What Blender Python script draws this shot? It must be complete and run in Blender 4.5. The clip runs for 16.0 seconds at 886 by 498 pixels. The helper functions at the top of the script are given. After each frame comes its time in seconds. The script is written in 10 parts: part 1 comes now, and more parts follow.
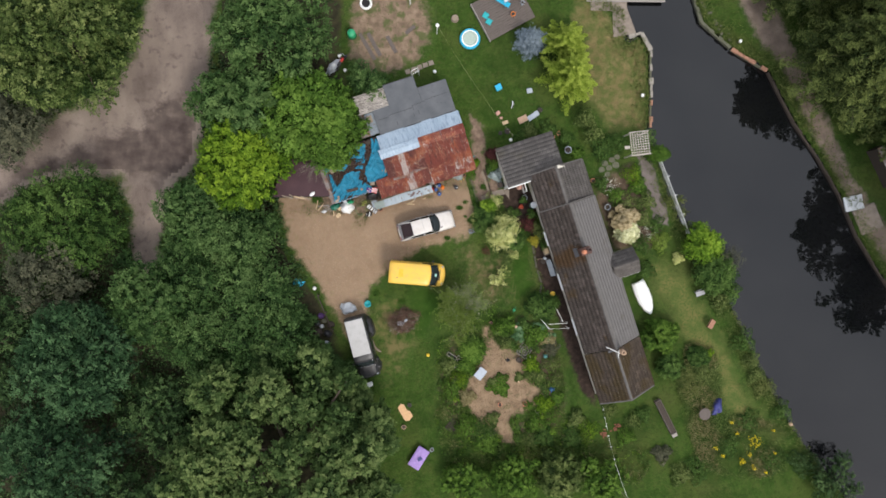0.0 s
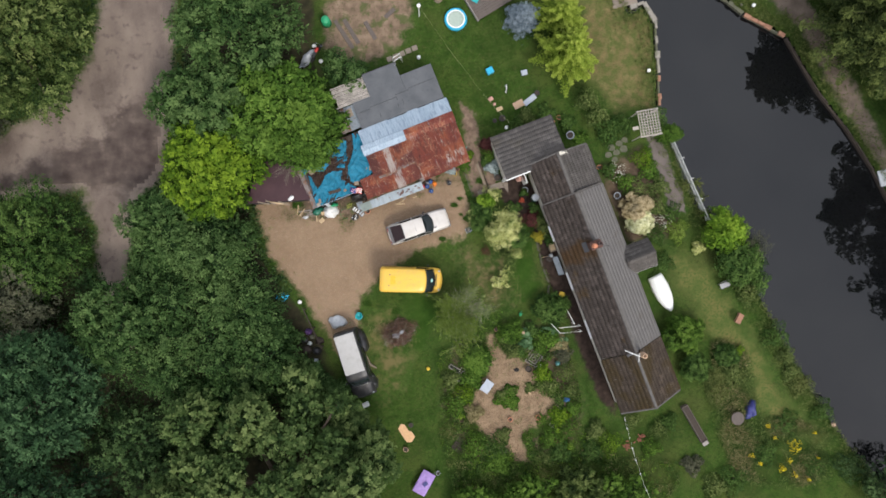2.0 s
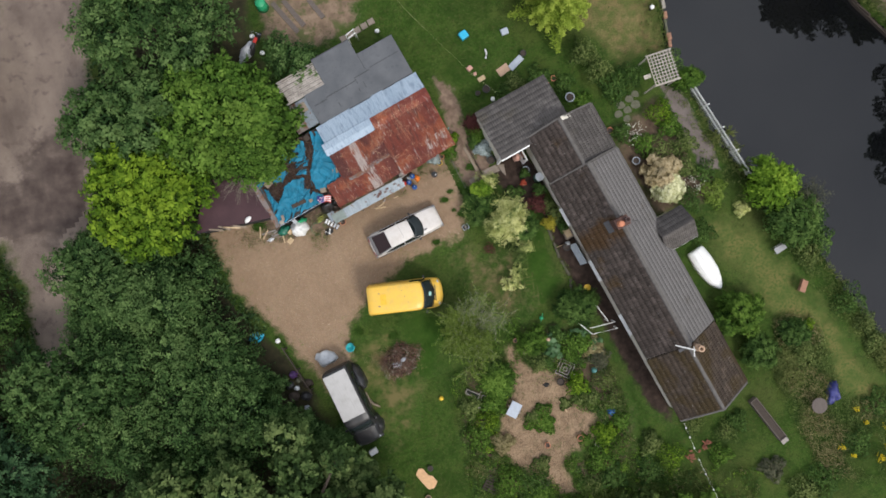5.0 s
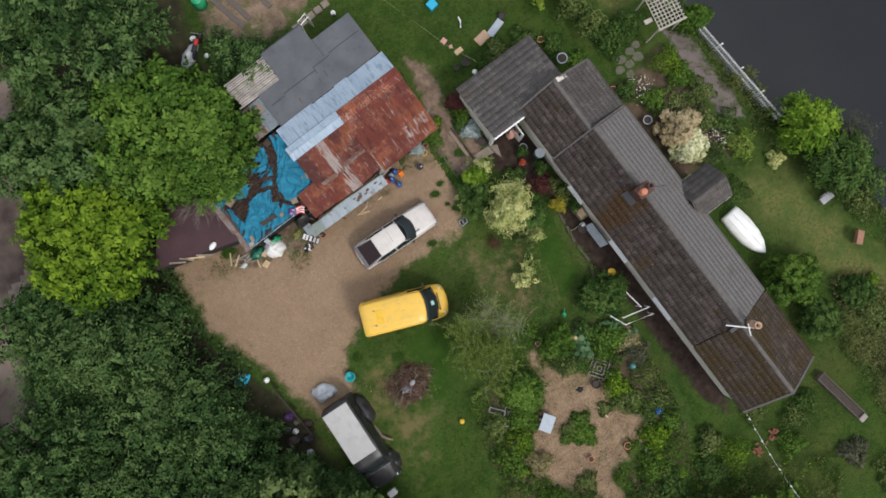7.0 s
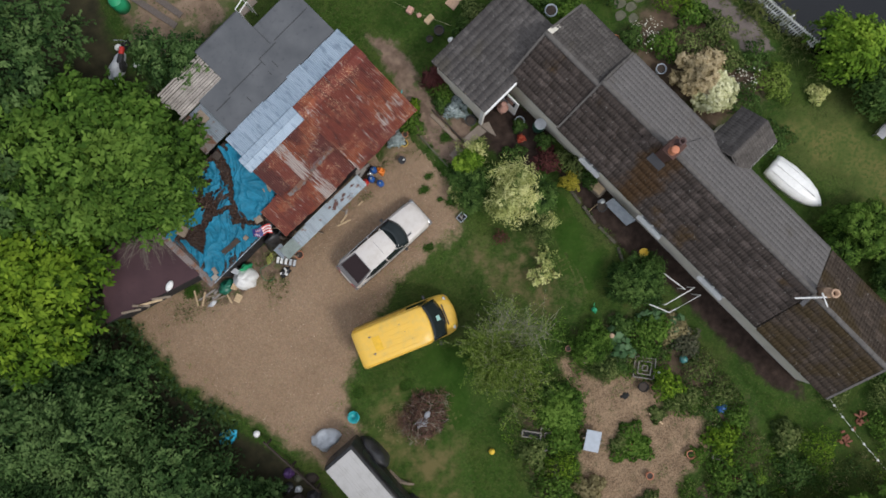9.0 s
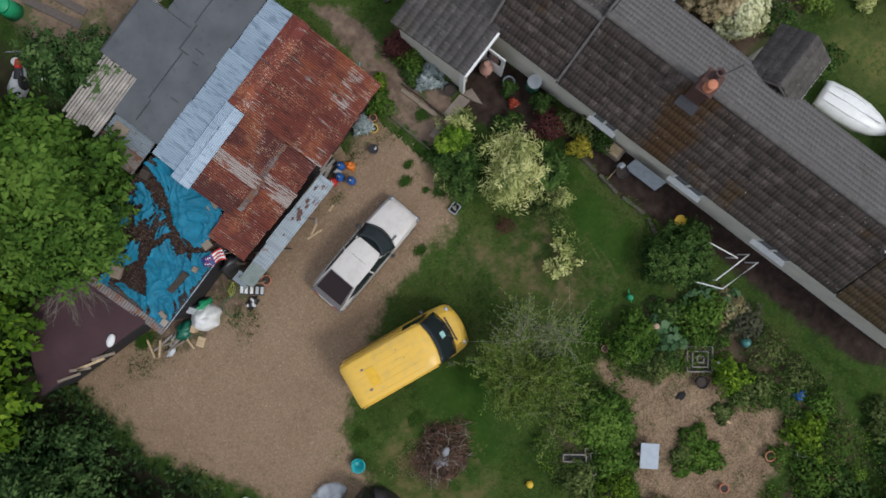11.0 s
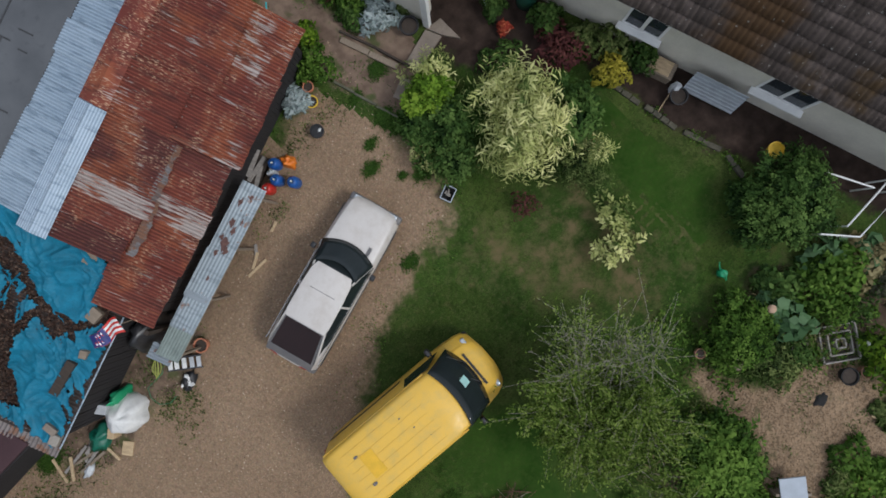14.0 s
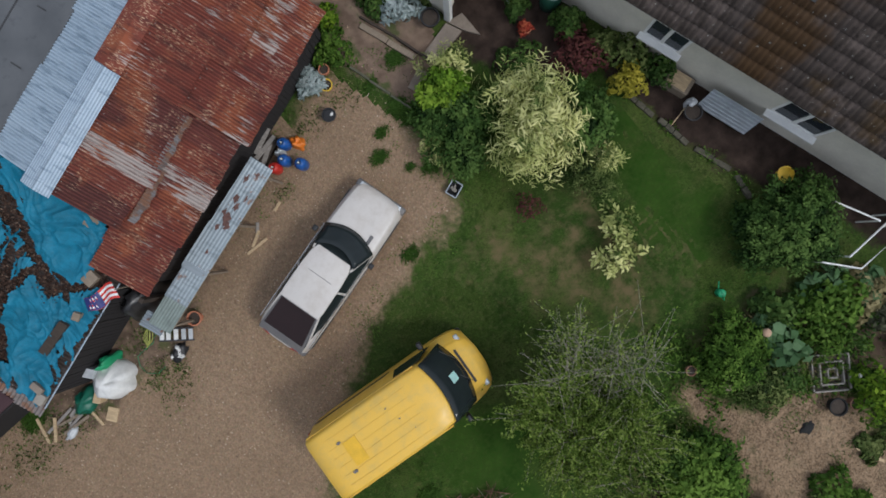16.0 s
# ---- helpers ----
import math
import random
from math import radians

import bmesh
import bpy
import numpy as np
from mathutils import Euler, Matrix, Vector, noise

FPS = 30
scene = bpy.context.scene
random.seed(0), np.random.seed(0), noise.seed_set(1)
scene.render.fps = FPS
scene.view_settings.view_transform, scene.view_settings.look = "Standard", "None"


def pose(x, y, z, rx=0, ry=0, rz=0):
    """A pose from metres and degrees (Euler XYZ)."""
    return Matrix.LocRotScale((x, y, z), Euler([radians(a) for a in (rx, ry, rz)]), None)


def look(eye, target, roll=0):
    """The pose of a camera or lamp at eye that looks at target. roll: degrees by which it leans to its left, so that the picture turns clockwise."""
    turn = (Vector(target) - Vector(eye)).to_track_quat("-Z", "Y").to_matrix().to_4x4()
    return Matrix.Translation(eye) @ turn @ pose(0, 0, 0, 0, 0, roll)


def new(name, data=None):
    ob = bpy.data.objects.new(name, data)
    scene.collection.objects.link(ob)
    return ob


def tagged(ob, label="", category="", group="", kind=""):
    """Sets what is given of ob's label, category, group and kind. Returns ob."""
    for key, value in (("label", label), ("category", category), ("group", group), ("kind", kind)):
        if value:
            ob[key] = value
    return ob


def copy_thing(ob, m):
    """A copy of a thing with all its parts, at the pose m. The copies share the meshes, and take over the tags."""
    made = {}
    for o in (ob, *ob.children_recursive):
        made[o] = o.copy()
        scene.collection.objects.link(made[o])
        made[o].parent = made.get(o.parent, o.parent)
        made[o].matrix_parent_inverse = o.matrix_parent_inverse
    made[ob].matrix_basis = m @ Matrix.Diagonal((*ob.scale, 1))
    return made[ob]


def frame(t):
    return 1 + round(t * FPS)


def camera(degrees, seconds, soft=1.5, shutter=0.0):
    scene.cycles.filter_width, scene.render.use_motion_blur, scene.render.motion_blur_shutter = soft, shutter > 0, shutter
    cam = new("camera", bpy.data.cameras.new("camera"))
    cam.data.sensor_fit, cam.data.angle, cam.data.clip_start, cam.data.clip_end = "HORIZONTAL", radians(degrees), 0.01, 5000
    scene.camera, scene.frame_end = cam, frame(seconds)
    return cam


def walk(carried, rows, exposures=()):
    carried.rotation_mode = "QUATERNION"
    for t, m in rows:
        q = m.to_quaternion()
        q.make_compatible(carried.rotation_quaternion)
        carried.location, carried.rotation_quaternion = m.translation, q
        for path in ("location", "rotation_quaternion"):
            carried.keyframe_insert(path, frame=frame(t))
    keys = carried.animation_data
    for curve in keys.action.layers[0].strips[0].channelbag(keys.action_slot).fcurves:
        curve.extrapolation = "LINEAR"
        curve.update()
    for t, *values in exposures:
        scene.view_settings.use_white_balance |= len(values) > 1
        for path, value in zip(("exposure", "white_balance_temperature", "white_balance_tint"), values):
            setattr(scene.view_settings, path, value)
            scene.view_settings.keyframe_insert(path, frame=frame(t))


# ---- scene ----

# ---- camera: a drone that sinks towards a canal-side cottage, turning as it goes ----
cam = camera(73.0, 16.0, 1.7)
ROWS = [  # seconds, x, y, z, tilt x, tilt y, heading
    (0.0, -0.000, 0.000, 52.170, -1.16, -1.68, 0.00),
    (0.5, 0.229, -0.107, 51.283, -0.99, -1.54, -0.70),
    (1.0, 0.475, -0.213, 50.039, -0.83, -1.38, -1.50),
    (1.5, 0.719, -0.319, 48.694, -0.72, -1.23, -2.31),
    (2.0, 0.987, -0.338, 47.469, -0.61, -1.13, -3.06),
    (2.5, 1.220, -0.337, 46.185, -0.53, -1.05, -3.97),
    (3.0, 1.387, -0.368, 44.896, -0.49, -0.97, -5.05),
    (3.5, 1.561, -0.386, 43.589, -0.44, -0.92, -6.39),
    (4.0, 1.650, -0.402, 42.294, -0.38, -0.82, -7.92),
    (6.5, 2.123, -0.926, 35.833, 0.65, -0.26, -16.81),
    (7.0, 2.172, -1.013, 34.558, 0.75, -0.11, -18.88),
    (7.5, 2.186, -1.003, 33.261, 0.87, 0.05, -21.12),
    (8.0, 2.306, -1.044, 31.904, 0.97, 0.14, -23.01),
    (8.5, 2.394, -1.048, 30.611, 1.05, 0.25, -24.80),
    (9.0, 2.435, -1.054, 29.295, 1.07, 0.40, -26.61),
    (11.5, 3.021, -0.873, 22.882, 0.20, 1.00, -36.35),
    (12.0, 3.102, -0.839, 21.592, 0.09, 1.11, -38.24),
    (12.5, 3.154, -0.858, 20.339, -0.04, 1.22, -40.33),
    (13.0, 3.170, -0.816, 19.054, -0.16, 1.31, -42.32),
    (13.5, 3.241, -0.759, 17.793, -0.28, 1.38, -44.37),
    (14.0, 3.197, -0.702, 16.777, -0.43, 1.48, -45.11),
    (14.5, 3.239, -0.742, 16.601, -0.56, 1.52, -45.12),
    (15.0, 3.255, -0.749, 16.682, -0.61, 1.54, -44.74),
    (15.5, 3.204, -0.733, 16.729, -0.58, 1.56, -41.07),
    (16.0, 3.139, -0.749, 16.751, -0.55, 1.57, -40.01),
]
walk(cam, [(t, pose(x, y, z, a, b, h)) for t, x, y, z, a, b, h in ROWS],
     exposures=[(0.0, 0.78, 6550, 10), (4.0, 0.7, 6500, 10), (7.0, 0.5, 6450, 10), (9.0, 0.32, 6350, 10), (12.0, 0.1, 6080, 9), (16.0, 0.06, 6050, 9)])

# ---- world and sun: a bright, even overcast ----
SUN_EL, SUN_AZ = radians(50), radians(151)
world = bpy.data.worlds.new("overcast_sky")
scene.world = world
world.use_nodes = True
wn, wl = world.node_tree.nodes, world.node_tree.links
wn.clear()
w_out = wn.new("ShaderNodeOutputWorld")
w_bg = wn.new("ShaderNodeBackground")
w_sky = wn.new("ShaderNodeTexSky")
w_sky.sky_type, w_sky.sun_disc = "NISHITA", False
w_sky.sun_elevation, w_sky.sun_rotation = SUN_EL, SUN_AZ
w_sky.air_density, w_sky.dust_density = 1.5, 4.0
w_noise = wn.new("ShaderNodeTexNoise")
w_noise.inputs["Scale"].default_value, w_noise.inputs["Detail"].default_value = 2.2, 5.0
w_ramp = wn.new("ShaderNodeValToRGB")
w_ramp.color_ramp.elements[0].position, w_ramp.color_ramp.elements[0].color = 0.35, (6.0, 6.3, 7.2, 1)
w_ramp.color_ramp.elements[1].position, w_ramp.color_ramp.elements[1].color = 0.68, (9.5, 9.8, 10.5, 1)
w_mix = wn.new("ShaderNodeMix")
w_mix.data_type = "RGBA"
w_mix.inputs[0].default_value = 0.82
w_bg.inputs["Strength"].default_value = 0.095
w_tc = wn.new("ShaderNodeTexCoord")
w_sep = wn.new("ShaderNodeSeparateXYZ")
w_grad = wn.new("ShaderNodeMapRange")   # an overcast sky is three times as bright overhead as at the horizon
w_grad.inputs["To Min"].default_value, w_grad.inputs["To Max"].default_value = 0.38, 1.15
w_mul = wn.new("ShaderNodeVectorMath")
w_mul.operation = "SCALE"
wl.new(w_tc.outputs["Generated"], w_sep.inputs[0])
wl.new(w_sep.outputs["Z"], w_grad.inputs["Value"])
wl.new(w_noise.outputs["Fac"], w_ramp.inputs["Fac"])
wl.new(w_ramp.outputs["Color"], w_mul.inputs[0])
wl.new(w_grad.outputs["Result"], w_mul.inputs["Scale"])
wl.new(w_sky.outputs["Color"], w_mix.inputs[6])
wl.new(w_mul.outputs[0], w_mix.inputs[7])
wl.new(w_mix.outputs[2], w_bg.inputs["Color"])
wl.new(w_bg.outputs["Background"], w_out.inputs["Surface"])

sun = new("sun", bpy.data.lights.new("sun", "SUN"))
sun.data.energy, sun.data.angle, sun.data.color = 1.5, radians(14), (1.0, 0.96, 0.9)
sun.matrix_world = look((math.sin(SUN_AZ) * 40, math.cos(SUN_AZ) * 40, 40 * math.tan(SUN_EL)), (0, 0, 0))

# ---- helpers for building ----
def part(name, bm, material, parent, label="", smooth=False):
    """Links a bmesh as one mesh under a thing or a part."""
    me = bpy.data.meshes.new(name)
    bm.to_mesh(me)
    bm.free()
    return part_me(name, me, material, parent, label, smooth)


def part_me(name, me, material, parent, label="", smooth=False):
    if material and not me.materials:
        for m in (material if isinstance(material, (list, tuple)) else [material]):
            me.materials.append(m)
    if smooth:
        me.shade_smooth()
    ob = new(name, me)
    ob.parent = parent
    return tagged(ob, label=label)


def thing(name, m, label, category, group="", kind=""):
    ob = new(name)
    ob.empty_display_size = 0.2
    ob.matrix_world = m
    return tagged(ob, label, category, group, kind)


def single(name, bm, material, m, label, category, group="", kind="", smooth=False):
    """A thing made of one mesh."""
    ob = part(name, bm, material, None, "", smooth)
    ob.matrix_world = m
    return tagged(ob, label, category, group, kind)


def box(x0, x1, y0, y1, z0, z1, bevel=0.0, bm=None, m=None, seg=2):
    b = bmesh.new()
    bmesh.ops.create_cube(b, size=1)
    bmesh.ops.transform(b, matrix=Matrix.LocRotScale(((x0 + x1) / 2, (y0 + y1) / 2, (z0 + z1) / 2), None, (x1 - x0, y1 - y0, z1 - z0)), verts=b.verts)
    if bevel:
        bmesh.ops.bevel(b, geom=b.edges[:], offset=bevel, segments=seg, affect="EDGES", profile=0.5)
    if m:
        bmesh.ops.transform(b, matrix=m, verts=b.verts)
    return join(bm, b)


def join(bm, b):
    if bm is None:
        return b
    me = bpy.data.meshes.new("tmp")
    b.to_mesh(me)
    b.free()
    bm.from_mesh(me)
    bpy.data.meshes.remove(me)
    return bm


def cyl(r0, r1, z0, z1, seg=16, bm=None, m=None, bevel=0.0, caps=True):
    b = bmesh.new()
    bmesh.ops.create_cone(b, cap_ends=caps, segments=seg, radius1=r0, radius2=r1, depth=z1 - z0)
    bmesh.ops.translate(b, vec=(0, 0, (z0 + z1) / 2), verts=b.verts)
    if bevel:
        es = [e for e in b.edges if len(e.link_faces) == 2 and e.calc_face_angle(0) > 1.0]
        bmesh.ops.bevel(b, geom=es, offset=bevel, segments=2, affect="EDGES", profile=0.5)
    if m:
        bmesh.ops.transform(b, matrix=m, verts=b.verts)
    return join(bm, b)


def ball(r, bm=None, m=None, u=14, v=9):
    b = bmesh.new()
    bmesh.ops.create_uvsphere(b, u_segments=u, v_segments=v, radius=r)
    if m:
        bmesh.ops.transform(b, matrix=m, verts=b.verts)
    return join(bm, b)


def lathe(profile, seg=20, bm=None, m=None, caps=True):
    """A turned shape from (radius, height) pairs."""
    b = bmesh.new()
    rings = [[b.verts.new((max(r, 1e-4) * math.cos(2 * math.pi * i / seg), max(r, 1e-4) * math.sin(2 * math.pi * i / seg), z)) for i in range(seg)] for r, z in profile]
    for a, c in zip(rings, rings[1:]):
        for i in range(seg):
            b.faces.new((a[i], a[(i + 1) % seg], c[(i + 1) % seg], c[i]))
    if caps:
        b.faces.new(rings[0][::-1])
        b.faces.new(rings[-1])
    if m:
        bmesh.ops.transform(b, matrix=m, verts=b.verts)
    return join(bm, b)


def tube(points, r, seg=8, bm=None, r_end=None):
    """A round bar along points."""
    b = bmesh.new()
    pts = [Vector(p) for p in points]
    rings = []
    for i, p in enumerate(pts):
        d = (pts[min(i + 1, len(pts) - 1)] - pts[max(i - 1, 0)]).normalized()
        a = d.orthogonal().normalized()
        c = d.cross(a)
        rr = r + ((r_end if r_end is not None else r) - r) * i / max(1, len(pts) - 1)
        rings.append([b.verts.new(p + rr * (a * math.cos(2 * math.pi * k / seg) + c * math.sin(2 * math.pi * k / seg))) for k in range(seg)])
    for r0, r1 in zip(rings, rings[1:]):
        k0 = min(range(seg), key=lambda k: (r1[k].co - r0[0].co).length)
        for k in range(seg):
            b.faces.new((r0[k], r0[(k + 1) % seg], r1[(k + 1 + k0) % seg], r1[(k + k0) % seg]))
    b.faces.new(rings[0][::-1])
    b.faces.new(rings[-1])
    return join(bm, b)


def prism(poly, z0, z1, bm=None, m=None, bevel=0.0):
    """A flat outline drawn up from z0 to z1."""
    b = bmesh.new()
    vs = [b.verts.new((x, y, z0)) for x, y in poly]
    f = b.faces.new(vs)
    r = bmesh.ops.extrude_face_region(b, geom=[f])
    bmesh.ops.translate(b, vec=(0, 0, z1 - z0), verts=[v for v in r["geom"] if isinstance(v, bmesh.types.BMVert)])
    bmesh.ops.recalc_face_normals(b, faces=b.faces[:])
    if bevel:
        bmesh.ops.bevel(b, geom=b.edges[:], offset=bevel, segments=2, affect="EDGES", profile=0.5)
    if m:
        bmesh.ops.transform(b, matrix=m, verts=b.verts)
    return join(bm, b)


def loft(sections, bm=None, closed=True, caps=True):
    """Skin over rings of equal length."""
    b = bmesh.new()
    rings = [[b.verts.new(p) for p in s] for s in sections]
    n = len(rings[0])
    for r0, r1 in zip(rings, rings[1:]):
        for k in range(n if closed else n - 1):
            b.faces.new((r0[k], r0[(k + 1) % n], r1[(k + 1) % n], r1[k]))
    if caps and closed:
        b.faces.new(rings[0][::-1])
        b.faces.new(rings[-1])
    bmesh.ops.recalc_face_normals(b, faces=b.faces[:])
    return join(bm, b)


def arrays_mesh(name, verts, quads, attrs=None):
    """A mesh from numpy arrays of vertices and quads, with float attributes per vertex."""
    me = bpy.data.meshes.new(name)
    nv, nf = len(verts), len(quads)
    me.vertices.add(nv)
    me.vertices.foreach_set("co", np.asarray(verts, dtype=np.float32).ravel())
    me.loops.add(nf * 4)
    me.loops.foreach_set("vertex_index", np.asarray(quads, dtype=np.int32).ravel())
    me.polygons.add(nf)
    me.polygons.foreach_set("loop_start", np.arange(0, nf * 4, 4, dtype=np.int32))
    for key, vals in (attrs or {}).items():
        at = me.attributes.new(key, "FLOAT", "POINT")
        at.data.foreach_set("value", np.asarray(vals, dtype=np.float32))
    me.update(calc_edges=True)
    return me


# ---- materials ----
class Mat:
    """A small wrapper that builds a node material line by line."""

    def __init__(self, name, rough=0.6, metal=0.0, spec=0.5):
        self.m = bpy.data.materials.new(name)
        self.m.use_nodes = True
        self.n, self.l = self.m.node_tree.nodes, self.m.node_tree.links
        self.b = self.n["Principled BSDF"]
        self.b.inputs["Roughness"].default_value, self.b.inputs["Metallic"].default_value = rough, metal
        self.b.inputs["Specular IOR Level"].default_value = spec
        self.geo = self.n.new("ShaderNodeNewGeometry")
        self.tex = self.n.new("ShaderNodeTexCoord")

    def put(self, sock, val):
        if isinstance(val, bpy.types.NodeSocket):
            self.l.new(val, sock)
        else:
            sock.default_value = (*val, 1) if isinstance(val, tuple) and len(val) == 3 and sock.type == "RGBA" else val

    def noise(self, scale, detail=4.0, rough=0.55, obj=False, stretch=None, distort=0.0):
        nd = self.n.new("ShaderNodeTexNoise")
        nd.inputs["Scale"].default_value, nd.inputs["Detail"].default_value, nd.inputs["Roughness"].default_value = scale, detail, rough
        nd.inputs["Distortion"].default_value = distort
        src = self.tex.outputs["Object"] if obj else self.geo.outputs["Position"]
        if stretch:
            mp = self.n.new("ShaderNodeMapping")
            mp.inputs["Scale"].default_value = stretch
            self.l.new(src, mp.inputs["Vector"])
            src = mp.outputs["Vector"]
        self.l.new(src, nd.inputs["Vector"])
        return nd.outputs["Fac"]

    def voronoi(self, scale, obj=False, feature="F1", out="Distance"):
        nd = self.n.new("ShaderNodeTexVoronoi")
        nd.feature = feature
        nd.inputs["Scale"].default_value = scale
        self.l.new(self.tex.outputs["Object"] if obj else self.geo.outputs["Position"], nd.inputs["Vector"])
        return nd.outputs[out]

    def attr(self, name):
        nd = self.n.new("ShaderNodeAttribute")
        nd.attribute_name = name
        return nd.outputs["Fac"]

    def rand(self):
        nd = self.n.new("ShaderNodeObjectInfo")
        return nd.outputs["Random"]

    def island(self):
        return self.geo.outputs["Random Per Island"]

    def ramp(self, fac, stops):
        nd = self.n.new("ShaderNodeValToRGB")
        el = nd.color_ramp.elements
        while len(el) < len(stops):
            el.new(0.5)
        for e, (p, c) in zip(el, stops):
            e.position, e.color = p, (*(c if isinstance(c, tuple) else (c, c, c)), 1)
        self.put(nd.inputs["Fac"], fac)
        return nd.outputs["Color"]

    def mix(self, fac, a, b, mode="MIX"):
        nd = self.n.new("ShaderNodeMix")
        nd.data_type, nd.blend_type = "RGBA", mode
        self.put(nd.inputs[0], fac)
        self.put(nd.inputs[6], a)
        self.put(nd.inputs[7], b)
        return nd.outputs[2]

    def math(self, op, a, b=0.0, clamp=False):
        nd = self.n.new("ShaderNodeMath")
        nd.operation, nd.use_clamp = op, clamp
        self.put(nd.inputs[0], a)
        self.put(nd.inputs[1], b)
        return nd.outputs[0]

    def step(self, v, lo, hi):
        nd = self.n.new("ShaderNodeMapRange")
        nd.interpolation_type = "SMOOTHSTEP"
        self.put(nd.inputs["Value"], v)
        nd.inputs["From Min"].default_value, nd.inputs["From Max"].default_value = lo, hi
        return nd.outputs["Result"]

    def bump(self, h, strength=0.3, dist=0.02):
        nd = self.n.new("ShaderNodeBump")
        nd.inputs["Strength"].default_value, nd.inputs["Distance"].default_value = strength, dist
        self.put(nd.inputs["Height"], h)
        self.l.new(nd.outputs["Normal"], self.b.inputs["Normal"])

    def color(self, c):
        self.put(self.b.inputs["Base Color"], c)
        return self

    def rough(self, r):
        self.put(self.b.inputs["Roughness"], r)
        return self


def plain(name, c, rough=0.5, metal=0.0, vary=0.18, scale=6.0, bump=0.0, spec=0.5):
    """Paint, plastic, stone: one colour with slight dirt at two scales."""
    k = Mat(name, rough, metal, spec)
    a = k.noise(scale, 5)
    f = k.noise(scale * 9, 3)
    dark, light = tuple(v * (1 - vary) for v in c), tuple(min(1, v * (1 + vary * 0.6)) for v in c)
    col = k.ramp(k.math("ADD", k.math("MULTIPLY", a, 0.7), k.math("MULTIPLY", f, 0.3)), [(0.3, dark), (0.7, light)])
    k.color(col)
    if bump:
        k.bump(f, bump, 0.01)
    return k.m


def grass_color(k):
    """Mown and worn lawn with dry patches, for every ground sheet alike."""
    big, mid, fine, tiny = k.noise(0.13, 5), k.noise(0.9, 6, 0.65), k.noise(7, 5, 0.65), k.noise(38, 3)
    g = k.ramp(mid, [(0.3, (0.026, 0.062, 0.01)), (0.5, (0.048, 0.098, 0.016)), (0.72, (0.082, 0.122, 0.026))])
    g = k.mix(k.math("MULTIPLY", k.step(big, 0.5, 0.7), 0.7), g, (0.1, 0.108, 0.034))
    g = k.mix(k.math("MULTIPLY", k.step(k.noise(0.33, 4), 0.5, 0.66), 0.5), g, (0.1, 0.125, 0.03))
    g = k.mix(k.math("MULTIPLY", k.step(k.noise(0.21, 3), 0.5, 0.62), 0.5), g, (0.022, 0.054, 0.009))
    g = k.mix(k.math("MULTIPLY", k.step(k.noise(2.1, 6, 0.65), 0.56, 0.72), 0.5), g, (0.11, 0.086, 0.036))
    g = k.mix(k.math("MULTIPLY", k.step(k.noise(3.4, 5, 0.6), 0.5, 0.66), 0.55), g, (0.02, 0.046, 0.008))
    g = k.mix(k.math("MULTIPLY", k.step(fine, 0.5, 0.68), 0.5), g, (0.125, 0.13, 0.048))
    g = k.mix(k.math("MULTIPLY", k.step(k.noise(13, 4, 0.6), 0.54, 0.66), 0.5), g, (0.018, 0.034, 0.008))
    return k.mix(k.step(tiny, 0.35, 0.7), k.mix(0.6, g, (0.014, 0.022, 0.006)), g), tiny


def sheet_mat(name, colour, blur=0.25, wander=0.5, scale=1.3, patch=0.0, bump=0.5, under=None):
    """Ground cover that runs out into the lawn along its edge (vertex attribute 'edge', metres inside)."""
    k = Mat(name, 0.95, 0, 0.08)
    g = under(k) if under else grass_color(k)[0]
    c = colour(k)
    n1, n2 = k.noise(scale, 5), k.noise(scale * 6, 4)
    e = k.math("ADD", k.attr("edge"), k.math("MULTIPLY", k.math("SUBTRACT", n1, 0.5), wander * 4))
    e = k.math("ADD", e, k.math("MULTIPLY", k.math("SUBTRACT", n2, 0.5), wander * 1.6))
    f = k.step(e, -blur, blur)
    if patch:
        f = k.math("MULTIPLY", f, k.math("SUBTRACT", 1.0, k.math("MULTIPLY", k.step(k.noise(1.1, 4), 0.66, 0.74), patch)))
    k.color(k.mix(f, g, c))
    k.bump(k.noise(30, 3), bump, 0.03)
    return k.m


def gravel_color(k):
    st, n, fine = k.voronoi(48, out="Color"), k.noise(0.5, 6), k.noise(80, 2)
    c = k.ramp(n, [(0.3, (0.4, 0.262, 0.156)), (0.5, (0.5, 0.34, 0.21)), (0.72, (0.6, 0.42, 0.27))])
    c = k.mix(1.0, c, k.ramp(k.voronoi(27, out="Color"), [(0.2, 0.5), (0.5, 1.0), (0.8, 1.45)]), "MULTIPLY")
    c = k.mix(0.3, c, k.mix(1.0, c, st, "MULTIPLY"))
    c = k.mix(k.math("MULTIPLY", k.step(k.voronoi(11), 0.0, 0.25), 0.25), (0.17, 0.115, 0.075), c)
    c = k.mix(k.math("MULTIPLY", k.step(k.noise(2.3, 5), 0.6, 0.75), 0.35), c, (0.22, 0.155, 0.1))
    c = k.mix(k.math("MULTIPLY", k.step(k.noise(5.5, 4), 0.66, 0.72), 0.6), c, (0.1, 0.085, 0.05))
    c = k.mix(k.math("MULTIPLY", k.step(k.noise(34, 3), 0.58, 0.66), 0.5), c, (0.2, 0.13, 0.08))
    return k.mix(k.math("MULTIPLY", k.step(fine, 0.5, 0.75), 0.35), c, (0.5, 0.43, 0.33))


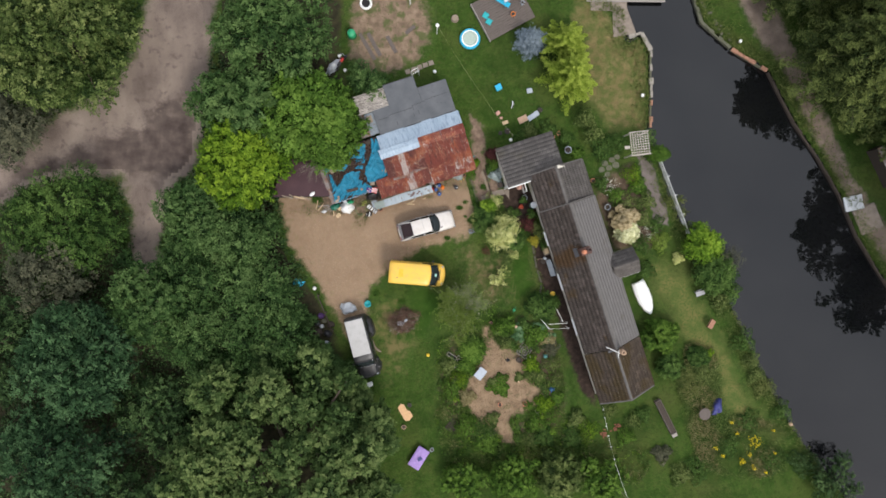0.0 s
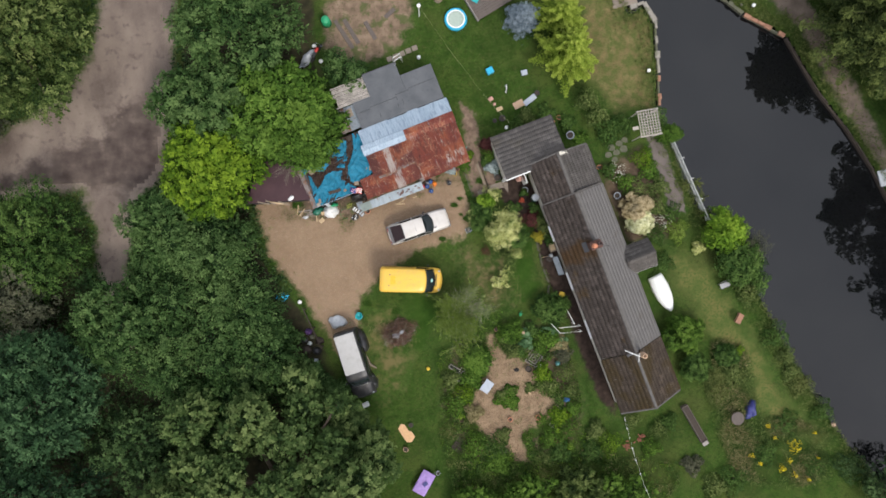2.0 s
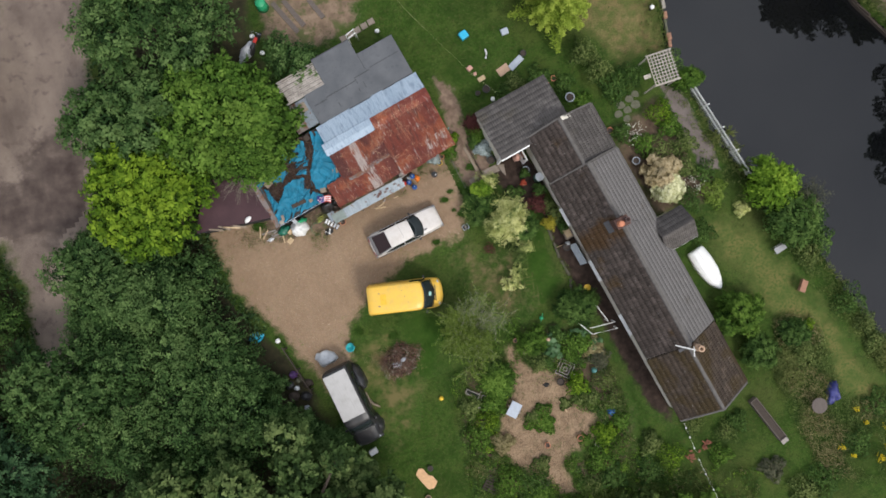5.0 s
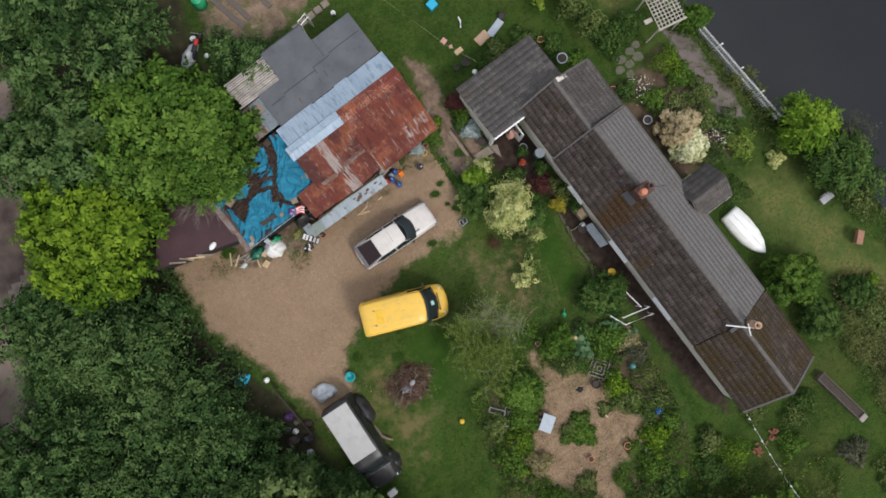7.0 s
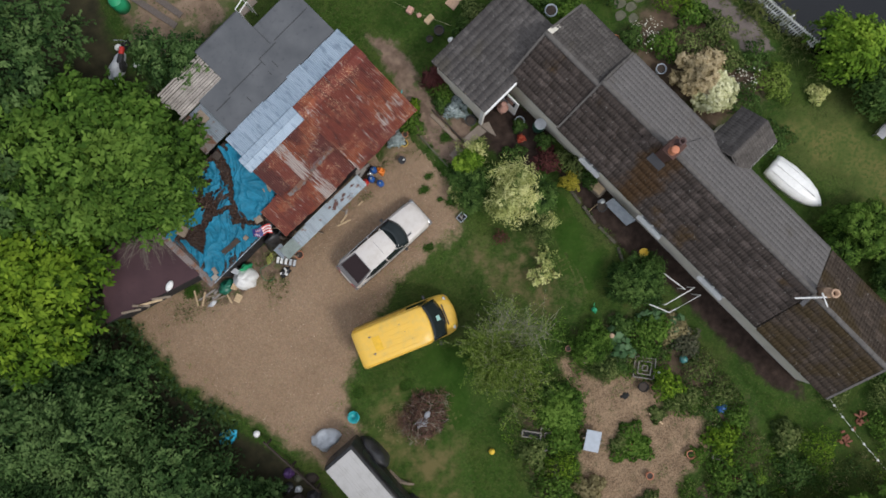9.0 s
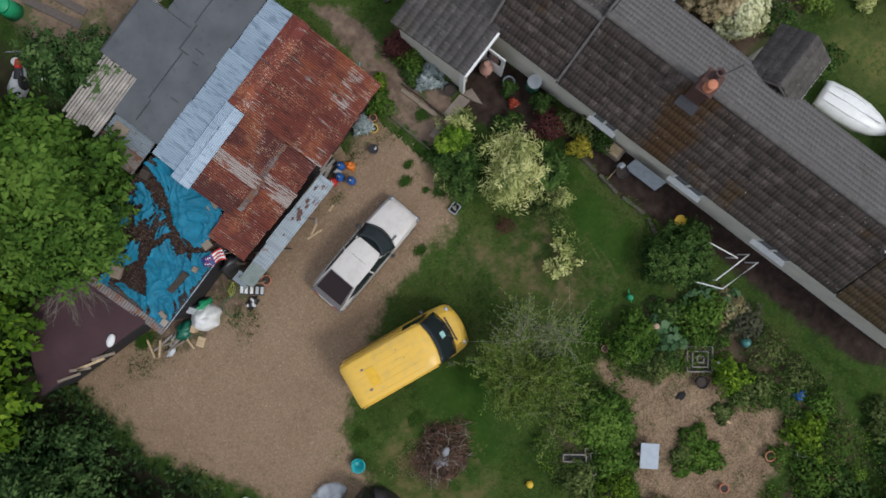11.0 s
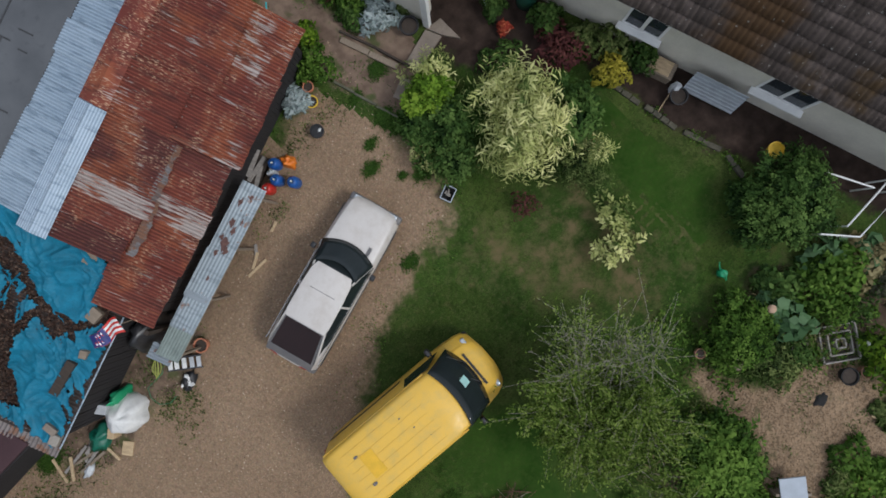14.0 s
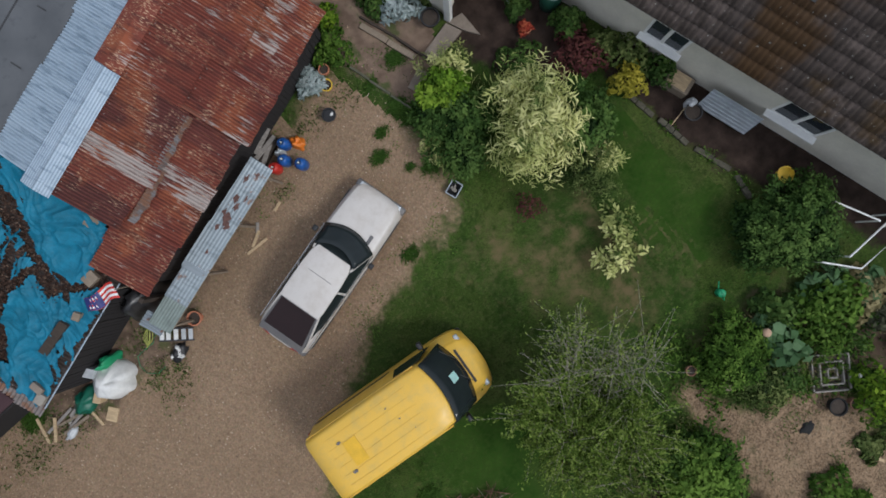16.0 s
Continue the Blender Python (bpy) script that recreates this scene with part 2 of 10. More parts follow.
def road_color(k):
    n, w2 = k.noise(0.28, 6, stretch=(1, 0.6, 1)), k.noise(1.6, 6)
    c = k.ramp(n, [(0.34, (0.115, 0.088, 0.075)), (0.5, (0.185, 0.145, 0.12)), (0.68, (0.255, 0.205, 0.168))])
    c = k.mix(k.math("MULTIPLY", k.step(w2, 0.52, 0.7), 0.55), c, (0.075, 0.055, 0.05))
    return k.mix(k.math("MULTIPLY", k.step(k.noise(45, 2), 0.5, 0.75), 0.3), c, (0.36, 0.31, 0.26))


def soil_color(k):
    c = k.ramp(k.noise(1.7, 6), [(0.3, (0.055, 0.036, 0.026)), (0.6, (0.12, 0.085, 0.06)), (0.8, (0.2, 0.14, 0.1))])
    return k.mix(k.step(k.noise(24, 4), 0.55, 0.7), c, (0.06, 0.07, 0.025))


def sand_color(k):
    c = k.ramp(k.noise(1.1, 6), [(0.3, (0.145, 0.098, 0.06)), (0.5, (0.202, 0.138, 0.086)), (0.72, (0.26, 0.18, 0.113))])
    c = k.mix(1.0, c, k.ramp(k.voronoi(24, out="Color"), [(0.2, 0.6), (0.5, 1.0), (0.8, 1.35)]), "MULTIPLY")
    c = k.mix(k.math("MULTIPLY", k.step(k.noise(20, 3), 0.5, 0.72), 0.4), c, (0.36, 0.29, 0.21))
    c = k.mix(k.math("MULTIPLY", k.step(k.noise(11, 4), 0.58, 0.68), 0.6), c, (0.08, 0.06, 0.04))
    return k.mix(k.math("MULTIPLY", k.step(k.noise(1.7, 6, 0.65), 0.54, 0.68), 0.65), c, (0.085, 0.08, 0.04))


def redsoil_color(k):
    c = k.ramp(k.noise(1.4, 6), [(0.3, (0.12, 0.086, 0.06)), (0.55, (0.2, 0.142, 0.1)), (0.75, (0.28, 0.205, 0.148))])
    c = k.mix(k.step(k.noise(9, 5), 0.56, 0.7), c, (0.07, 0.08, 0.03))
    return k.mix(k.math("MULTIPLY", k.step(k.noise(0.9, 6, 0.65), 0.5, 0.6), 0.75), c, (0.06, 0.085, 0.024))


def towpath_color(k):
    c = k.ramp(k.noise(0.8, 6), [(0.3, (0.13, 0.1, 0.08)), (0.55, (0.2, 0.155, 0.125)), (0.75, (0.27, 0.21, 0.17))])
    return k.mix(k.step(k.noise(14, 4), 0.58, 0.72), c, (0.09, 0.085, 0.045))


def lawn_mat():
    k = Mat("lawn", 0.95, 0, 0.05)
    g, tiny = grass_color(k)
    k.color(g)
    k.bump(tiny, 0.8, 0.05)
    return k.m


def leaf_mat(name, dark, mid, light, trans=0.25):
    """Leaves coloured by clump and leaf, crown shade painted in (vertex attribute 'tint')."""
    k = Mat(name, 0.6, 0, 0.08)
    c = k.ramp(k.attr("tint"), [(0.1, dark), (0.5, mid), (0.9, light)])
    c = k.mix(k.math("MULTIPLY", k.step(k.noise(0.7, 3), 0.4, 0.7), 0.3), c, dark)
    k.color(c)
    tr = k.n.new("ShaderNodeBsdfTranslucent")
    k.put(tr.inputs["Color"], c)
    ms = k.n.new("ShaderNodeMixShader")
    ms.inputs[0].default_value = trans
    k.l.new(k.b.outputs[0], ms.inputs[1])
    k.l.new(tr.outputs[0], ms.inputs[2])
    k.l.new(ms.outputs[0], k.n["Material Output"].inputs["Surface"])
    return k.m


def bark_mat(name="bark", c=(0.13, 0.1, 0.075)):
    k = Mat(name, 0.9, 0, 0.2)
    n = k.noise(9, 5, obj=True, stretch=(1, 1, 0.2))
    k.color(k.ramp(n, [(0.3, tuple(v * 0.5 for v in c)), (0.7, c)]))
    k.bump(n, 0.6, 0.03)
    return k.m


def water_mat():
    k = Mat("canal_water", 0.03, 0, 1.0)
    k.b.inputs["IOR"].default_value = 1.33
    k.color(k.ramp(k.noise(0.2, 4), [(0.3, (0.003, 0.0034, 0.004)), (0.7, (0.006, 0.0062, 0.0065))]))
    k.bump(k.noise(1.4, 3), 0.04, 0.02)
    return k.m


M = {}
M["lawn"] = lawn_mat()
M["gravel"] = sheet_mat("driveway_gravel", gravel_color, 0.35, 0.4, 1.0, 0.0)
M["road"] = sheet_mat("dirt_road", road_color, 0.5, 0.6, 0.7)
M["soil"] = sheet_mat("garden_soil", soil_color, 0.3, 0.4, 1.5)
M["sand"] = sheet_mat("sandy_path", sand_color, 0.25, 0.2, 1.6, 0.3)
M["redsoil"] = sheet_mat("bare_red_soil", redsoil_color, 0.4, 0.5, 1.2, 0.7)
M["towpath"] = sheet_mat("towpath_earth", towpath_color, 0.35, 0.4, 1.2)
M["water"] = water_mat()
M["bark"] = bark_mat()
M["stone"] = plain("weathered_stone", (0.27, 0.245, 0.21), 0.9, 0, 0.35, 3, 0.5)
M["concrete"] = plain("old_concrete", (0.22, 0.18, 0.145), 0.9, 0, 0.35, 2.5, 0.5)
M["brick_edge"] = plain("brick_coping", (0.33, 0.17, 0.11), 0.9, 0, 0.35, 5, 0.5)
M["bed"] = plain("canal_mud", (0.05, 0.045, 0.035), 0.95)
M["wall"] = plain("cream_render", (0.68, 0.64, 0.55), 0.9, 0, 0.15, 1.5, 0.3)
M["white"] = plain("white_paint", (0.78, 0.78, 0.76), 0.5, 0, 0.12, 3)

# ---- the ground: one sheet with the canal cut into it ----
BANK_W = [(16.0, 60), (15.2, 21), (17.6, 20.1), (17.8, 17.3), (18.9, 17.9), (19.8, 16.3), (19.85, 11.8), (19.75, 9.6), (20.6, 7.4), (21.3, 5.0), (22.3, 2.2), (23.4, 0.1), (26.3, -1.6), (27.4, -6.0), (29.7, -11.0), (32.6, -16.2), (35.8, -20.8), (40, -25.5), (60, -45)]
BANK_E = [(23, 60), (23.5, 20.3), (24.2, 18.7), (26.9, 16.5), (30.2, 14.6), (32.6, 10.1), (34.7, 7.1), (36.8, 3.6), (38.4, 0.0), (40.0, -2.5), (41.5, -4.8), (50, -17), (75, -42)]
WATER = -0.3


def inside(px, py, poly):
    """Signed distance to a polygon, positive inside (numpy arrays)."""
    p = np.stack([px, py], -1)
    d = np.full(px.shape, 1e9)
    s = np.ones(px.shape)
    n = len(poly)
    for i in range(n):
        a, b = np.array(poly[i], float), np.array(poly[(i + 1) % n], float)
        e, w = b - a, p - a
        t = np.clip((w @ e) / max(e @ e, 1e-9), 0, 1)
        q = w - t[..., None] * e
        d = np.minimum(d, (q * q).sum(-1))
        c1, c2, c3 = p[..., 1] >= a[1], p[..., 1] < b[1], e[0] * w[..., 1] > e[1] * w[..., 0]
        flip = (c1 & c2 & c3) | (~c1 & ~c2 & ~c3)
        s = np.where(flip, -s, s)
    return -s * np.sqrt(d)


CANAL = BANK_W + BANK_E[::-1]


def grid(x0, x1, y0, y1, step):
    xs, ys = np.arange(x0, x1 + step / 2, step), np.arange(y0, y1 + step / 2, step)
    gx, gy = np.meshgrid(xs, ys)
    nx, ny = len(xs), len(ys)
    i = np.arange(nx * ny).reshape(ny, nx)
    q = np.stack([i[:-1, :-1], i[:-1, 1:], i[1:, 1:], i[1:, :-1]], -1).reshape(-1, 4)
    return gx.ravel(), gy.ravel(), q


def bumpy(x, y, amp=0.03):
    return amp * (np.sin(x * 1.3 + np.sin(y * 0.7)) + np.sin(y * 1.7 + 1.3 * np.sin(x * 0.9)) + 0.6 * np.sin(x * 3.1 + y * 2.3)) / 2


def ground_z(x, y):
    return bumpy(x, y)


def build_ground():
    gx, gy, q = grid(-60, 70, -50, 50, 0.4)
    d = inside(gx, gy, CANAL)
    z = bumpy(gx, gy)
    z = np.where(d > -0.3, z + np.clip((d + 0.3) / 0.5, 0, 1) * -1.6, z)
    far = 2500.0
    edge = np.array([(-far, -far), (far, -far), (far, far), (-far, far)])
    n = len(gx)
    inner = [(-60, -50), (70, -50), (70, 50), (-60, 50)]
    v = np.concatenate([np.stack([gx, gy, z], 1), np.array([(x, y, -0.02) for x, y in inner]), np.array([(x, y, -0.02) for x, y in edge])])
    ring = [(n + i, n + (i + 1) % 4, n + 4 + (i + 1) % 4, n + 4 + i) for i in range(4)]
    ring = [r[::-1] for r in ring]
    me = arrays_mesh("ground", v, np.concatenate([q, np.array(ring)]))
    me.shade_smooth()
    ob = part_me("ground", me, M["lawn"], None)
    tagged(ob, "green lawn and rough grass with dry patches beside the canal", "ground", kind="structure")


def sheet(name, poly, lift, mat, label, category, step=0.2, margin=0.9, clip=None):
    """A ground cover with soft edges, a little above the lawn."""
    xs, ys = [p[0] for p in poly], [p[1] for p in poly]
    gx, gy, q = grid(min(xs) - margin, max(xs) + margin, min(ys) - margin, max(ys) + margin, step)
    d = inside(gx, gy, poly)
    keep = (d[q] > -margin).all(1) & (inside(gx, gy, CANAL)[q] < -0.35).all(1)
    if clip:
        keep &= (inside(gx, gy, clip)[q] > 0.5).all(1)
    q = q[keep]
    used = np.unique(q)
    idx = np.full(len(gx), -1)
    idx[used] = np.arange(len(used))
    z = bumpy(gx, gy) + lift
    me = arrays_mesh(name, np.stack([gx, gy, z], 1)[used], idx[q], {"edge": d[used]})
    me.shade_smooth()
    ob = part_me(name, me, mat, None)
    return tagged(ob, label, category, kind="structure")


build_ground()
gx, gy, q = grid(10, 80, -60, 62, 2.0)
keep = (inside(gx, gy, CANAL)[q] > -3.0).any(1)
ob = part_me("water", arrays_mesh("water", np.stack([gx, gy, np.full(len(gx), WATER)], 1), q[keep]), M["water"], None)
tagged(ob, "still dark canal water reflecting a grey sky", "water", kind="structure")

DRIVE = [(-12.6, 3.6), (-11.9, 0.0), (-11.2, -1.6), (-9.9, -3.3), (-8.6, -5.2), (-7.6, -7.0), (-6.8, -8.6), (-5.6, -7.6), (-5.1, -6.0), (-4.9, -4.6), (-3.2, -3.0), (-1.8, -1.9), (0.2, -0.7), (2.0, -0.3), (3.7, 0.1), (4.2, 1.5), (4.3, 3.2), (4.6, 5.0), (5.0, 7.5), (4.2, 7.6), (3.4, 5.3), (0.5, 4.5), (-3.0, 3.4), (-6.5, 3.4), (-9.0, 3.6)]
ROAD = [(-23.4, 60), (-23.4, 21), (-24.6, 16), (-26.6, 13), (-29.5, 11.2), (-33.5, 9.0), (-38, 6.5), (-60, 2), (-60, -6), (-38, 0.8), (-34, 4.2), (-30.5, 5.2), (-26.2, 5.2), (-25.2, 2.5), (-24.9, -3), (-24.4, -8), (-22.4, -8), (-22.9, -2), (-22.4, 2.4), (-21.6, 4.6), (-19.6, 6), (-19.2, 9), (-18.6, 14), (-18.0, 20), (-17.5, 60)]
SANDY = [(5.6, -7.85), (5.85, -8.6), (6.3, -9.5), (8.3, -10.1), (8.9, -11.2), (8.5, -12.3), (9.9, -13.0), (10.1, -14.2), (9.2, -15.4), (7.9, -15.5), (7.3, -16.3), (7.9, -18.2), (6.9, -18.2), (6.2, -17.1), (5.2, -16.5), (4.0, -15.5), (3.5, -13.9), (3.9, -12.0), (5.1, -10.6), (4.95, -8.7), (5.1, -7.9)]
sheet("gravel_drive", DRIVE, 0.012, M["gravel"], "tan gravel driveway with weeds along its edges", "driveway", 0.15)
sheet("road", ROAD, 0.014, M["road"], "wide brown dirt road with dark muddy tracks", "road", 0.3)
M["mud"] = sheet_mat("dark_mud", lambda k: k.ramp(k.noise(0.9, 6), [(0.3, (0.05, 0.037, 0.033)), (0.6, (0.1, 0.077, 0.066)), (0.8, (0.17, 0.135, 0.11))]), 0.9, 1.0, 0.6, under=road_color)
sheet("garden_path", SANDY, 0.016, M["sand"], "sandy beige path round a planted island bed", "path", 0.12)
sheet("bare_ground", [(-6.5, 15.5), (-6.2, 21), (-3, 23), (0.3, 19.5), (0.2, 17), (-0.8, 15.2), (-3.2, 14.2), (-5, 14.4)], 0.01, M["redsoil"], "patch of bare reddish soil in the garden", "soil")
sheet("towpath", [(27.2, 60), (27.4, 21), (29.4, 17.2), (31.5, 15.2), (33.8, 10), (36.2, 5.5), (39.4, 0.2), (43, -5), (52, -17), (53.5, -16), (44.5, -4), (41, 1.0), (38, 5), (35.9, 9.6), (33.3, 15), (31.8, 18), (30.2, 21), (30, 60)], 0.012, M["towpath"], "worn earth towpath along the canal", "path", 0.25)

# floor painted dark so gaps between the crowns read as shade
M["forest"] = sheet_mat("shaded_forest_soil", lambda k: k.ramp(k.noise(1.5, 6), [(0.3, (0.02, 0.02, 0.012)), (0.6, (0.04, 0.036, 0.02)), (0.8, (0.06, 0.06, 0.028))]), 0.5, 0.5, 0.8)
M["greygravel"] = sheet_mat("grey_path_gravel", lambda k: k.mix(k.noise(20, 4), k.ramp(k.noise(1.2, 5), [(0.3, (0.085, 0.07, 0.063)), (0.7, (0.15, 0.125, 0.115))]), (0.19, 0.16, 0.145)), 0.12, 0.2, 2.0)
M["darksoil"] = sheet_mat("dark_soil", lambda k: k.ramp(k.noise(2.4, 6), [(0.3, (0.02, 0.014, 0.011)), (0.6, (0.045, 0.031, 0.025)), (0.8, (0.085, 0.06, 0.045))]), 0.2, 0.25, 2.0)
M["bedsoil"] = sheet_mat("planted_bed", soil_color, 0.5, 0.6, 1.2, 0.6)
sheet("forest_floor", [(-17.5, 24), (-17.8, 14), (-18.3, 8), (-20, 4.5), (-21.2, 1.5), (-21.6, -9), (-26, -9), (-25.9, 2), (-27, 4.0), (-31, 4.0), (-40, -1), (-42, -26), (-6, -26), (-5.5, -20), (-6.5, -13), (-7.6, -10), (-8.2, -6.5), (-10.5, -4), (-12.2, -1), (-13, 3.5), (-11.5, 7), (-8, 9.5), (-7, 13), (-7.5, 16), (-6.6, 24)], 0.006, M["forest"], "soil and undergrowth beneath the trees, darkened in colour for shade", "ground", 0.4)
sheet("house_border", [(9.0, 2.4), (9.2, 0.9), (9.5, -0.8), (9.55, -2.1), (9.95, -3.3), (10.3, -4.4), (10.7, -5.2), (11.3, -6.2), (11.95, -8.2), (12.65, -10.6), (13.7, -13.4), (14.9, -14.9), (15.1, -13.6), (9.9, 3.6), (7.2, 4.9), (6.6, 4.2), (8.4, 1.6)], 0.01, M["darksoil"], "dark soil strip beside the cottage wall", "soil", 0.12, 0.6)
sheet("flower_bed", [(15.2, 5.0), (15.0, 3.0), (15.9, 0.5), (16.6, -1.2), (18.6, -1.0), (20.9, -0.6), (20.6, 1.2), (19.6, 4.6), (18.6, 6.4), (16.9, 5.6)], 0.008, M["bedsoil"], "planted flower bed behind the cottage", "flower bed", 0.15)
sheet("kitchen_garden", [(5.9, -7.6), (6.9, -7.1), (10.3, -7.9), (11.4, -9.8), (12.1, -13.6), (11.4, -17.2), (7.0, -18.6), (3.0, -17.2), (1.4, -13.2), (2.2, -9.6), (4.4, -8.3)], 0.006, M["bedsoil"], "overgrown kitchen garden beds", "garden bed", 0.2)
sheet("grey_path", [(18.54, 7.44), (19.9, 6.63), (20.48, 4.37), (21.23, 2.56), (21.36, 0.97), (20.13, 1.39), (19.69, 3.09), (19.05, 5.2)], 0.014, M["greygravel"], "narrow grey gravel path to the trellis arbour", "path", 0.1, 0.5)
M["yard"] = sheet_mat("trodden_earth", lambda k: k.mix(k.math("MULTIPLY", k.step(k.noise(1.3, 5), 0.55, 0.68), 0.75), k.ramp(k.noise(2.2, 6), [(0.3, (0.11, 0.075, 0.055)), (0.55, (0.19, 0.135, 0.1)), (0.75, (0.27, 0.19, 0.135))]), (0.045, 0.08, 0.018)), 0.15, 0.2, 2.0)
sheet("yard_path", [(3.9, 5.2), (4.5, 3.0), (5.6, 3.2), (7.6, 3.0), (7.8, 4.1), (6.3, 5.0), (5.4, 6.2), (5.0, 9.6), (3.9, 10.6), (4.1, 7.0)], 0.016, M["yard"], "trodden earth path between workshop and cottage", "path", 0.1, 0.5)

sheet("mud_track", [(-37, 3.2), (-33, 6.2), (-28, 8.0), (-24.5, 9.6), (-21, 12.5), (-19.4, 10.5), (-19.9, 6.2), (-22, 5.0), (-26, 5.4), (-31, 5.4), (-35, 3.2)], 0.022, M["mud"], "dark wet mud where the tracks cross", "mud", 0.3, 1.6, ROAD)

M["drylawn"] = sheet_mat("dry_grass_lawn", lambda k: k.mix(1.0, k.mix(k.step(k.noise(1.4, 6, 0.65), 0.34, 0.62), k.ramp(k.noise(0.9, 5), [(0.3, (0.115, 0.092, 0.04)), (0.55, (0.165, 0.13, 0.058)), (0.8, (0.21, 0.16, 0.082))]), (0.085, 0.1, 0.03)), k.ramp(k.noise(14, 4), [(0.3, 0.65), (0.7, 1.3)]), "MULTIPLY"), 0.8, 1.0, 0.5)
M["mown"] = sheet_mat("yellowish_mown_grass", lambda k: k.mix(k.step(k.noise(6, 4), 0.4, 0.7), k.ramp(k.noise(0.8, 5), [(0.3, (0.06, 0.09, 0.022)), (0.5, (0.105, 0.112, 0.034)), (0.75, (0.15, 0.122, 0.046))]), (0.05, 0.085, 0.02)), 0.8, 1.0, 0.5)
sheet("dry_lawn", [(13.2, 22), (13.6, 16), (14.0, 12.5), (16.2, 9.4), (19.2, 9.6), (19.4, 16), (18.3, 17.5), (16, 19), (14.6, 22)], 0.004, M["drylawn"], "dry yellowed grass beside the canal", "lawn", 0.25)
sheet("dry_lawn", [(20.0, -2.4), (22.6, -3.2), (24.6, -6.6), (26.6, -10.2), (28.2, -14), (31.5, -17.8), (27.6, -16.6), (25.8, -13), (23.6, -9.0), (21.6, -6.4), (20.4, -4.4)], 0.004, M["mown"], "yellowish mown grass along the canal", "lawn", 0.25)
sheet("worn_lawn", [(2.8, -0.6), (5.2, -2.0), (6.6, -1.8), (7.4, -4.8), (5.8, -6.4), (4.0, -3.2)], 0.004, sheet_mat("worn_turf", lambda k: k.mix(k.step(k.noise(1.6, 6, 0.65), 0.32, 0.62), (0.13, 0.102, 0.05), grass_color(k)[0]), 0.9, 1.2, 0.7), "thin worn patch in the lawn", "lawn", 0.25)
# turf painted darker and greener where shade lies on the lawn
M["shaded"] = sheet_mat("shaded_turf", lambda k: k.mix(k.step(k.noise(9, 5, 0.65), 0.42, 0.62), k.ramp(k.noise(1.1, 6, 0.65), [(0.3, (0.014, 0.04, 0.005)), (0.5, (0.024, 0.06, 0.008)), (0.75, (0.045, 0.085, 0.014))]), (0.03, 0.06, 0.01)), 0.9, 1.2, 0.7)
sheet("lush_lawn", [(7.7, -1.9), (8.8, -0.7), (9.25, -1.3), (9.5, -3.0), (9.9, -4.4), (9.7, -5.4), (8.6, -5.0), (7.6, -4.2), (7.3, -2.9)], 0.004, M["shaded"], "grass painted darker for shade along the bed by the cottage", "lawn", 0.2)
sheet("lush_lawn", [(-0.6, -4.6), (1.0, -4.8), (1.6, -6.0), (1.2, -7.8), (-0.2, -8.2), (-0.9, -7.0), (-1.2, -5.8)], 0.005, M["shaded"], "grass painted darker for shade beside the fruit tree", "lawn", 0.2)
M["foot"] = sheet_mat("weedy_soil", lambda k: k.mix(k.math("MULTIPLY", k.step(k.noise(1.7, 5), 0.52, 0.64), 0.7), k.ramp(k.noise(2.6, 6), [(0.3, (0.07, 0.05, 0.035)), (0.55, (0.15, 0.105, 0.075)), (0.75, (0.24, 0.17, 0.115))]), (0.05, 0.075, 0.02)), 0.3, 0.35, 2.2, under=gravel_color)
sheet("shed_border", [(-9.6, 3.9), (-9.0, 2.2), (-7.6, 1.9), (-6.0, 2.2), (-4.8, 2.0), (-3.4, 3.0), (0.4, 4.2), (1.2, 5.0), (-3.6, 3.9), (-5.0, 4.2), (-8.0, 3.6)], 0.018, M["foot"], "weedy damp soil along the foot of the sheds", "soil", 0.1, 0.5)
M["trampled"] = sheet_mat("trampled_turf", lambda k: k.mix(k.step(k.noise(1.2, 5), 0.36, 0.62), (0.13, 0.11, 0.045), grass_color(k)[0]), 0.9, 1.2, 0.7)
sheet("worn_lawn", [(-4.6, -6.2), (-2.6, -5.6), (-0.9, -6.4), (-1.2, -8.8), (-2.2, -11.5), (-3.6, -12.6), (-4.2, -10)], 0.004, M["trampled"], "dry trampled grass round the brush heap", "lawn", 0.25)
sheet("door_yard", [(6.9, 4.5), (8.0, 5.2), (8.7, 4.6), (9.8, 3.3), (9.5, 0.8), (8.0, 1.2), (6.9, 2.4), (6.6, 3.5)], 0.02, M["darksoil"], "dark ground outside the back door", "soil", 0.1, 0.5)

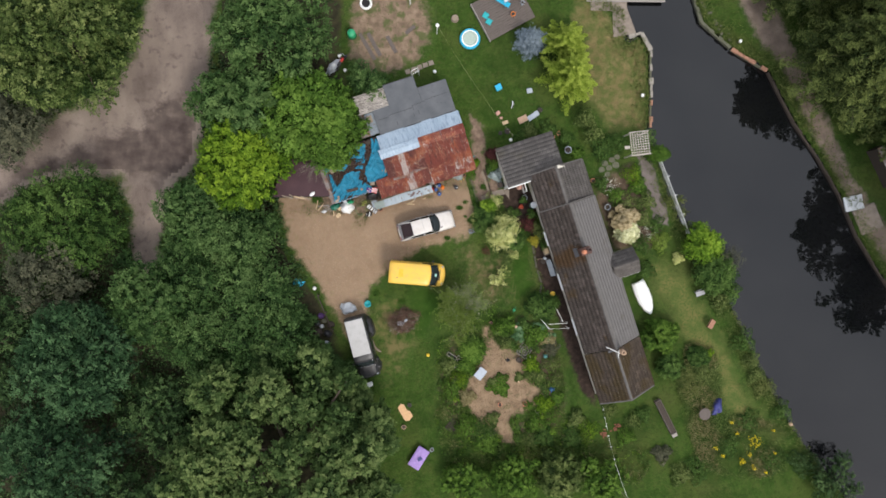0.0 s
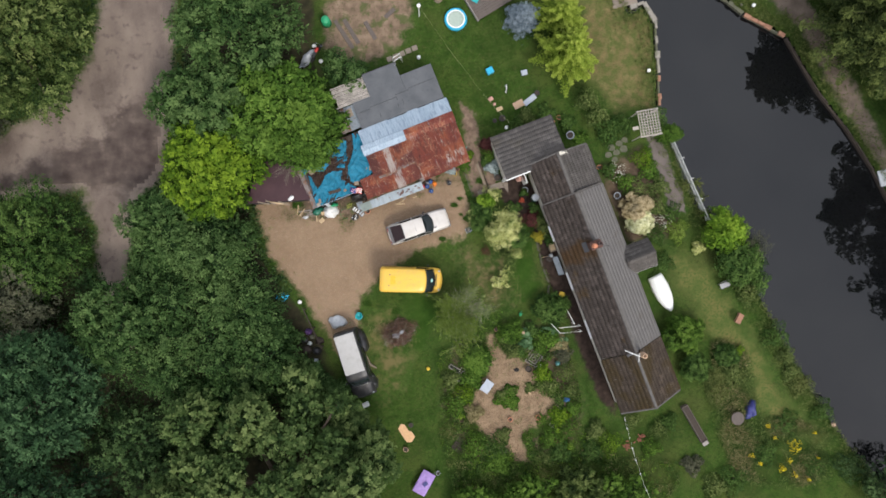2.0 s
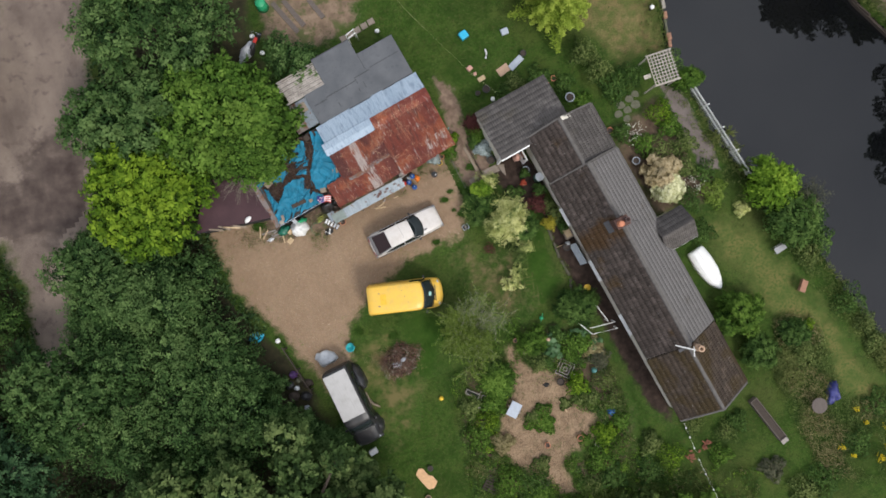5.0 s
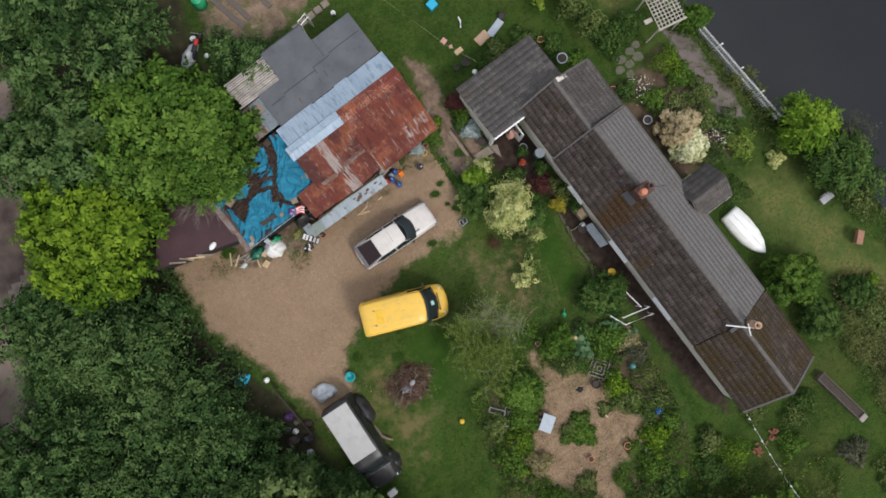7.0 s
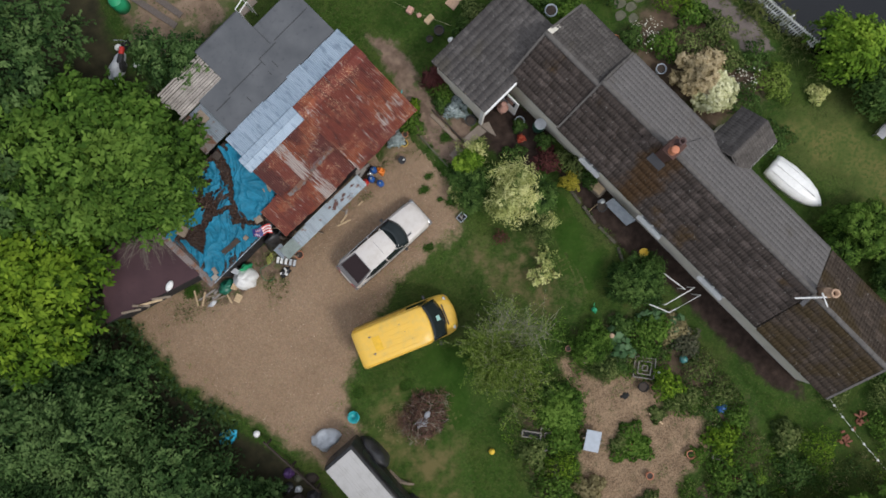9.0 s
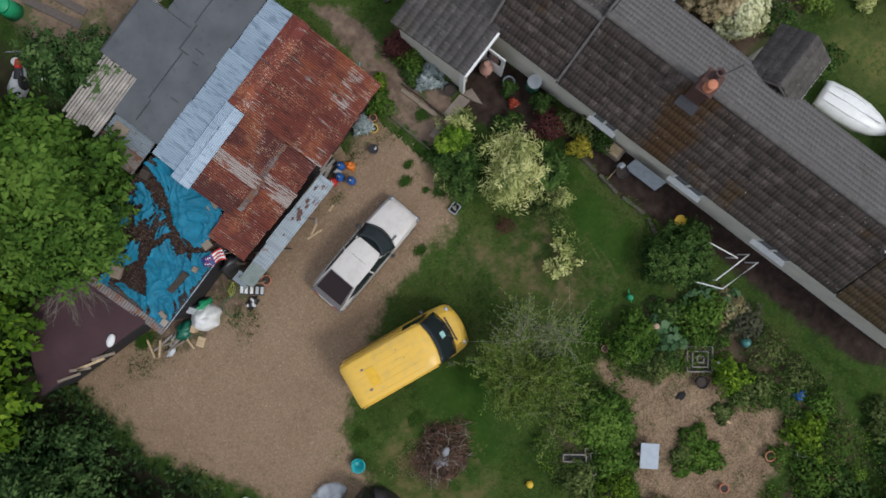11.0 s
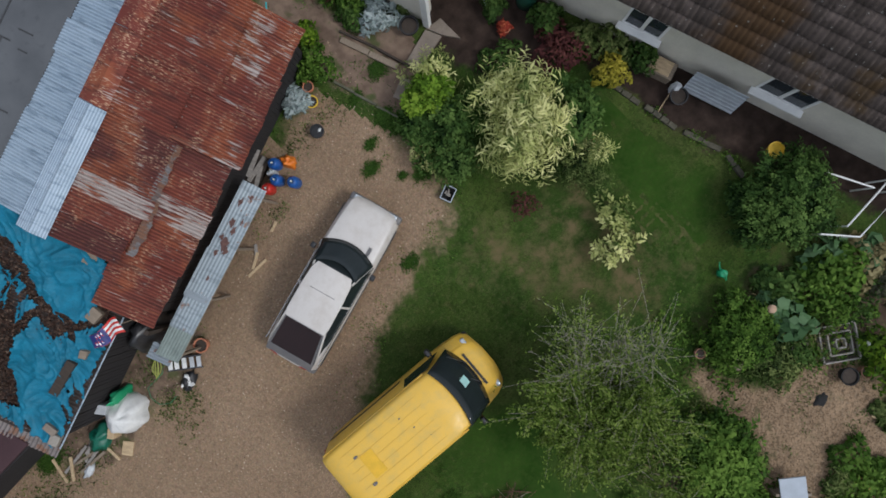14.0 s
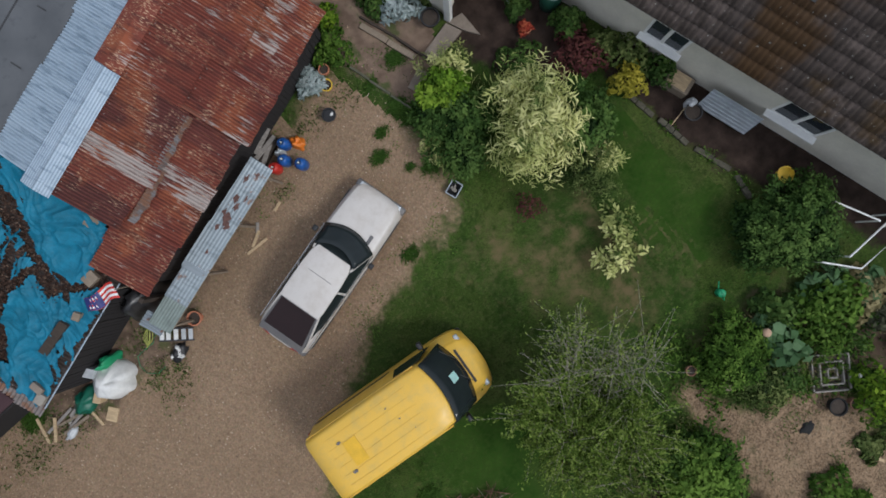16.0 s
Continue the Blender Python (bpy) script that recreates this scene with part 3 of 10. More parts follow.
# ---- materials of the buildings ----
def tile_mat(name, lo, hi, moss, moss_at=0.6, joined=False, runoff=False, grime=0.5):
    """Concrete roof tile: each a shade of its own, with lichen, moss and streaks where rain runs down."""
    k = Mat(name, 0.9, 0, 0.12)
    r = k.island() if joined else k.rand()
    c = k.mix(k.math("MULTIPLY", r, 0.6), tuple(v * 0.96 for v in lo), hi)
    c = k.mix(k.math("MULTIPLY", k.noise(2.2, 5), grime), c, tuple(v * 0.5 for v in lo))
    c = k.mix(k.math("MULTIPLY", k.step(k.noise(1.3, 6, 0.7), 0.5, 0.66), grime), c, tuple(v * 1.35 for v in hi))
    c = k.mix(k.math("MULTIPLY", k.step(k.noise(4.5, 6, 0.7), 0.52, 0.66), grime), c, tuple(v * 0.45 for v in lo))
    c = k.mix(k.math("MULTIPLY", k.step(k.noise(0.55, 5), moss_at, moss_at + 0.14), 0.75), c, moss)
    if runoff:
        # rusty moss where rain runs off the chimney, down to the eaves
        sp = k.n.new("ShaderNodeSeparateXYZ")
        k.l.new(k.geo.outputs["Position"], sp.inputs[0])
        along = k.math("SUBTRACT", k.math("MULTIPLY", k.math("ADD", sp.outputs[0], -13.87), 0.3098), k.math("MULTIPLY", k.math("ADD", sp.outputs[1], 3.86), 0.9508))
        off = k.math("ABSOLUTE", k.math("ADD", along, 2.7), 0.0)
        off = k.math("ADD", off, k.math("MULTIPLY", k.math("SUBTRACT", k.noise(1.5, 5), 0.5), 2.2))
        c = k.mix(k.math("MULTIPLY", k.step(off, 1.0, 0.3), 0.75), c, (0.075, 0.04, 0.015))
    c = k.mix(k.math("MULTIPLY", k.step(k.noise(11, 4), 0.66, 0.71), 0.75), c, (0.34, 0.33, 0.3))
    k.color(c)
    k.bump(k.noise(60, 4), 0.35, 0.006)
    return k.m


def rust_mat(name, zinc_at=0.595, base=(0.15, 0.036, 0.027), warm=(0.3, 0.09, 0.04)):
    """Corrugated iron gone to rust, each sheet different, with pale zinc left in streaks along the ribs."""
    k = Mat(name, 0.78, 0.1, 0.25)
    r = k.rand()
    big, mid = k.noise(0.7, 5, 0.6, True), k.noise(2.2, 6, 0.65, True, (2.5, 0.5, 1))
    c = k.ramp(r, [(0.0, (0.085, 0.028, 0.026)), (0.4, base), (0.75, (0.2, 0.052, 0.032)), (1.0, (0.11, 0.034, 0.032))])
    c = k.mix(k.math("MULTIPLY", k.step(big, 0.48, 0.64), 0.7), c, warm)
    c = k.mix(k.math("MULTIPLY", k.step(mid, 0.48, 0.66), 0.65), c, (0.05, 0.02, 0.019))
    streak = k.noise(3.2, 5, 0.6, True, (7, 0.55, 1))
    c = k.mix(k.math("MULTIPLY", k.step(streak, 0.57, 0.7), 0.55), c, (0.34, 0.13, 0.06))
    # flaking: pale specks gathered in patches, drawn out down the slope
    where = k.step(k.noise(1.25, 4, 0.6, True, (1.0, 1.5, 1)), 0.475, 0.6)
    fleck = k.step(k.noise(8, 5, 0.65, True, (4.5, 1.1, 1)), 0.53, 0.64)
    c = k.mix(k.math("MULTIPLY", k.math("MULTIPLY", where, fleck), 0.9), c, (0.56, 0.38, 0.25))
    blob = k.noise(0.75, 4, 0.6, True)
    z = k.math("ADD", k.math("MULTIPLY", streak, 0.55), k.math("MULTIPLY", blob, 0.45))
    z = k.math("ADD", z, k.math("MULTIPLY", k.math("SUBTRACT", r, 0.5), 0.04))
    c = k.mix(k.step(z, zinc_at - 0.025, zinc_at + 0.045), c, (0.4, 0.35, 0.32))
    # trough shade painted in so the ribs show; crests paler, partly wear
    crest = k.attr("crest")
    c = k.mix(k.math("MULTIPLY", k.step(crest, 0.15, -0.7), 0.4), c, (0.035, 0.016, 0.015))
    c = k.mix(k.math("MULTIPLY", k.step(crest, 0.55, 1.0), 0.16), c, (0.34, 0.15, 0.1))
    c = k.mix(k.math("MULTIPLY", k.step(k.noise(30, 3, 0.6, True), 0.62, 0.7), 0.5), c, (0.05, 0.022, 0.02))
    k.color(c)
    k.bump(k.noise(40, 4), 0.3, 0.004)
    return k.m


def zinc_mat(name, c0=(0.27, 0.345, 0.42), c1=(0.4, 0.485, 0.57), rust=0.74):
    k = Mat(name, 0.55, 0.2, 0.4)
    c = k.mix(k.noise(1.1, 5, 0.6, True, (1.4, 0.4, 1)), c0, c1)
    c = k.mix(k.math("MULTIPLY", k.rand(), 0.45), c, (0.5, 0.58, 0.66) if c1[2] > 0.5 else c1)
    c = k.mix(k.step(k.noise(2.6, 6, 0.7, True), rust, rust + 0.06), c, (0.2, 0.1, 0.06))
    c = k.mix(k.math("MULTIPLY", k.step(k.noise(9, 4, 0.6, True, (1, 0.3, 1)), 0.55, 0.75), 0.3), c, (0.25, 0.27, 0.3))
    c = k.mix(k.math("MULTIPLY", k.step(k.noise(2.4, 5, 0.6, True, (3, 0.6, 1)), 0.5, 0.66), 0.65), c, tuple(v * 0.78 for v in c0))
    # shade of the rib troughs painted into the zinc
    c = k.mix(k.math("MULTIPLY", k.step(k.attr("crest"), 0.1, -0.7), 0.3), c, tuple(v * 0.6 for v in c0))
    k.color(c)
    return k.m


def felt_mat(name, c, light):
    k = Mat(name, 0.85, 0, 0.3)
    v = k.ramp(k.noise(0.8, 6), [(0.3, c), (0.7, light)])
    v = k.mix(k.math("MULTIPLY", k.step(k.noise(5, 5), 0.55, 0.75), 0.4), v, tuple(x * 0.6 for x in c))
    k.color(k.mix(k.math("MULTIPLY", k.noise(90, 2), 0.25), v, light))
    k.bump(k.noise(120, 2), 0.3, 0.004)
    return k.m


def glass_mat(name, c=(0.02, 0.025, 0.03)):
    k = Mat(name, 0.06, 0, 0.3)
    k.color(k.mix(k.noise(3, 3), c, tuple(v * 1.8 for v in c)))
    return k.m


def brick_mat():
    k = Mat("red_brick", 0.9, 0, 0.2)
    k.color(k.mix(k.noise(6, 5), (0.08, 0.045, 0.038), (0.14, 0.08, 0.065)))
    k.bump(k.noise(50, 3), 0.4, 0.006)
    return k.m


def wood_mat(name, c):
    k = Mat(name, 0.85, 0, 0.2)
    g = k.noise(4, 6, 0.6, True, (8, 1.2, 8))
    k.color(k.mix(k.math("MULTIPLY", k.rand(), 0.4), k.ramp(g, [(0.3, tuple(v * 0.55 for v in c)), (0.7, c)]), tuple(v * 0.7 for v in c)))
    k.bump(g, 0.4, 0.01)
    return k.m


M["tile_left"] = tile_mat("brown_roof_tile", (0.066, 0.053, 0.046), (0.132, 0.105, 0.093), (0.085, 0.05, 0.016), 0.61, False, True)
M["tile_left_all"] = tile_mat("brown_roof_tiles", (0.066, 0.053, 0.046), (0.132, 0.105, 0.093), (0.085, 0.05, 0.016), 0.61, True, True)
M["tile_right"] = tile_mat("grey_roof_tiles", (0.19, 0.178, 0.172), (0.212, 0.198, 0.19), (0.15, 0.135, 0.12), 0.6, True, False, 0.18)
M["tile_end"] = tile_mat("mossy_roof_tiles", (0.072, 0.055, 0.043), (0.115, 0.087, 0.068), (0.066, 0.046, 0.02), 0.42, True)
M["tile_annexe"] = tile_mat("annexe_roof_tiles", (0.1, 0.09, 0.084), (0.15, 0.136, 0.126), (0.1, 0.088, 0.07), 0.6, True)
M["mortar"] = plain("ridge_mortar", (0.115, 0.105, 0.097), 0.9, 0, 0.35, 5, 0.4)
M["lead"] = plain("lead_flashing", (0.05, 0.05, 0.055), 0.6, 0.2, 0.3, 5)
M["glass"] = glass_mat("window_glass")
M["brick"] = brick_mat()
M["terracotta"] = plain("terracotta", (0.52, 0.2, 0.11), 0.8, 0, 0.2, 9)
M["terracotta_pale"] = plain("pale_clay", (0.45, 0.3, 0.2), 0.8, 0, 0.25, 9)
M["black"] = plain("black_plastic", (0.02, 0.02, 0.022), 0.5, 0, 0.2, 6)
M["flat_black"] = plain("flat_black_paint", (0.01, 0.01, 0.01), 0.9)
M["underlay"] = plain("roof_boarding", (0.05, 0.043, 0.038), 0.95)
M["timber"] = wood_mat("weathered_timber", (0.3, 0.24, 0.18))
M["timber_pale"] = wood_mat("pale_sawn_timber", (0.62, 0.46, 0.28))
M["timber_dark"] = wood_mat("dark_creosoted_timber", (0.07, 0.055, 0.045))
M["timber_grey"] = wood_mat("silvered_timber", (0.36, 0.33, 0.3))

# ---- the cottage: x across the house, y along it towards the north-west ----
house = thing("cottage", pose(13.87, -3.86, 0, 0, 0, 18.05), "long low cream rendered cottage under brown concrete tiles", "house")


def D(d):
    return d - 12.0


def S(s):
    return 8.0 - s


def wall_run(x0, x1, s0, s1, z0, z1, holes, label, name="wall"):
    """A wall along the house with openings (s from, s to, sill, head), each stretch a part."""
    at = s0
    for a, b, lo, hi in sorted(holes):
        part(name, box(x0, x1, S(a), S(at), z0, z1), M["wall"], house, label)
        part(name, box(x0, x1, S(b), S(a), z0, lo), M["wall"], house, label)
        part(name, box(x0, x1, S(b), S(a), hi, z1), M["wall"], house, label)
        at = b
    part(name, box(x0, x1, S(s1), S(at), z0, z1), M["wall"], house, label)


FRONT = [(2.85, 3.95, 1.0, 2.0), (6.7, 8.05, 1.0, 2.0), (10.7, 12.1, 1.0, 2.0)]
wall_run(D(9.95), D(10.2), -1.9, 17.5, -0.2, 2.62, FRONT, "cream rendered front wall")
wall_run(D(13.95), D(14.2), -1.9, 17.5, -0.2, 2.42, [], "cream rendered back wall")
for s0, s1 in ((17.5, 17.75), (-2.15, -1.9)):
    y0, y1 = S(s1), S(s0)
    part("gable_wall", loft([[(D(9.95), y, -0.2), (D(14.2), y, -0.2), (D(14.2), y, 2.42), (D(11.9), y, 4.1), (D(9.95), y, 2.42)] for y in (y0, y1)]), M["wall"], house)


def window(s0, s1, z0, z1, x=D(9.95)):
    y0, y1 = S(s1), S(s0)
    fr = bmesh.new()
    for b in ((x - 0.02, x + 0.05, y0, y1, z0, z0 + 0.07), (x - 0.02, x + 0.05, y0, y1, z1 - 0.07, z1), (x - 0.02, x + 0.05, y0, y0 + 0.07, z0 + 0.07, z1 - 0.07), (x - 0.02, x + 0.05, y1 - 0.07, y1, z0 + 0.07, z1 - 0.07), (x - 0.02, x + 0.05, (y0 + y1) / 2 - 0.05, (y0 + y1) / 2 + 0.05, z0 + 0.07, z1 - 0.07)):
        fr = box(*b, 0.008, fr)
    f = part("window_frame", fr, M["white"], house, "white double casement window frame")
    for a, b in ((y0 + 0.07, (y0 + y1) / 2 - 0.05), ((y0 + y1) / 2 + 0.05, y1 - 0.07)):
        part("pane", box(x + 0.01, x + 0.025, a, b, z0 + 0.07, z1 - 0.07), M["glass"], f)
    part("window_sill", box(x - 0.2, x - 0.001, y0 - 0.08, y1 + 0.08, z0 - 0.07, z0 - 0.003, 0.015), M["white"], house)
    # black panel paints the unlit room; no room is built behind
    part("reveal", box(x + 0.27, x + 0.3, y0, y1, z0, z1), M["flat_black"], house, "black panel painting the dark of the room behind")


for a, b, lo, hi in FRONT:
    window(a, b, lo, hi)
part("gutter", tube([(D(9.74), S(17.6), 2.48), (D(9.74), S(1.1), 2.52)], 0.04, 8), M["black"], house, smooth=True)

# roof boarding under the tiles, block by block: (s from, s to, ridge d, ridge z, left d, right d, eave z)
EL = 2.68   # the eave on the yard side
BLOCKS = [("near", -2.1, 1.05, 11.75, 4.12, 9.73, 14.42, 2.5), ("main", 1.05, 13.5, 11.9, 4.32, 9.66, 14.5, 2.5), ("end", 13.5, 17.85, 11.85, 4.18, 9.62, 14.45, 2.5)]
for nm, s0, s1, rd, rz, ld, rdg, ez in BLOCKS:
    part("roof_boarding", loft([[(D(ld) + 0.03, S(s), EL - 0.1), (D(rd), S(s), rz - 0.1), (D(rdg) - 0.03, S(s), ez - 0.1), (D(rdg) - 0.03, S(s), ez - 0.16), (D(rd), S(s), rz - 0.18), (D(ld) + 0.03, S(s), EL - 0.16)] for s in (s0 + 0.03, s1 - 0.03)]), M["underlay"], house)
    n = max(4, round((s1 - s0) / 0.45))
    L = (s1 - s0) / n
    bm = bmesh.new()
    prof = [(0.12 * math.cos(a), 0.1 * math.sin(a) - 0.03) for a in [math.pi * i / 6 for i in range(7)]]
    rid = loft([[(px, y, pz) for px, pz in prof] + [(px * 0.8, y, pz - 0.025) for px, pz in prof[::-1]] for y in (-L / 2 + 0.004, L / 2 - 0.004)])
    me = bpy.data.meshes.new("ridge_tile")
    rid.to_mesh(me)
    me.materials.append(M["mortar"])
    for i in range(n):
        ob = part_me("ridge_tile", me, None, house)
        ob.matrix_local = pose(D(rd), S(s0 + L * (i + 0.5)), rz + 0.015, random.uniform(-0.8, 0.8), random.uniform(-2, 2), random.uniform(-0.6, 0.6))
# verges and the step between the roofs
for s, rd, rz, ld, rdg, w in ((1.05, 11.9, 4.32, 9.62, 14.5, 0.045), (17.87, 11.85, 4.18, 9.58, 14.45, 0.05), (-2.12, 11.75, 4.12, 9.7, 14.42, 0.05)):
    for e in (ld, rdg):
        part("verge", loft([[(D(rd), S(s) - w, z + rz), (D(rd), S(s) + w, z + rz), (D(e), S(s) + w, z + (EL if e < 12 else 2.5)), (D(e), S(s) - w, z + (EL if e < 12 else 2.5))] for z in (-0.12, 0.045)]), M["mortar"], house)

# first chimney: brick stack with a clay pot, lead at its foot
chim = part("chimney", box(D(11.38), D(12.14), S(5.3), S(4.76), 3.6, 5.0, 0.012), M["brick"], house, "red brick chimney stack")
part("cap", box(D(11.34), D(12.18), S(5.34), S(4.72), 5.004, 5.08, 0.02), M["brick"], chim)
part("chimney_pot", lathe([(0.17, 5.07), (0.18, 5.14), (0.15, 5.18), (0.14, 5.4), (0.17, 5.43), (0.17, 5.48), (0.12, 5.51), (0.03, 5.52)], 20, None, pose(D(11.56), S(5.05), 0)), M["terracotta"], chim, "capped orange clay chimney pot", True)
part("chimney_pot", lathe([(0.16, 5.07), (0.17, 5.14), (0.13, 5.18), (0.125, 5.48), (0.155, 5.52), (0.155, 5.58), (0.1, 5.58), (0.09, 5.3)], 18, None, pose(D(11.97), S(5.0), 0)), plain("sooty_clay", (0.1, 0.06, 0.055), 0.85, 0, 0.35, 9), chim, "sooty dark clay chimney pot", True)
part("aerial_rod", tube([(D(12.1), S(5.15), 5.06), (D(12.15), S(5.2), 5.5), (D(12.38), S(5.36), 5.95)], 0.014, 6), M["black"], chim, "thin black aerial rod")
part("flashing", loft([[(D(11.08), y, 3.765 + z), (D(11.38), y, 3.995 + z)] + [(D(11.38), y, 3.975 + z), (D(11.08), y, 3.745 + z)] for y, z in ((S(5.42), 0.03), (S(4.66), 0.03))]), M["lead"], chim, "grey lead flashing")
# second flue
flue = part("flue", lathe([(0.2, 3.8), (0.2, 4.5), (0.22, 4.55), (0.17, 4.58), (0.165, 4.95), (0.19, 5.0), (0.19, 5.04), (0.11, 5.04), (0.11, 4.8)], 18, None, pose(D(12.2), S(13.75), 0)), M["terracotta_pale"], house, "round clay flue with a dark mouth", True)
part("flue_mouth", cyl(0.105, 0.105, 4.79, 4.81, 18, None, pose(D(12.2), S(13.75), 0)), M["flat_black"], flue)
aer = bmesh.new()
aer = tube([(D(11.15), S(13.05), 4.3), (D(11.95), S(13.75), 4.72)], 0.035, 8, aer)
aer = tube([(D(11.95), S(13.5), 4.72), (D(11.7), S(14.05), 4.72)], 0.03, 8, aer)
part("stay", aer, M["white"], house, "white T-shaped metal stay across the ridge")
part("flashing", box(D(11.2), D(12.1), S(13.62), S(13.42), 0.02, 0.05, 0, None, Matrix.Translation((0, 0, 4.1))), M["lead"], house)

# small gabled porch on the canal side
pz, pe = 3.15, 2.5
wall_run(D(14.2), D(16.0), 6.45, 8.15, -0.2, 2.45, [], "", "porch_wall")
part("porch_roof", loft([[(D(14.0), S(s), z), (D(16.25), S(s), z), (D(16.25), S(s), z - 0.07), (D(14.0), S(s), z - 0.07)] for s, z in ((6.2, pe), (7.3, pz), (8.35, pe))], closed=True), M["tile_annexe"], house, "small grey tiled gabled porch roof")
part("porch_fascia", box(D(14.35), D(16.2), S(8.4), S(8.36), 2.4, 2.52, 0.01), M["white"], house)

# annexe with the back door
an = thing("annexe", pose(13.87, -3.86, 0, 0, 0, 18.05), "cream flat-fronted annexe with a shallow tiled roof", "annexe")
for b in ((7.95, 8.15, -4.9, -1.95), (8.15, 12.5, -4.9, -4.7), (12.3, 12.5, -4.7, -2.15)):
    part("wall", box(D(b[0]), D(b[1]), S(b[3]), S(b[2]), -0.2, 2.3 if b[3] < -4.6 else 2.42), M["wall"], an)
dw = box(D(8.15), D(8.35), S(-1.95), S(-2.15), -0.2, 2.42)
dw = box(D(9.25), D(9.95), S(-1.95), S(-2.15), -0.2, 2.42, 0, dw)
dw = box(D(8.35), D(9.25), S(-1.95), S(-2.15), 2.05, 2.42, 0, dw)
part("wall", dw, M["wall"], an)
# thin black panel stands in for the shade inside the doorway
part("doorway", box(D(8.35), D(9.25), S(-2.12), S(-2.15), -0.1, 2.05), M["flat_black"], an, "black panel painted as the dark of the open doorway")
part("fascia", box(D(7.74), D(9.72), S(-1.6), S(-1.68), 2.68, 2.86, 0.01), M["white"], an)
part("corner_post", box(D(7.82), D(7.96), S(-1.75), S(-1.95), -0.1, 2.6, 0.012), M["white"], an, "white painted corner post")
part("roof_boarding", loft([[(D(7.8), S(s), z), (D(12.7), S(s), z), (D(12.7), S(s), z - 0.12), (D(7.8), S(s), z - 0.12)] for s, z in ((-5.05, 2.42), (-1.68, 2.78))]), M["underlay"], an)
do = part("door", box(D(9.3), D(9.36), S(-0.95), S(-1.9), 0.02, 2.0, 0.01), M["white"], an, "white door standing open")
part("door_panel", box(D(9.28), D(9.297), S(-1.1), S(-1.75), 1.15, 1.8, 0.005), M["glass"], do)

# ---- the patchwork of sheds: x along the row, y towards the garden behind ----
SHED = pose(0, 0, 0, 0, 0, 18.55)


def shed_pose(a, b, z=0.0, turn=0.0):
    return SHED @ pose(a, b, z, 0, 0, turn)


M["rust"] = rust_mat("rusted_iron")
M["rust_pale"] = rust_mat("half_rusted_iron", 0.5)
M["rust_zinc"] = rust_mat("barely_rusted_iron", 0.475)
M["rust_edge"] = rust_mat("worn_rusty_edge", 0.53, (0.19, 0.07, 0.045))
M["rust_dark"] = rust_mat("brown_rusted_iron", 0.62, (0.1, 0.035, 0.025), (0.17, 0.062, 0.035))
M["zinc_lap"] = zinc_mat("dull_lap_zinc", (0.13, 0.11, 0.105), (0.23, 0.22, 0.22), 0.44)
M["zinc"] = zinc_mat("galvanised_iron", (0.19, 0.265, 0.345), (0.47, 0.55, 0.63), 0.7)
M["zinc_dull"] = zinc_mat("dull_galvanised_iron", (0.19, 0.22, 0.245), (0.3, 0.34, 0.37), 0.58)
M["zinc_pale"] = zinc_mat("bleached_zinc", (0.15, 0.125, 0.115), (0.27, 0.24, 0.23), 0.5)
M["zinc_brown"] = zinc_mat("brown_stained_iron", (0.2, 0.17, 0.15), (0.34, 0.3, 0.28), 0.5)
M["rotten"] = zinc_mat("dark_rotten_sheet", (0.035, 0.027, 0.024), (0.09, 0.07, 0.062), 0.6)
M["felt"] = felt_mat("grey_roofing_felt", (0.075, 0.08, 0.087), (0.115, 0.12, 0.128))
M["felt_brown"] = felt_mat("brown_roofing_felt", (0.042, 0.022, 0.026), (0.068, 0.036, 0.04))
M["bitumen"] = plain("bitumen_seam", (0.035, 0.035, 0.037), 0.6)
M["tarp"] = plain("blue_tarpaulin", (0.012, 0.165, 0.262), 0.62, 0, 0.4, 2.6, 0.3, 0.3)
M["black_board"] = wood_mat("tarred_board", (0.04, 0.037, 0.038))
M["black_sheet"] = plain("black_polythene", (0.03, 0.03, 0.032), 0.35, 0, 0.4, 4)
M["poly_old"] = plain("weathered_clear_plastic", (0.2, 0.24, 0.22), 0.35, 0, 0.35, 3)
M["asbestos"] = plain("bleached_cement_sheet", (0.4, 0.36, 0.32), 0.9, 0, 0.5, 2.2, 0.4)


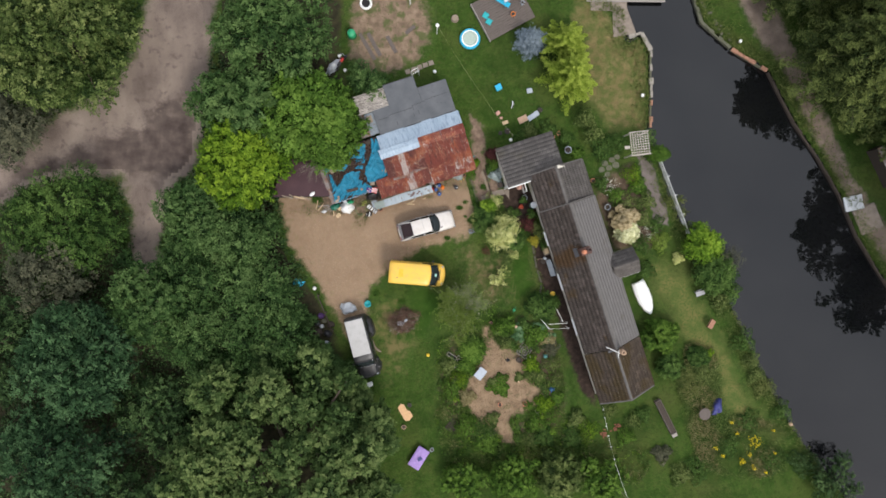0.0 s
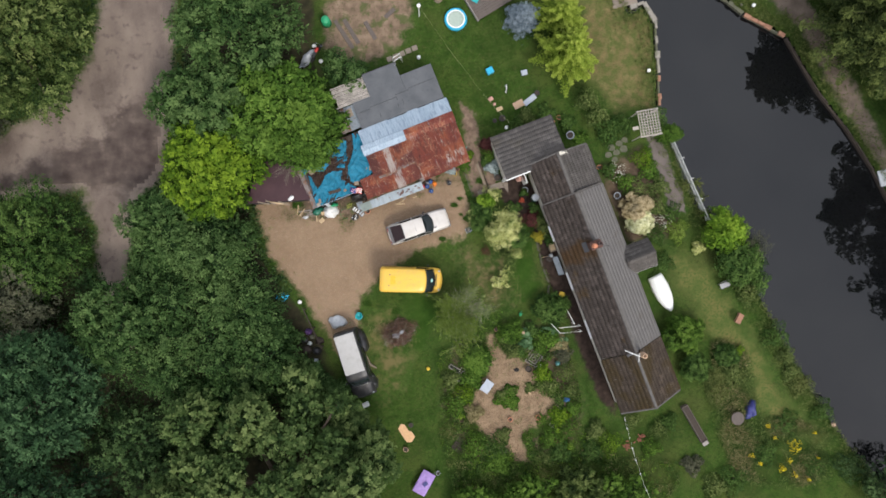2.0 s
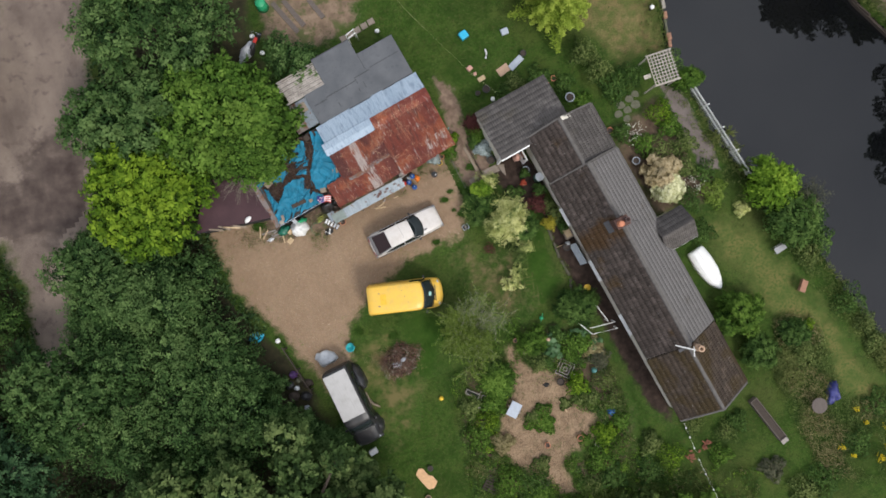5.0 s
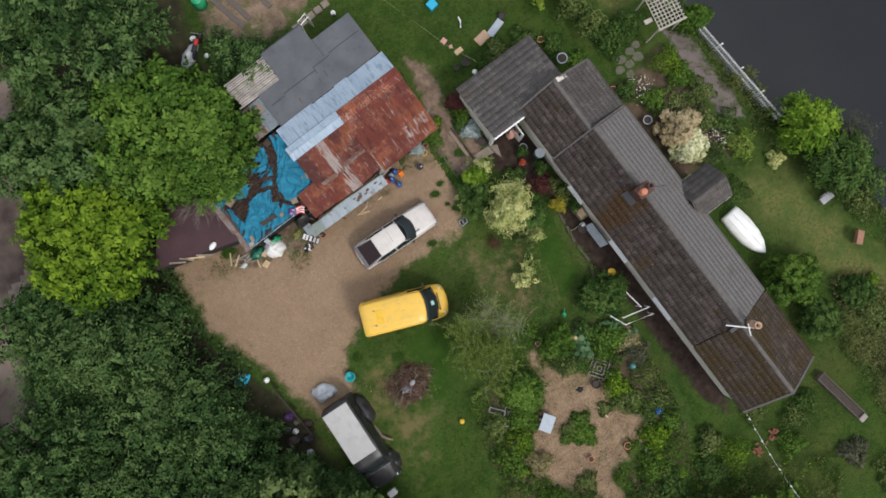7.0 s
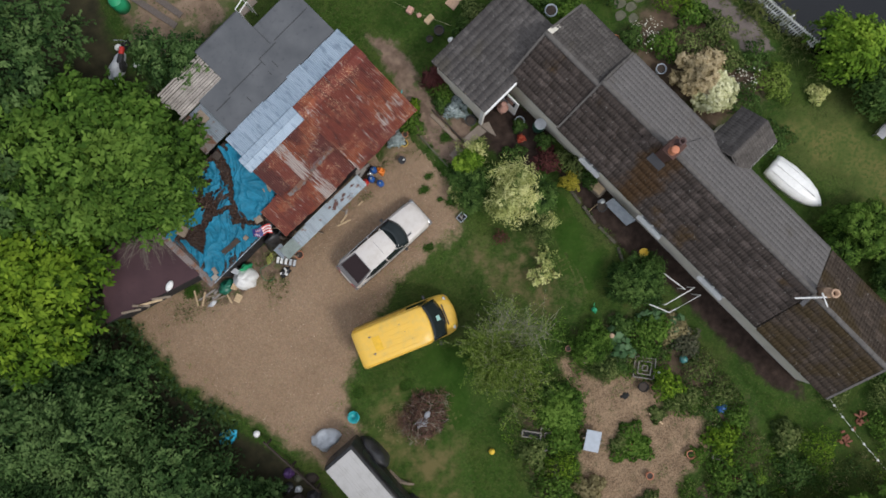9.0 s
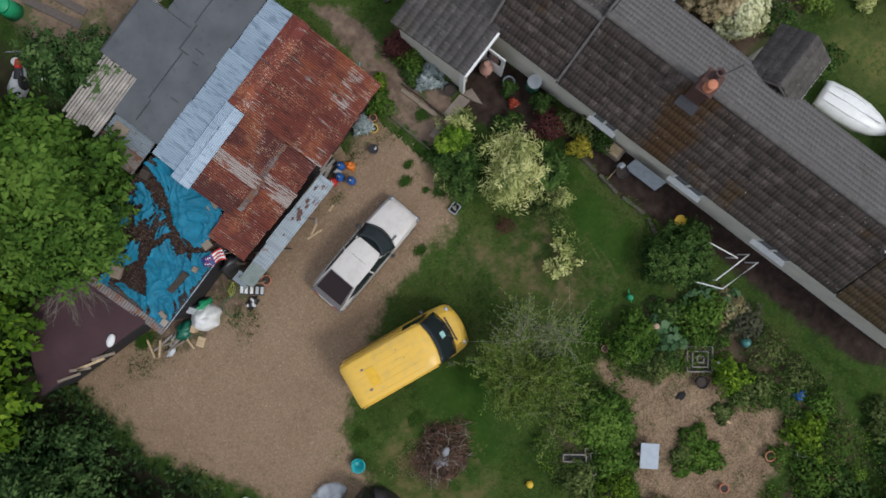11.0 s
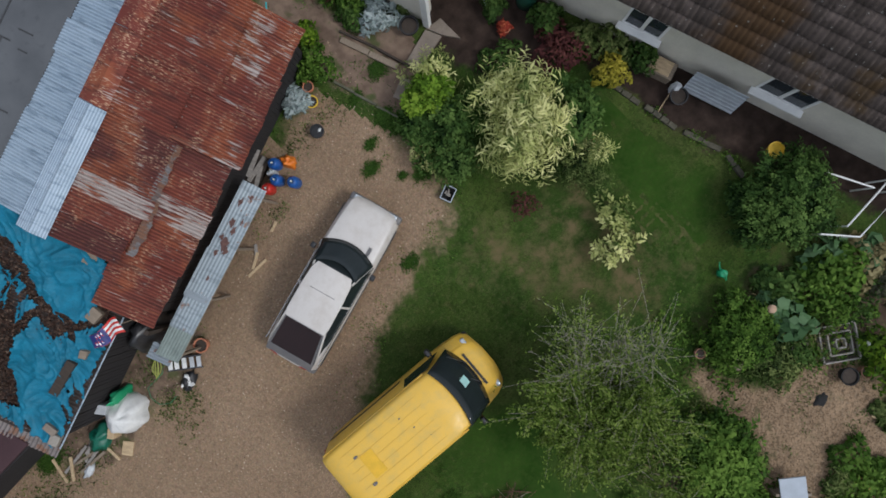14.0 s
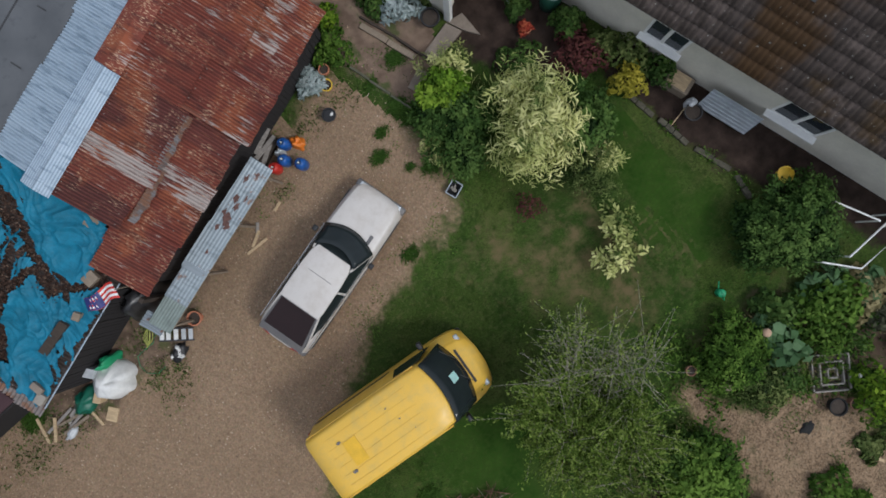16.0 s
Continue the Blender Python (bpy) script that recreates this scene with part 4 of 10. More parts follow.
def corrugated(x0, x1, y0, y1, z0, z1, pitch=0.09, amp=0.027, along="y", jag=0.0, sag=0.0):
    """A corrugated sheet from (y0, z0) up to (y1, z1); ridges run along y (or along x)."""
    n = max(4, int(abs(x1 - x0 if along == "y" else y1 - y0) / pitch * 6))
    t = np.linspace(0, 1, n + 1)
    k = 4
    vs, crest = [], []
    for j in range(k + 1):
        u = j / k
        if along == "y":
            x = x0 + (x1 - x0) * t
            y = np.full(n + 1, y0 + (y1 - y0) * u)
            if jag and j == 0:
                y = y + jag * (np.sin(x * 5.1) * 0.6 + np.sin(x * 17.0) * 0.4)
            ph = (x - x0) / pitch
        else:
            x = np.full(n + 1, x0 + (x1 - x0) * u)
            y = y0 + (y1 - y0) * t
            ph = (y - y0) / pitch
        z = z0 + (z1 - z0) * (y - y0) / (y1 - y0) + amp * np.sin(2 * np.pi * ph) - sag * np.sin(np.pi * u)
        vs.append(np.stack([x, y, z], 1))
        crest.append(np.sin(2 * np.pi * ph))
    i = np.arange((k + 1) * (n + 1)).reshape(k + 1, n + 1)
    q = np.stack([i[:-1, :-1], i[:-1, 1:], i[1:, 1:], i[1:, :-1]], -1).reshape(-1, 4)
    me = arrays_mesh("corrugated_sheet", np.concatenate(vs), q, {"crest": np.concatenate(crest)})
    me.shade_smooth()
    return me


def boards(name, parent, x0, x1, y0, y1, z0, z1, mat, w=0.14, label=""):
    """A wall of upright boards, each a piece of its own."""
    L = math.hypot(x1 - x0, y1 - y0)
    n = max(2, round(L / w))
    ang = math.degrees(math.atan2(y1 - y0, x1 - x0))
    me = bpy.data.meshes.new(name)
    b = box(-L / n / 2 + 0.004, L / n / 2 - 0.004, -0.012, 0.012, 0, z1 - z0, 0.003, None, None, 1)
    b.to_mesh(me)
    b.free()
    me.materials.append(mat)
    for i in range(n):
        t = (i + 0.5) / n
        part_me(name, me, None, parent, label).matrix_local = pose(x0 + (x1 - x0) * t, y0 + (y1 - y0) * t, z0, random.uniform(-0.7, 0.7), 0, ang)


# workshop: gable of rusted iron to the yard, zinc behind
ws = thing("workshop", SHED, "ramshackle timber workshop under rusted and galvanised corrugated iron", "shed")
part("wall", box(-1.2, 5.6, 4.5, 4.58, -0.1, 2.1), M["timber_dark"], ws)
part("wall", box(5.52, 5.6, 4.58, 9.2, -0.1, 2.3), M["timber_dark"], ws)
part("wall", box(-1.3, -1.22, 5.9, 9.2, -0.1, 2.3), M["timber_dark"], ws)
boards("board", ws, 5.64, 5.64, 4.5, 9.2, 0.0, 2.2, M["timber_dark"])
boards("board", ws, -2.2, 5.6, 4.46, 4.46, 0.0, 2.05, M["black_board"])
RID, EAV = 2.86, 2.2
def rz(b):
    return EAV + (RID - EAV) * (b - 4.26) / (7.55 - 4.26)
PITCH, AMP = 0.084, 0.022
# a from, a to, lower end, upper end, lift over the purlins, material
SHEETS = [(-1.32, -0.6, 5.5, 7.5, 0.035, "rust"), (-0.66, 0.0, 5.45, 7.5, 0.05, "rust"), (-0.05, 0.45, 5.3, 7.5, 0.062, "rust_pale"), (0.4, 1.28, 5.44, 7.5, 0.045, "rust"), (1.22, 2.08, 5.46, 7.5, 0.06, "rust"),
          (2.02, 3.46, 5.66, 7.5, 0.12, "rust"), (3.4, 4.66, 5.12, 7.5, 0.135, "rust"), (4.6, 5.85, 5.22, 7.5, 0.12, "rust"),
          (-2.42, -1.62, 4.16, 5.7, -0.03, "rust"), (-1.68, -0.92, 4.14, 5.74, -0.015, "rust"), (-0.98, 0.12, 4.1, 5.55, -0.045, "rust"), (0.08, 0.74, 4.06, 5.55, -0.03, "rust_zinc"), (0.68, 1.42, 4.12, 5.55, -0.045, "rust"), (1.36, 2.2, 4.16, 5.62, -0.06, "rust_dark"),
          (2.06, 3.46, 3.92, 5.85, 0.075, "rust"), (3.4, 4.44, 3.95, 5.35, 0.075, "rust"), (4.38, 5.85, 4.0, 5.4, 0.06, "rust")]
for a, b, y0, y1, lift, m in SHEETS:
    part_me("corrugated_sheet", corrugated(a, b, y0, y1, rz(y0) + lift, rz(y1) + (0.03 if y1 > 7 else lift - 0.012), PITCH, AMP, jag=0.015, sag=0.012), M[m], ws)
for a, b, y in ((-0.98, 0.5, 5.22), (0.44, 1.95, 5.34)):
    part_me("corrugated_sheet", corrugated(a, b, y, y + 0.21, rz(y) + 0.02, rz(y + 0.21) + 0.04, PITCH, AMP, jag=0.045), M["zinc_lap"], ws, "dull zinc strip left at the lap")
for a, w, y0, y1 in ((2.09, 0.05, 3.95, 5.75), (3.43, 0.05, 3.98, 5.2), (4.4, 0.13, 4.5, 5.3), (4.63, 0.05, 5.3, 7.1), (0.42, 0.05, 5.32, 7.1)):
    part_me("corrugated_sheet", corrugated(a - w, a + w, y0, y1, rz(y0) + 0.105 - (0.06 if a < 1 else 0), rz(y1) + 0.105 - (0.04 if y1 > 6 else 0), PITCH, 0.012, jag=0.02), M["rust_edge"], ws, "pale worn edge of a sheet")
nail_me = bpy.data.meshes.new("nail_head")
b = ball(0.018, None, Matrix.Diagonal((1, 1, 0.5, 1)), 6, 4)
b.to_mesh(nail_me)
b.free()
nail_me.materials.append(M["zinc_pale"])
for i in range(26):
    for b in (4.45, 5.62, 7.05):
        if random.random() < 0.85:
            part_me("nail_head", nail_me, None, ws).matrix_local = pose(-1.2 + i * 0.272, b + random.uniform(-0.03, 0.03), rz(b) + (0.085 if b > 5 else 0.02), 11)
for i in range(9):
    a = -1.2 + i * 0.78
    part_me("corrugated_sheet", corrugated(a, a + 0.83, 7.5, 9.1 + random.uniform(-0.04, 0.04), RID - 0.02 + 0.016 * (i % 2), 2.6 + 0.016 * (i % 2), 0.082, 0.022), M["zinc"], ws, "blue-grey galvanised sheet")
def cap(a0, a1, mat, label):
    vs = [[(a0, 7.15, rz(7.15) + 0.06), (a0, 7.5, RID + 0.08), (a0, 7.92, 2.82)], [(a1, 7.15, rz(7.15) + 0.06), (a1, 7.5, RID + 0.08), (a1, 7.92, 2.82)]]
    vs = [v + [(x, y, z - 0.012) for x, y, z in v[::-1]] for v in vs]
    part("ridge_cap", loft(vs), mat, ws, label)
cap(1.95, 3.9, M["rust"], "rusted ridge sheet")
cap(3.92, 5.88, M["rust"], "rusted ridge sheet")
cap(-1.4, 0.32, M["zinc"], "galvanised ridge sheet")
cap(0.3, 1.93, M["zinc"], "galvanised ridge sheet")
part_me("corrugated_sheet", corrugated(-1.42, 1.93, 7.55, 7.95, RID + 0.09, 2.84, 0.07, 0.012, "x"), M["zinc"], ws)
part_me("corrugated_sheet", corrugated(-1.42, 1.93, 7.13, 7.54, rz(7.13) + 0.075, RID + 0.095, 0.07, 0.012, "x"), M["zinc"], ws)

# shelf roof along the yard wall
lt = thing("lean_to", SHED @ pose(-0.66, 3.74, 0, 0, 0, -1.2), "low narrow lean-to roof of dull zinc sheets on posts", "lean-to")
M["zinc_worn"] = zinc_mat("worn_painted_zinc", (0.2, 0.24, 0.265), (0.36, 0.41, 0.44), 0.6)
for i, (a, b) in enumerate(((-1.72, -0.75), (-0.82, 0.55), (0.48, 1.6), (1.53, 2.5))):
    part_me("corrugated_sheet", corrugated(a, b, -0.31, 0.34 + random.uniform(-0.03, 0.02), 1.38 + 0.01 * (i % 2), 1.52 + 0.01 * (i % 2), 0.09, 0.006, "x"), M["zinc_worn"], lt)
part_me("corrugated_sheet", corrugated(-2.55, -1.66, -0.3, 0.3, 1.37, 1.49, 0.075, 0.014, "x"), M["poly_old"], lt, "greenish clear plastic sheet at the end of the lean-to")
part_me("corrugated_sheet", corrugated(-2.75, -2.3, -0.12, 0.5, 1.34, 1.44, 0.09, 0.02), M["zinc_dull"], lt, "loose corrugated end sheet")
part("patch", box(-0.1, 0.1, -0.31, 0.31, 0, 0.008, 0.003, None, pose(-0.75, 0.02, 1.468, 12.3, 0, 0)), M["zinc_dull"], lt, "dull strip across the sheets")
M["dried_rust"] = plain("dried_dark_rust", (0.12, 0.06, 0.05), 0.85, 0, 0.6, 14)
sp_rng = np.random.default_rng(61)
for a, y, q in ((0.5, 0.1, 0.07), (0.62, -0.08, 0.1), (0.8, 0.02, 0.13), (0.95, 0.15, 0.08), (1.2, -0.02, 0.1), (1.38, 0.08, 0.12), (1.5, -0.12, 0.06), (1.95, 0.12, 0.09), (2.2, -0.05, 0.07), (-0.2, 0.0, 0.05)):
    rim_ = [(q * sp_rng.uniform(0.35, 1.2) * 1.5 * math.cos(k * 0.57), q * sp_rng.uniform(0.35, 1.2) * 0.8 * math.sin(k * 0.57)) for k in range(11)]
    part("rust_spot", prism(rim_, 0, 0.004, None, pose(a, y, 1.463 + 0.215 * y, 12.3, 0, 0)), M["dried_rust"], lt, "flaked rusty spot")
for a in (-2.3, -0.7, 0.8, 2.25):
    part("post", box(a - 0.035, a + 0.035, -0.31, -0.24, -0.1, 1.33), M["timber"], lt)
part("rail", box(-2.4, 2.38, -0.29, -0.235, 1.26, 1.325), M["timber"], lt)

# flat felted shed behind
ff = thing("felt_roof_shed", SHED, "flat-roofed shed covered in grey roofing felt", "shed")
OUT = [(-0.85, 9.12), (5.72, 9.12), (5.72, 11.85), (3.25, 11.85), (3.25, 12.9), (0.6, 12.9), (0.6, 11.2), (-0.85, 11.2)]
part("wall", prism([(x * 0.985 + 0.03, y * 0.993 + 0.07) for x, y in OUT], -0.1, 2.44), M["timber_dark"], ff)
part("roof", prism(OUT, 2.45, 2.55, None, None, 0.012), M["felt"], ff, "grey felt roof")
for x0, x1, y0, y1 in ((0.3, 2.4, 10.42, 10.46), (2.4, 2.44, 10.2, 10.6), (2.4, 3.5, 10.6, 10.64), (3.5, 5.6, 10.72, 10.75), (-0.6, 0.3, 10.3, 10.34), (2.75, 2.79, 9.75, 10.15), (2.3, 2.34, 9.7, 9.95), (0.8, 0.84, 9.5, 9.8), (3.25, 3.28, 10.75, 11.8)):
    part("seam", box(x0, x1, y0, y1, 2.553, 2.562), M["bitumen"], ff)
part("edge_trim", box(0.6, 3.25, 12.88, 12.93, 2.5, 2.57, 0.005), M["lead"], ff)

# bleached open roof and stained sheet beside it
sl = thing("lean_to", SHED, "small open lean-to with a bleached broken sheet roof", "lean-to")
part("backing", box(-1.85, 0.55, 11.24, 12.76, 2.4, 2.43), M["timber_dark"], sl)
for i in range(13):
    y = 11.2 + i * 0.125
    part("slat", box(-1.95 + random.uniform(-0.15, 0.1), 0.6 + random.uniform(-0.06, 0.05), y, y + random.uniform(0.06, 0.1), 2.432, 2.475 + random.uniform(0, 0.02), 0.006, None, None, 1), M["asbestos"], sl)
for a, b in ((-1.8, 11.3), (-1.8, 12.6), (0.4, 12.6)):
    part("post", box(a - 0.04, a + 0.04, b - 0.04, b + 0.04, -0.1, 2.42), M["timber"], sl)
part("rail", box(-1.85, 0.5, 12.58, 12.66, 2.36, 2.42), M["timber"], sl)
cp = thing("lean_to", SHED, "lean-to with stained corrugated iron and a wooden patch", "lean-to")
for i in range(2):
    part_me("corrugated_sheet", corrugated(-2.35 + i * 0.74, -1.57 + i * 0.74, 9.35, 11.15, 2.3 + 0.01 * i, 2.38 + 0.01 * i), M["zinc_brown"] if i == 0 else M["zinc_dull"], cp)
part("patch", box(-1.5, -1.05, 10.35, 10.95, 2.4, 2.44, 0.01), M["timber"], cp, "square wooden patch")
part("wall", box(-2.3, -2.22, 9.35, 11.1, -0.1, 2.26), M["timber_dark"], cp)

# shed under torn blue tarpaulin
ts = thing("tarp_shed", SHED, "old corrugated shed under a torn blue tarpaulin", "shed")
def tz(b):
    return 2.0 + 0.42 * (b - 5.05) / 4.1
for i in range(6):
    a = -6.2 + i * 0.8
    part_me("corrugated_sheet", corrugated(a, a + 0.85, 5.02 if a < -2.6 else 5.9, 9.15, tz(5.02 if a < -2.6 else 5.9) + 0.005 * (i % 2), tz(9.15)), M["rotten"], ts)
part("wall", box(-6.1, -6.02, 5.2, 9.1, -0.1, 1.95), M["timber_dark"], ts)
part("wall", box(-6.1, -2.7, 5.22, 5.3, -0.1, 1.93), M["black_sheet"], ts, "wall hung with black polythene")
boards("board", ts, -6.05, -2.75, 5.17, 5.17, 0.0, 1.9, M["black_board"], 0.11)
part("edge_rail", tube([(-6.25, 5.02, tz(5.02) + 0.0), (-2.55, 5.02, tz(5.02) + 0.0)], 0.022, 6), M["zinc"], ts)
part("wall", box(-2.75, -2.68, 5.3, 5.9, -0.1, 1.93), M["timber_dark"], ts)
part("post", box(-2.72, -2.6, 4.3, 4.42, -0.1, 1.95), M["timber_dark"], ts)


# outlines of what is left of the tarpaulin, x and y along the sheds
TARP_UPPER = [[(-1.7, 9.2), (-1.2, 8.9), (-1.2, 5.75), (-2.48, 5.63), (-3.05, 5.66), (-3.25, 6.16), (-2.92, 7.02), (-2.22, 7.7), (-1.94, 8.24)],
              [(-2.46, 9.05), (-2.3, 8.76), (-2.61, 7.86), (-2.95, 7.5), (-2.95, 8.55)]]
TARP_LOWER = [[(-3.35, 6.9), (-3.7, 6.29), (-2.91, 5.48), (-2.75, 5.02), (-6.2, 5.02), (-6.15, 5.75), (-6.0, 6.59), (-6.1, 7.61), (-5.75, 7.3), (-5.6, 6.25), (-4.78, 6.92), (-4.17, 7.08)]]
TARP_RAGS = [[(-3.6, 9.15), (-2.86, 8.8), (-2.9, 8.45), (-3.6, 8.7)], [(-3.98, 8.12), (-3.33, 8.26), (-2.62, 8.12), (-2.9, 7.76)], [(-6.2, 7.95), (-4.72, 8.06), (-4.2, 8.1), (-4.53, 7.8), (-6.2, 7.6)],
             [(-6.2, 8.9), (-5.42, 8.95), (-4.8, 8.85), (-4.8, 8.4), (-5.8, 8.45)], [(-5.3, 7.55), (-4.47, 7.9), (-4.0, 7.72), (-4.71, 7.2)],
             [(-3.4, 7.8), (-2.55, 7.7), (-3.15, 6.95), (-3.75, 7.2)], [(-4.1, 8.9), (-3.3, 8.5), (-3.5, 8.15), (-4.4, 8.5)]]


def tarp_sheet(name, polys, turn, seed, lift, rag):
    """Thin cloth cut to ragged outlines, rucked into folds that run along one direction."""
    xs, ys = [p[0] for q in polys for p in q], [p[1] for q in polys for p in q]
    gx_, gy_, q_ = grid(min(xs) - 0.2, max(xs) + 0.2, min(ys) - 0.2, max(ys) + 0.2, 0.026)
    d = np.max([inside(gx_, gy_, p) for p in polys], axis=0)
    near = d > -0.25
    n, ca, sa = len(gx_), math.cos(turn), math.sin(turn)
    z, edge = np.zeros(n), np.zeros(n)
    for i in np.nonzero(near)[0]:
        x, y = gx_[i], gy_[i]
        w = noise.noise(Vector((x * 0.9, y * 0.9, seed)))
        u, v = x * ca + y * sa + 0.5 * w, -x * sa + y * ca + 0.6 * noise.noise(Vector((x * 0.8, y * 0.8, seed + 9)))
        f1 = 1 - abs(noise.noise(Vector((u * 0.7, v * 1.9, seed + 2))))
        f2 = 1 - abs(noise.noise(Vector((u * 1.9 + 3, v * 3.6 + 0.8 * w, seed + 4))))
        f3 = 1 - abs(noise.noise(Vector((u * 4.5 + 3 * w, v * 5.5, seed + 6))))
        z[i] = 0.11 * f1 ** 7 + 0.085 * f2 ** 6 + 0.045 * f3 ** 4 + 0.05 * w
        edge[i] = noise.fractal(Vector((u * 1.6, v * 6.5, seed + 12)), 0.6, 2.1, 5)
        edge[i] -= 1.3 * max(0.0, noise.fractal(Vector((u * 0.75, v * 3.2, seed + 20)), 0.9, 2.0, 4) - 0.42) / rag
    keep = ((d + rag * edge)[q_] > 0.0).all(1) & near[q_].all(1)
    q_ = q_[keep]
    used = np.unique(q_)
    idx = np.full(n, -1)
    idx[used] = np.arange(len(used))
    me = arrays_mesh(name, np.stack([gx_, gy_, tz(gy_) + 0.05 + lift + z], 1)[used], idx[q_])
    me.shade_smooth()
    return me


tp = thing("tarpaulin", SHED, "torn and wrinkled blue tarpaulin over the shed roof", "tarpaulin")
part_me("upper_sheet", tarp_sheet("upper_sheet", TARP_UPPER, 1.15, 3.0, 0.03, 0.11), M["tarp"], tp)
part_me("lower_sheet", tarp_sheet("lower_sheet", TARP_LOWER, 0.85, 31.0, 0.0, 0.1), M["tarp"], tp)
part_me("rag", tarp_sheet("rag", TARP_RAGS, 0.15, 57.0, 0.0, 0.13), M["tarp"], tp, "torn strips of blue tarpaulin")
part_me("corrugated_sheet", corrugated(-6.52, -5.98, 5.02, 8.7, tz(5.02) - 0.03, tz(8.7) - 0.03, 0.105, 0.022, "x"), M["zinc_pale"], ts, "bleached corrugated sheet along the edge")
rng = np.random.default_rng(5)
lit = np.stack([rng.uniform(-6.0, -1.6, 16000), rng.uniform(5.3, 9.1, 16000)], 1)
bare_ = -np.max([inside(lit[:, 0], lit[:, 1], p) for p in TARP_UPPER + TARP_LOWER + TARP_RAGS], axis=0)
lit = lit[(bare_ > -0.06 - 0.2 * rng.uniform(0, 1, len(lit)) ** 3) & (lit[:, 0] - 0.2 * lit[:, 1] < -3.2)]

# ---- vehicles ----
def paint_mat(name, c, dirt, amount=0.5, rough=0.32):
    k = Mat(name, rough, 0, 0.5)
    v = k.mix(k.math("MULTIPLY", k.step(k.noise(2.2, 6, 0.65, True), 0.42, 0.72), amount), c, dirt)
    v = k.mix(k.math("MULTIPLY", k.step(k.noise(28, 3, 0.6, True), 0.58, 0.7), amount * 0.6), v, dirt)
    k.color(v)
    k.rough(k.ramp(k.noise(6, 4, 0.6, True), [(0.3, rough * 0.9), (0.7, min(1, rough * 1.7))]))
    return k.m


M["van_yellow"] = paint_mat("yellow_paint", (0.72, 0.44, 0.06), (0.5, 0.35, 0.1), 0.55)
M["car_white"] = paint_mat("white_car_paint", (0.56, 0.525, 0.49), (0.42, 0.37, 0.32), 0.5)
M["car_grey"] = paint_mat("grey_car_paint", (0.12, 0.115, 0.115), (0.2, 0.18, 0.16), 0.5)
M["car_black"] = paint_mat("black_car_paint", (0.018, 0.018, 0.02), (0.06, 0.055, 0.05), 0.5)
M["roof_white"] = paint_mat("white_roof_paint", (0.41, 0.4, 0.39), (0.3, 0.29, 0.27), 0.5, 0.5)
M["car_glass"] = glass_mat("car_glass", (0.012, 0.016, 0.017))
M["hatch_glass"] = glass_mat("brown_tinted_glass", (0.012, 0.005, 0.005))
M["tyre"] = plain("tyre_rubber", (0.02, 0.02, 0.02), 0.8, 0, 0.3, 8)
M["rim"] = plain("steel_rim", (0.35, 0.35, 0.36), 0.35, 0.7, 0.2, 8)
M["lamp"] = plain("headlamp_glass", (0.5, 0.53, 0.55), 0.12, 0.3, 0.1, 8)
M["lamp_red"] = plain("tail_lamp_red", (0.3, 0.02, 0.015), 0.2)
M["chrome"] = plain("chrome_trim", (0.55, 0.56, 0.57), 0.25, 0.9, 0.1, 8)
M["paper"] = plain("pale_green_paper", (0.4, 0.66, 0.62), 0.7)


def smooth01(v, a, b):
    t = min(1, max(0, (v - a) / (b - a)))
    return t * t * (3 - 2 * t)


def ring(x, wb, wt, zb, zm, zt, r):
    half = [(wb * 0.94, zb), (wb, zb + 0.1), (wb, zm), (wt, zt - r), (wt - r * 0.35, zt - r * 0.35), (wt - r, zt)]
    top = [(wt * 0.4, zt + 0.012), (-wt * 0.4, zt + 0.012)]
    pts = half + top + [(-y, z) for y, z in half[::-1]]
    return [(x, y, z) for y, z in pts]


def bowed(bm, amount, a, b, w=0.95):
    for v in bm.verts:
        v.co.x += amount * (1 - (v.co.y / w) ** 2) * smooth01(v.co.x, a, b)
    return bm


def wheel(parent, x, y, r=0.33, w=0.2):
    m = pose(x, y, r, 90)
    wh = part("wheel", lathe([(r * 0.62, -w / 2), (r * 0.95, -w / 2), (r, -w * 0.35), (r, w * 0.35), (r * 0.95, w / 2), (r * 0.62, w / 2)], 24, None, m), M["tyre"], parent, smooth=True)
    part("rim", lathe([(r * 0.6, -w * 0.46), (r * 0.6, w * 0.46), (r * 0.3, w * 0.4), (r * 0.08, w * 0.5)], 16, None, m), M["rim"], wh)


def strip(bm, pts, thick=0.01):
    """A thin bent plate through rows of points."""
    b = bmesh.new()
    rows = [[b.verts.new(p) for p in row] for row in pts]
    for r0, r1 in zip(rows, rows[1:]):
        for i in range(len(r0) - 1):
            b.faces.new((r0[i], r0[i + 1], r1[i + 1], r1[i]))
    bmesh.ops.recalc_face_normals(b, faces=b.faces[:])
    r = bmesh.ops.solidify(b, geom=b.faces[:], thickness=thick)
    return join(bm, b)


van = thing("van", pose(-0.61, -3.13, 0.012, 0, 0, -4.8), "yellow panel van with a weathered roof parked on the gravel edge", "van")
VS = [(-2.45, 0.9, 0.78, 2.12), (-2.4, 0.96, 0.86, 2.21), (-2.0, 0.98, 0.875, 2.25), (-0.5, 0.98, 0.88, 2.27), (0.5, 0.98, 0.87, 2.26), (0.86, 0.98, 0.84, 2.21), (1.0, 0.98, 0.82, 2.1), (1.62, 0.97, 0.78, 1.3), (1.72, 0.96, 0.76, 1.2), (2.05, 0.93, 0.72, 1.1), (2.25, 0.87, 0.64, 0.98), (2.34, 0.78, 0.55, 0.8)]
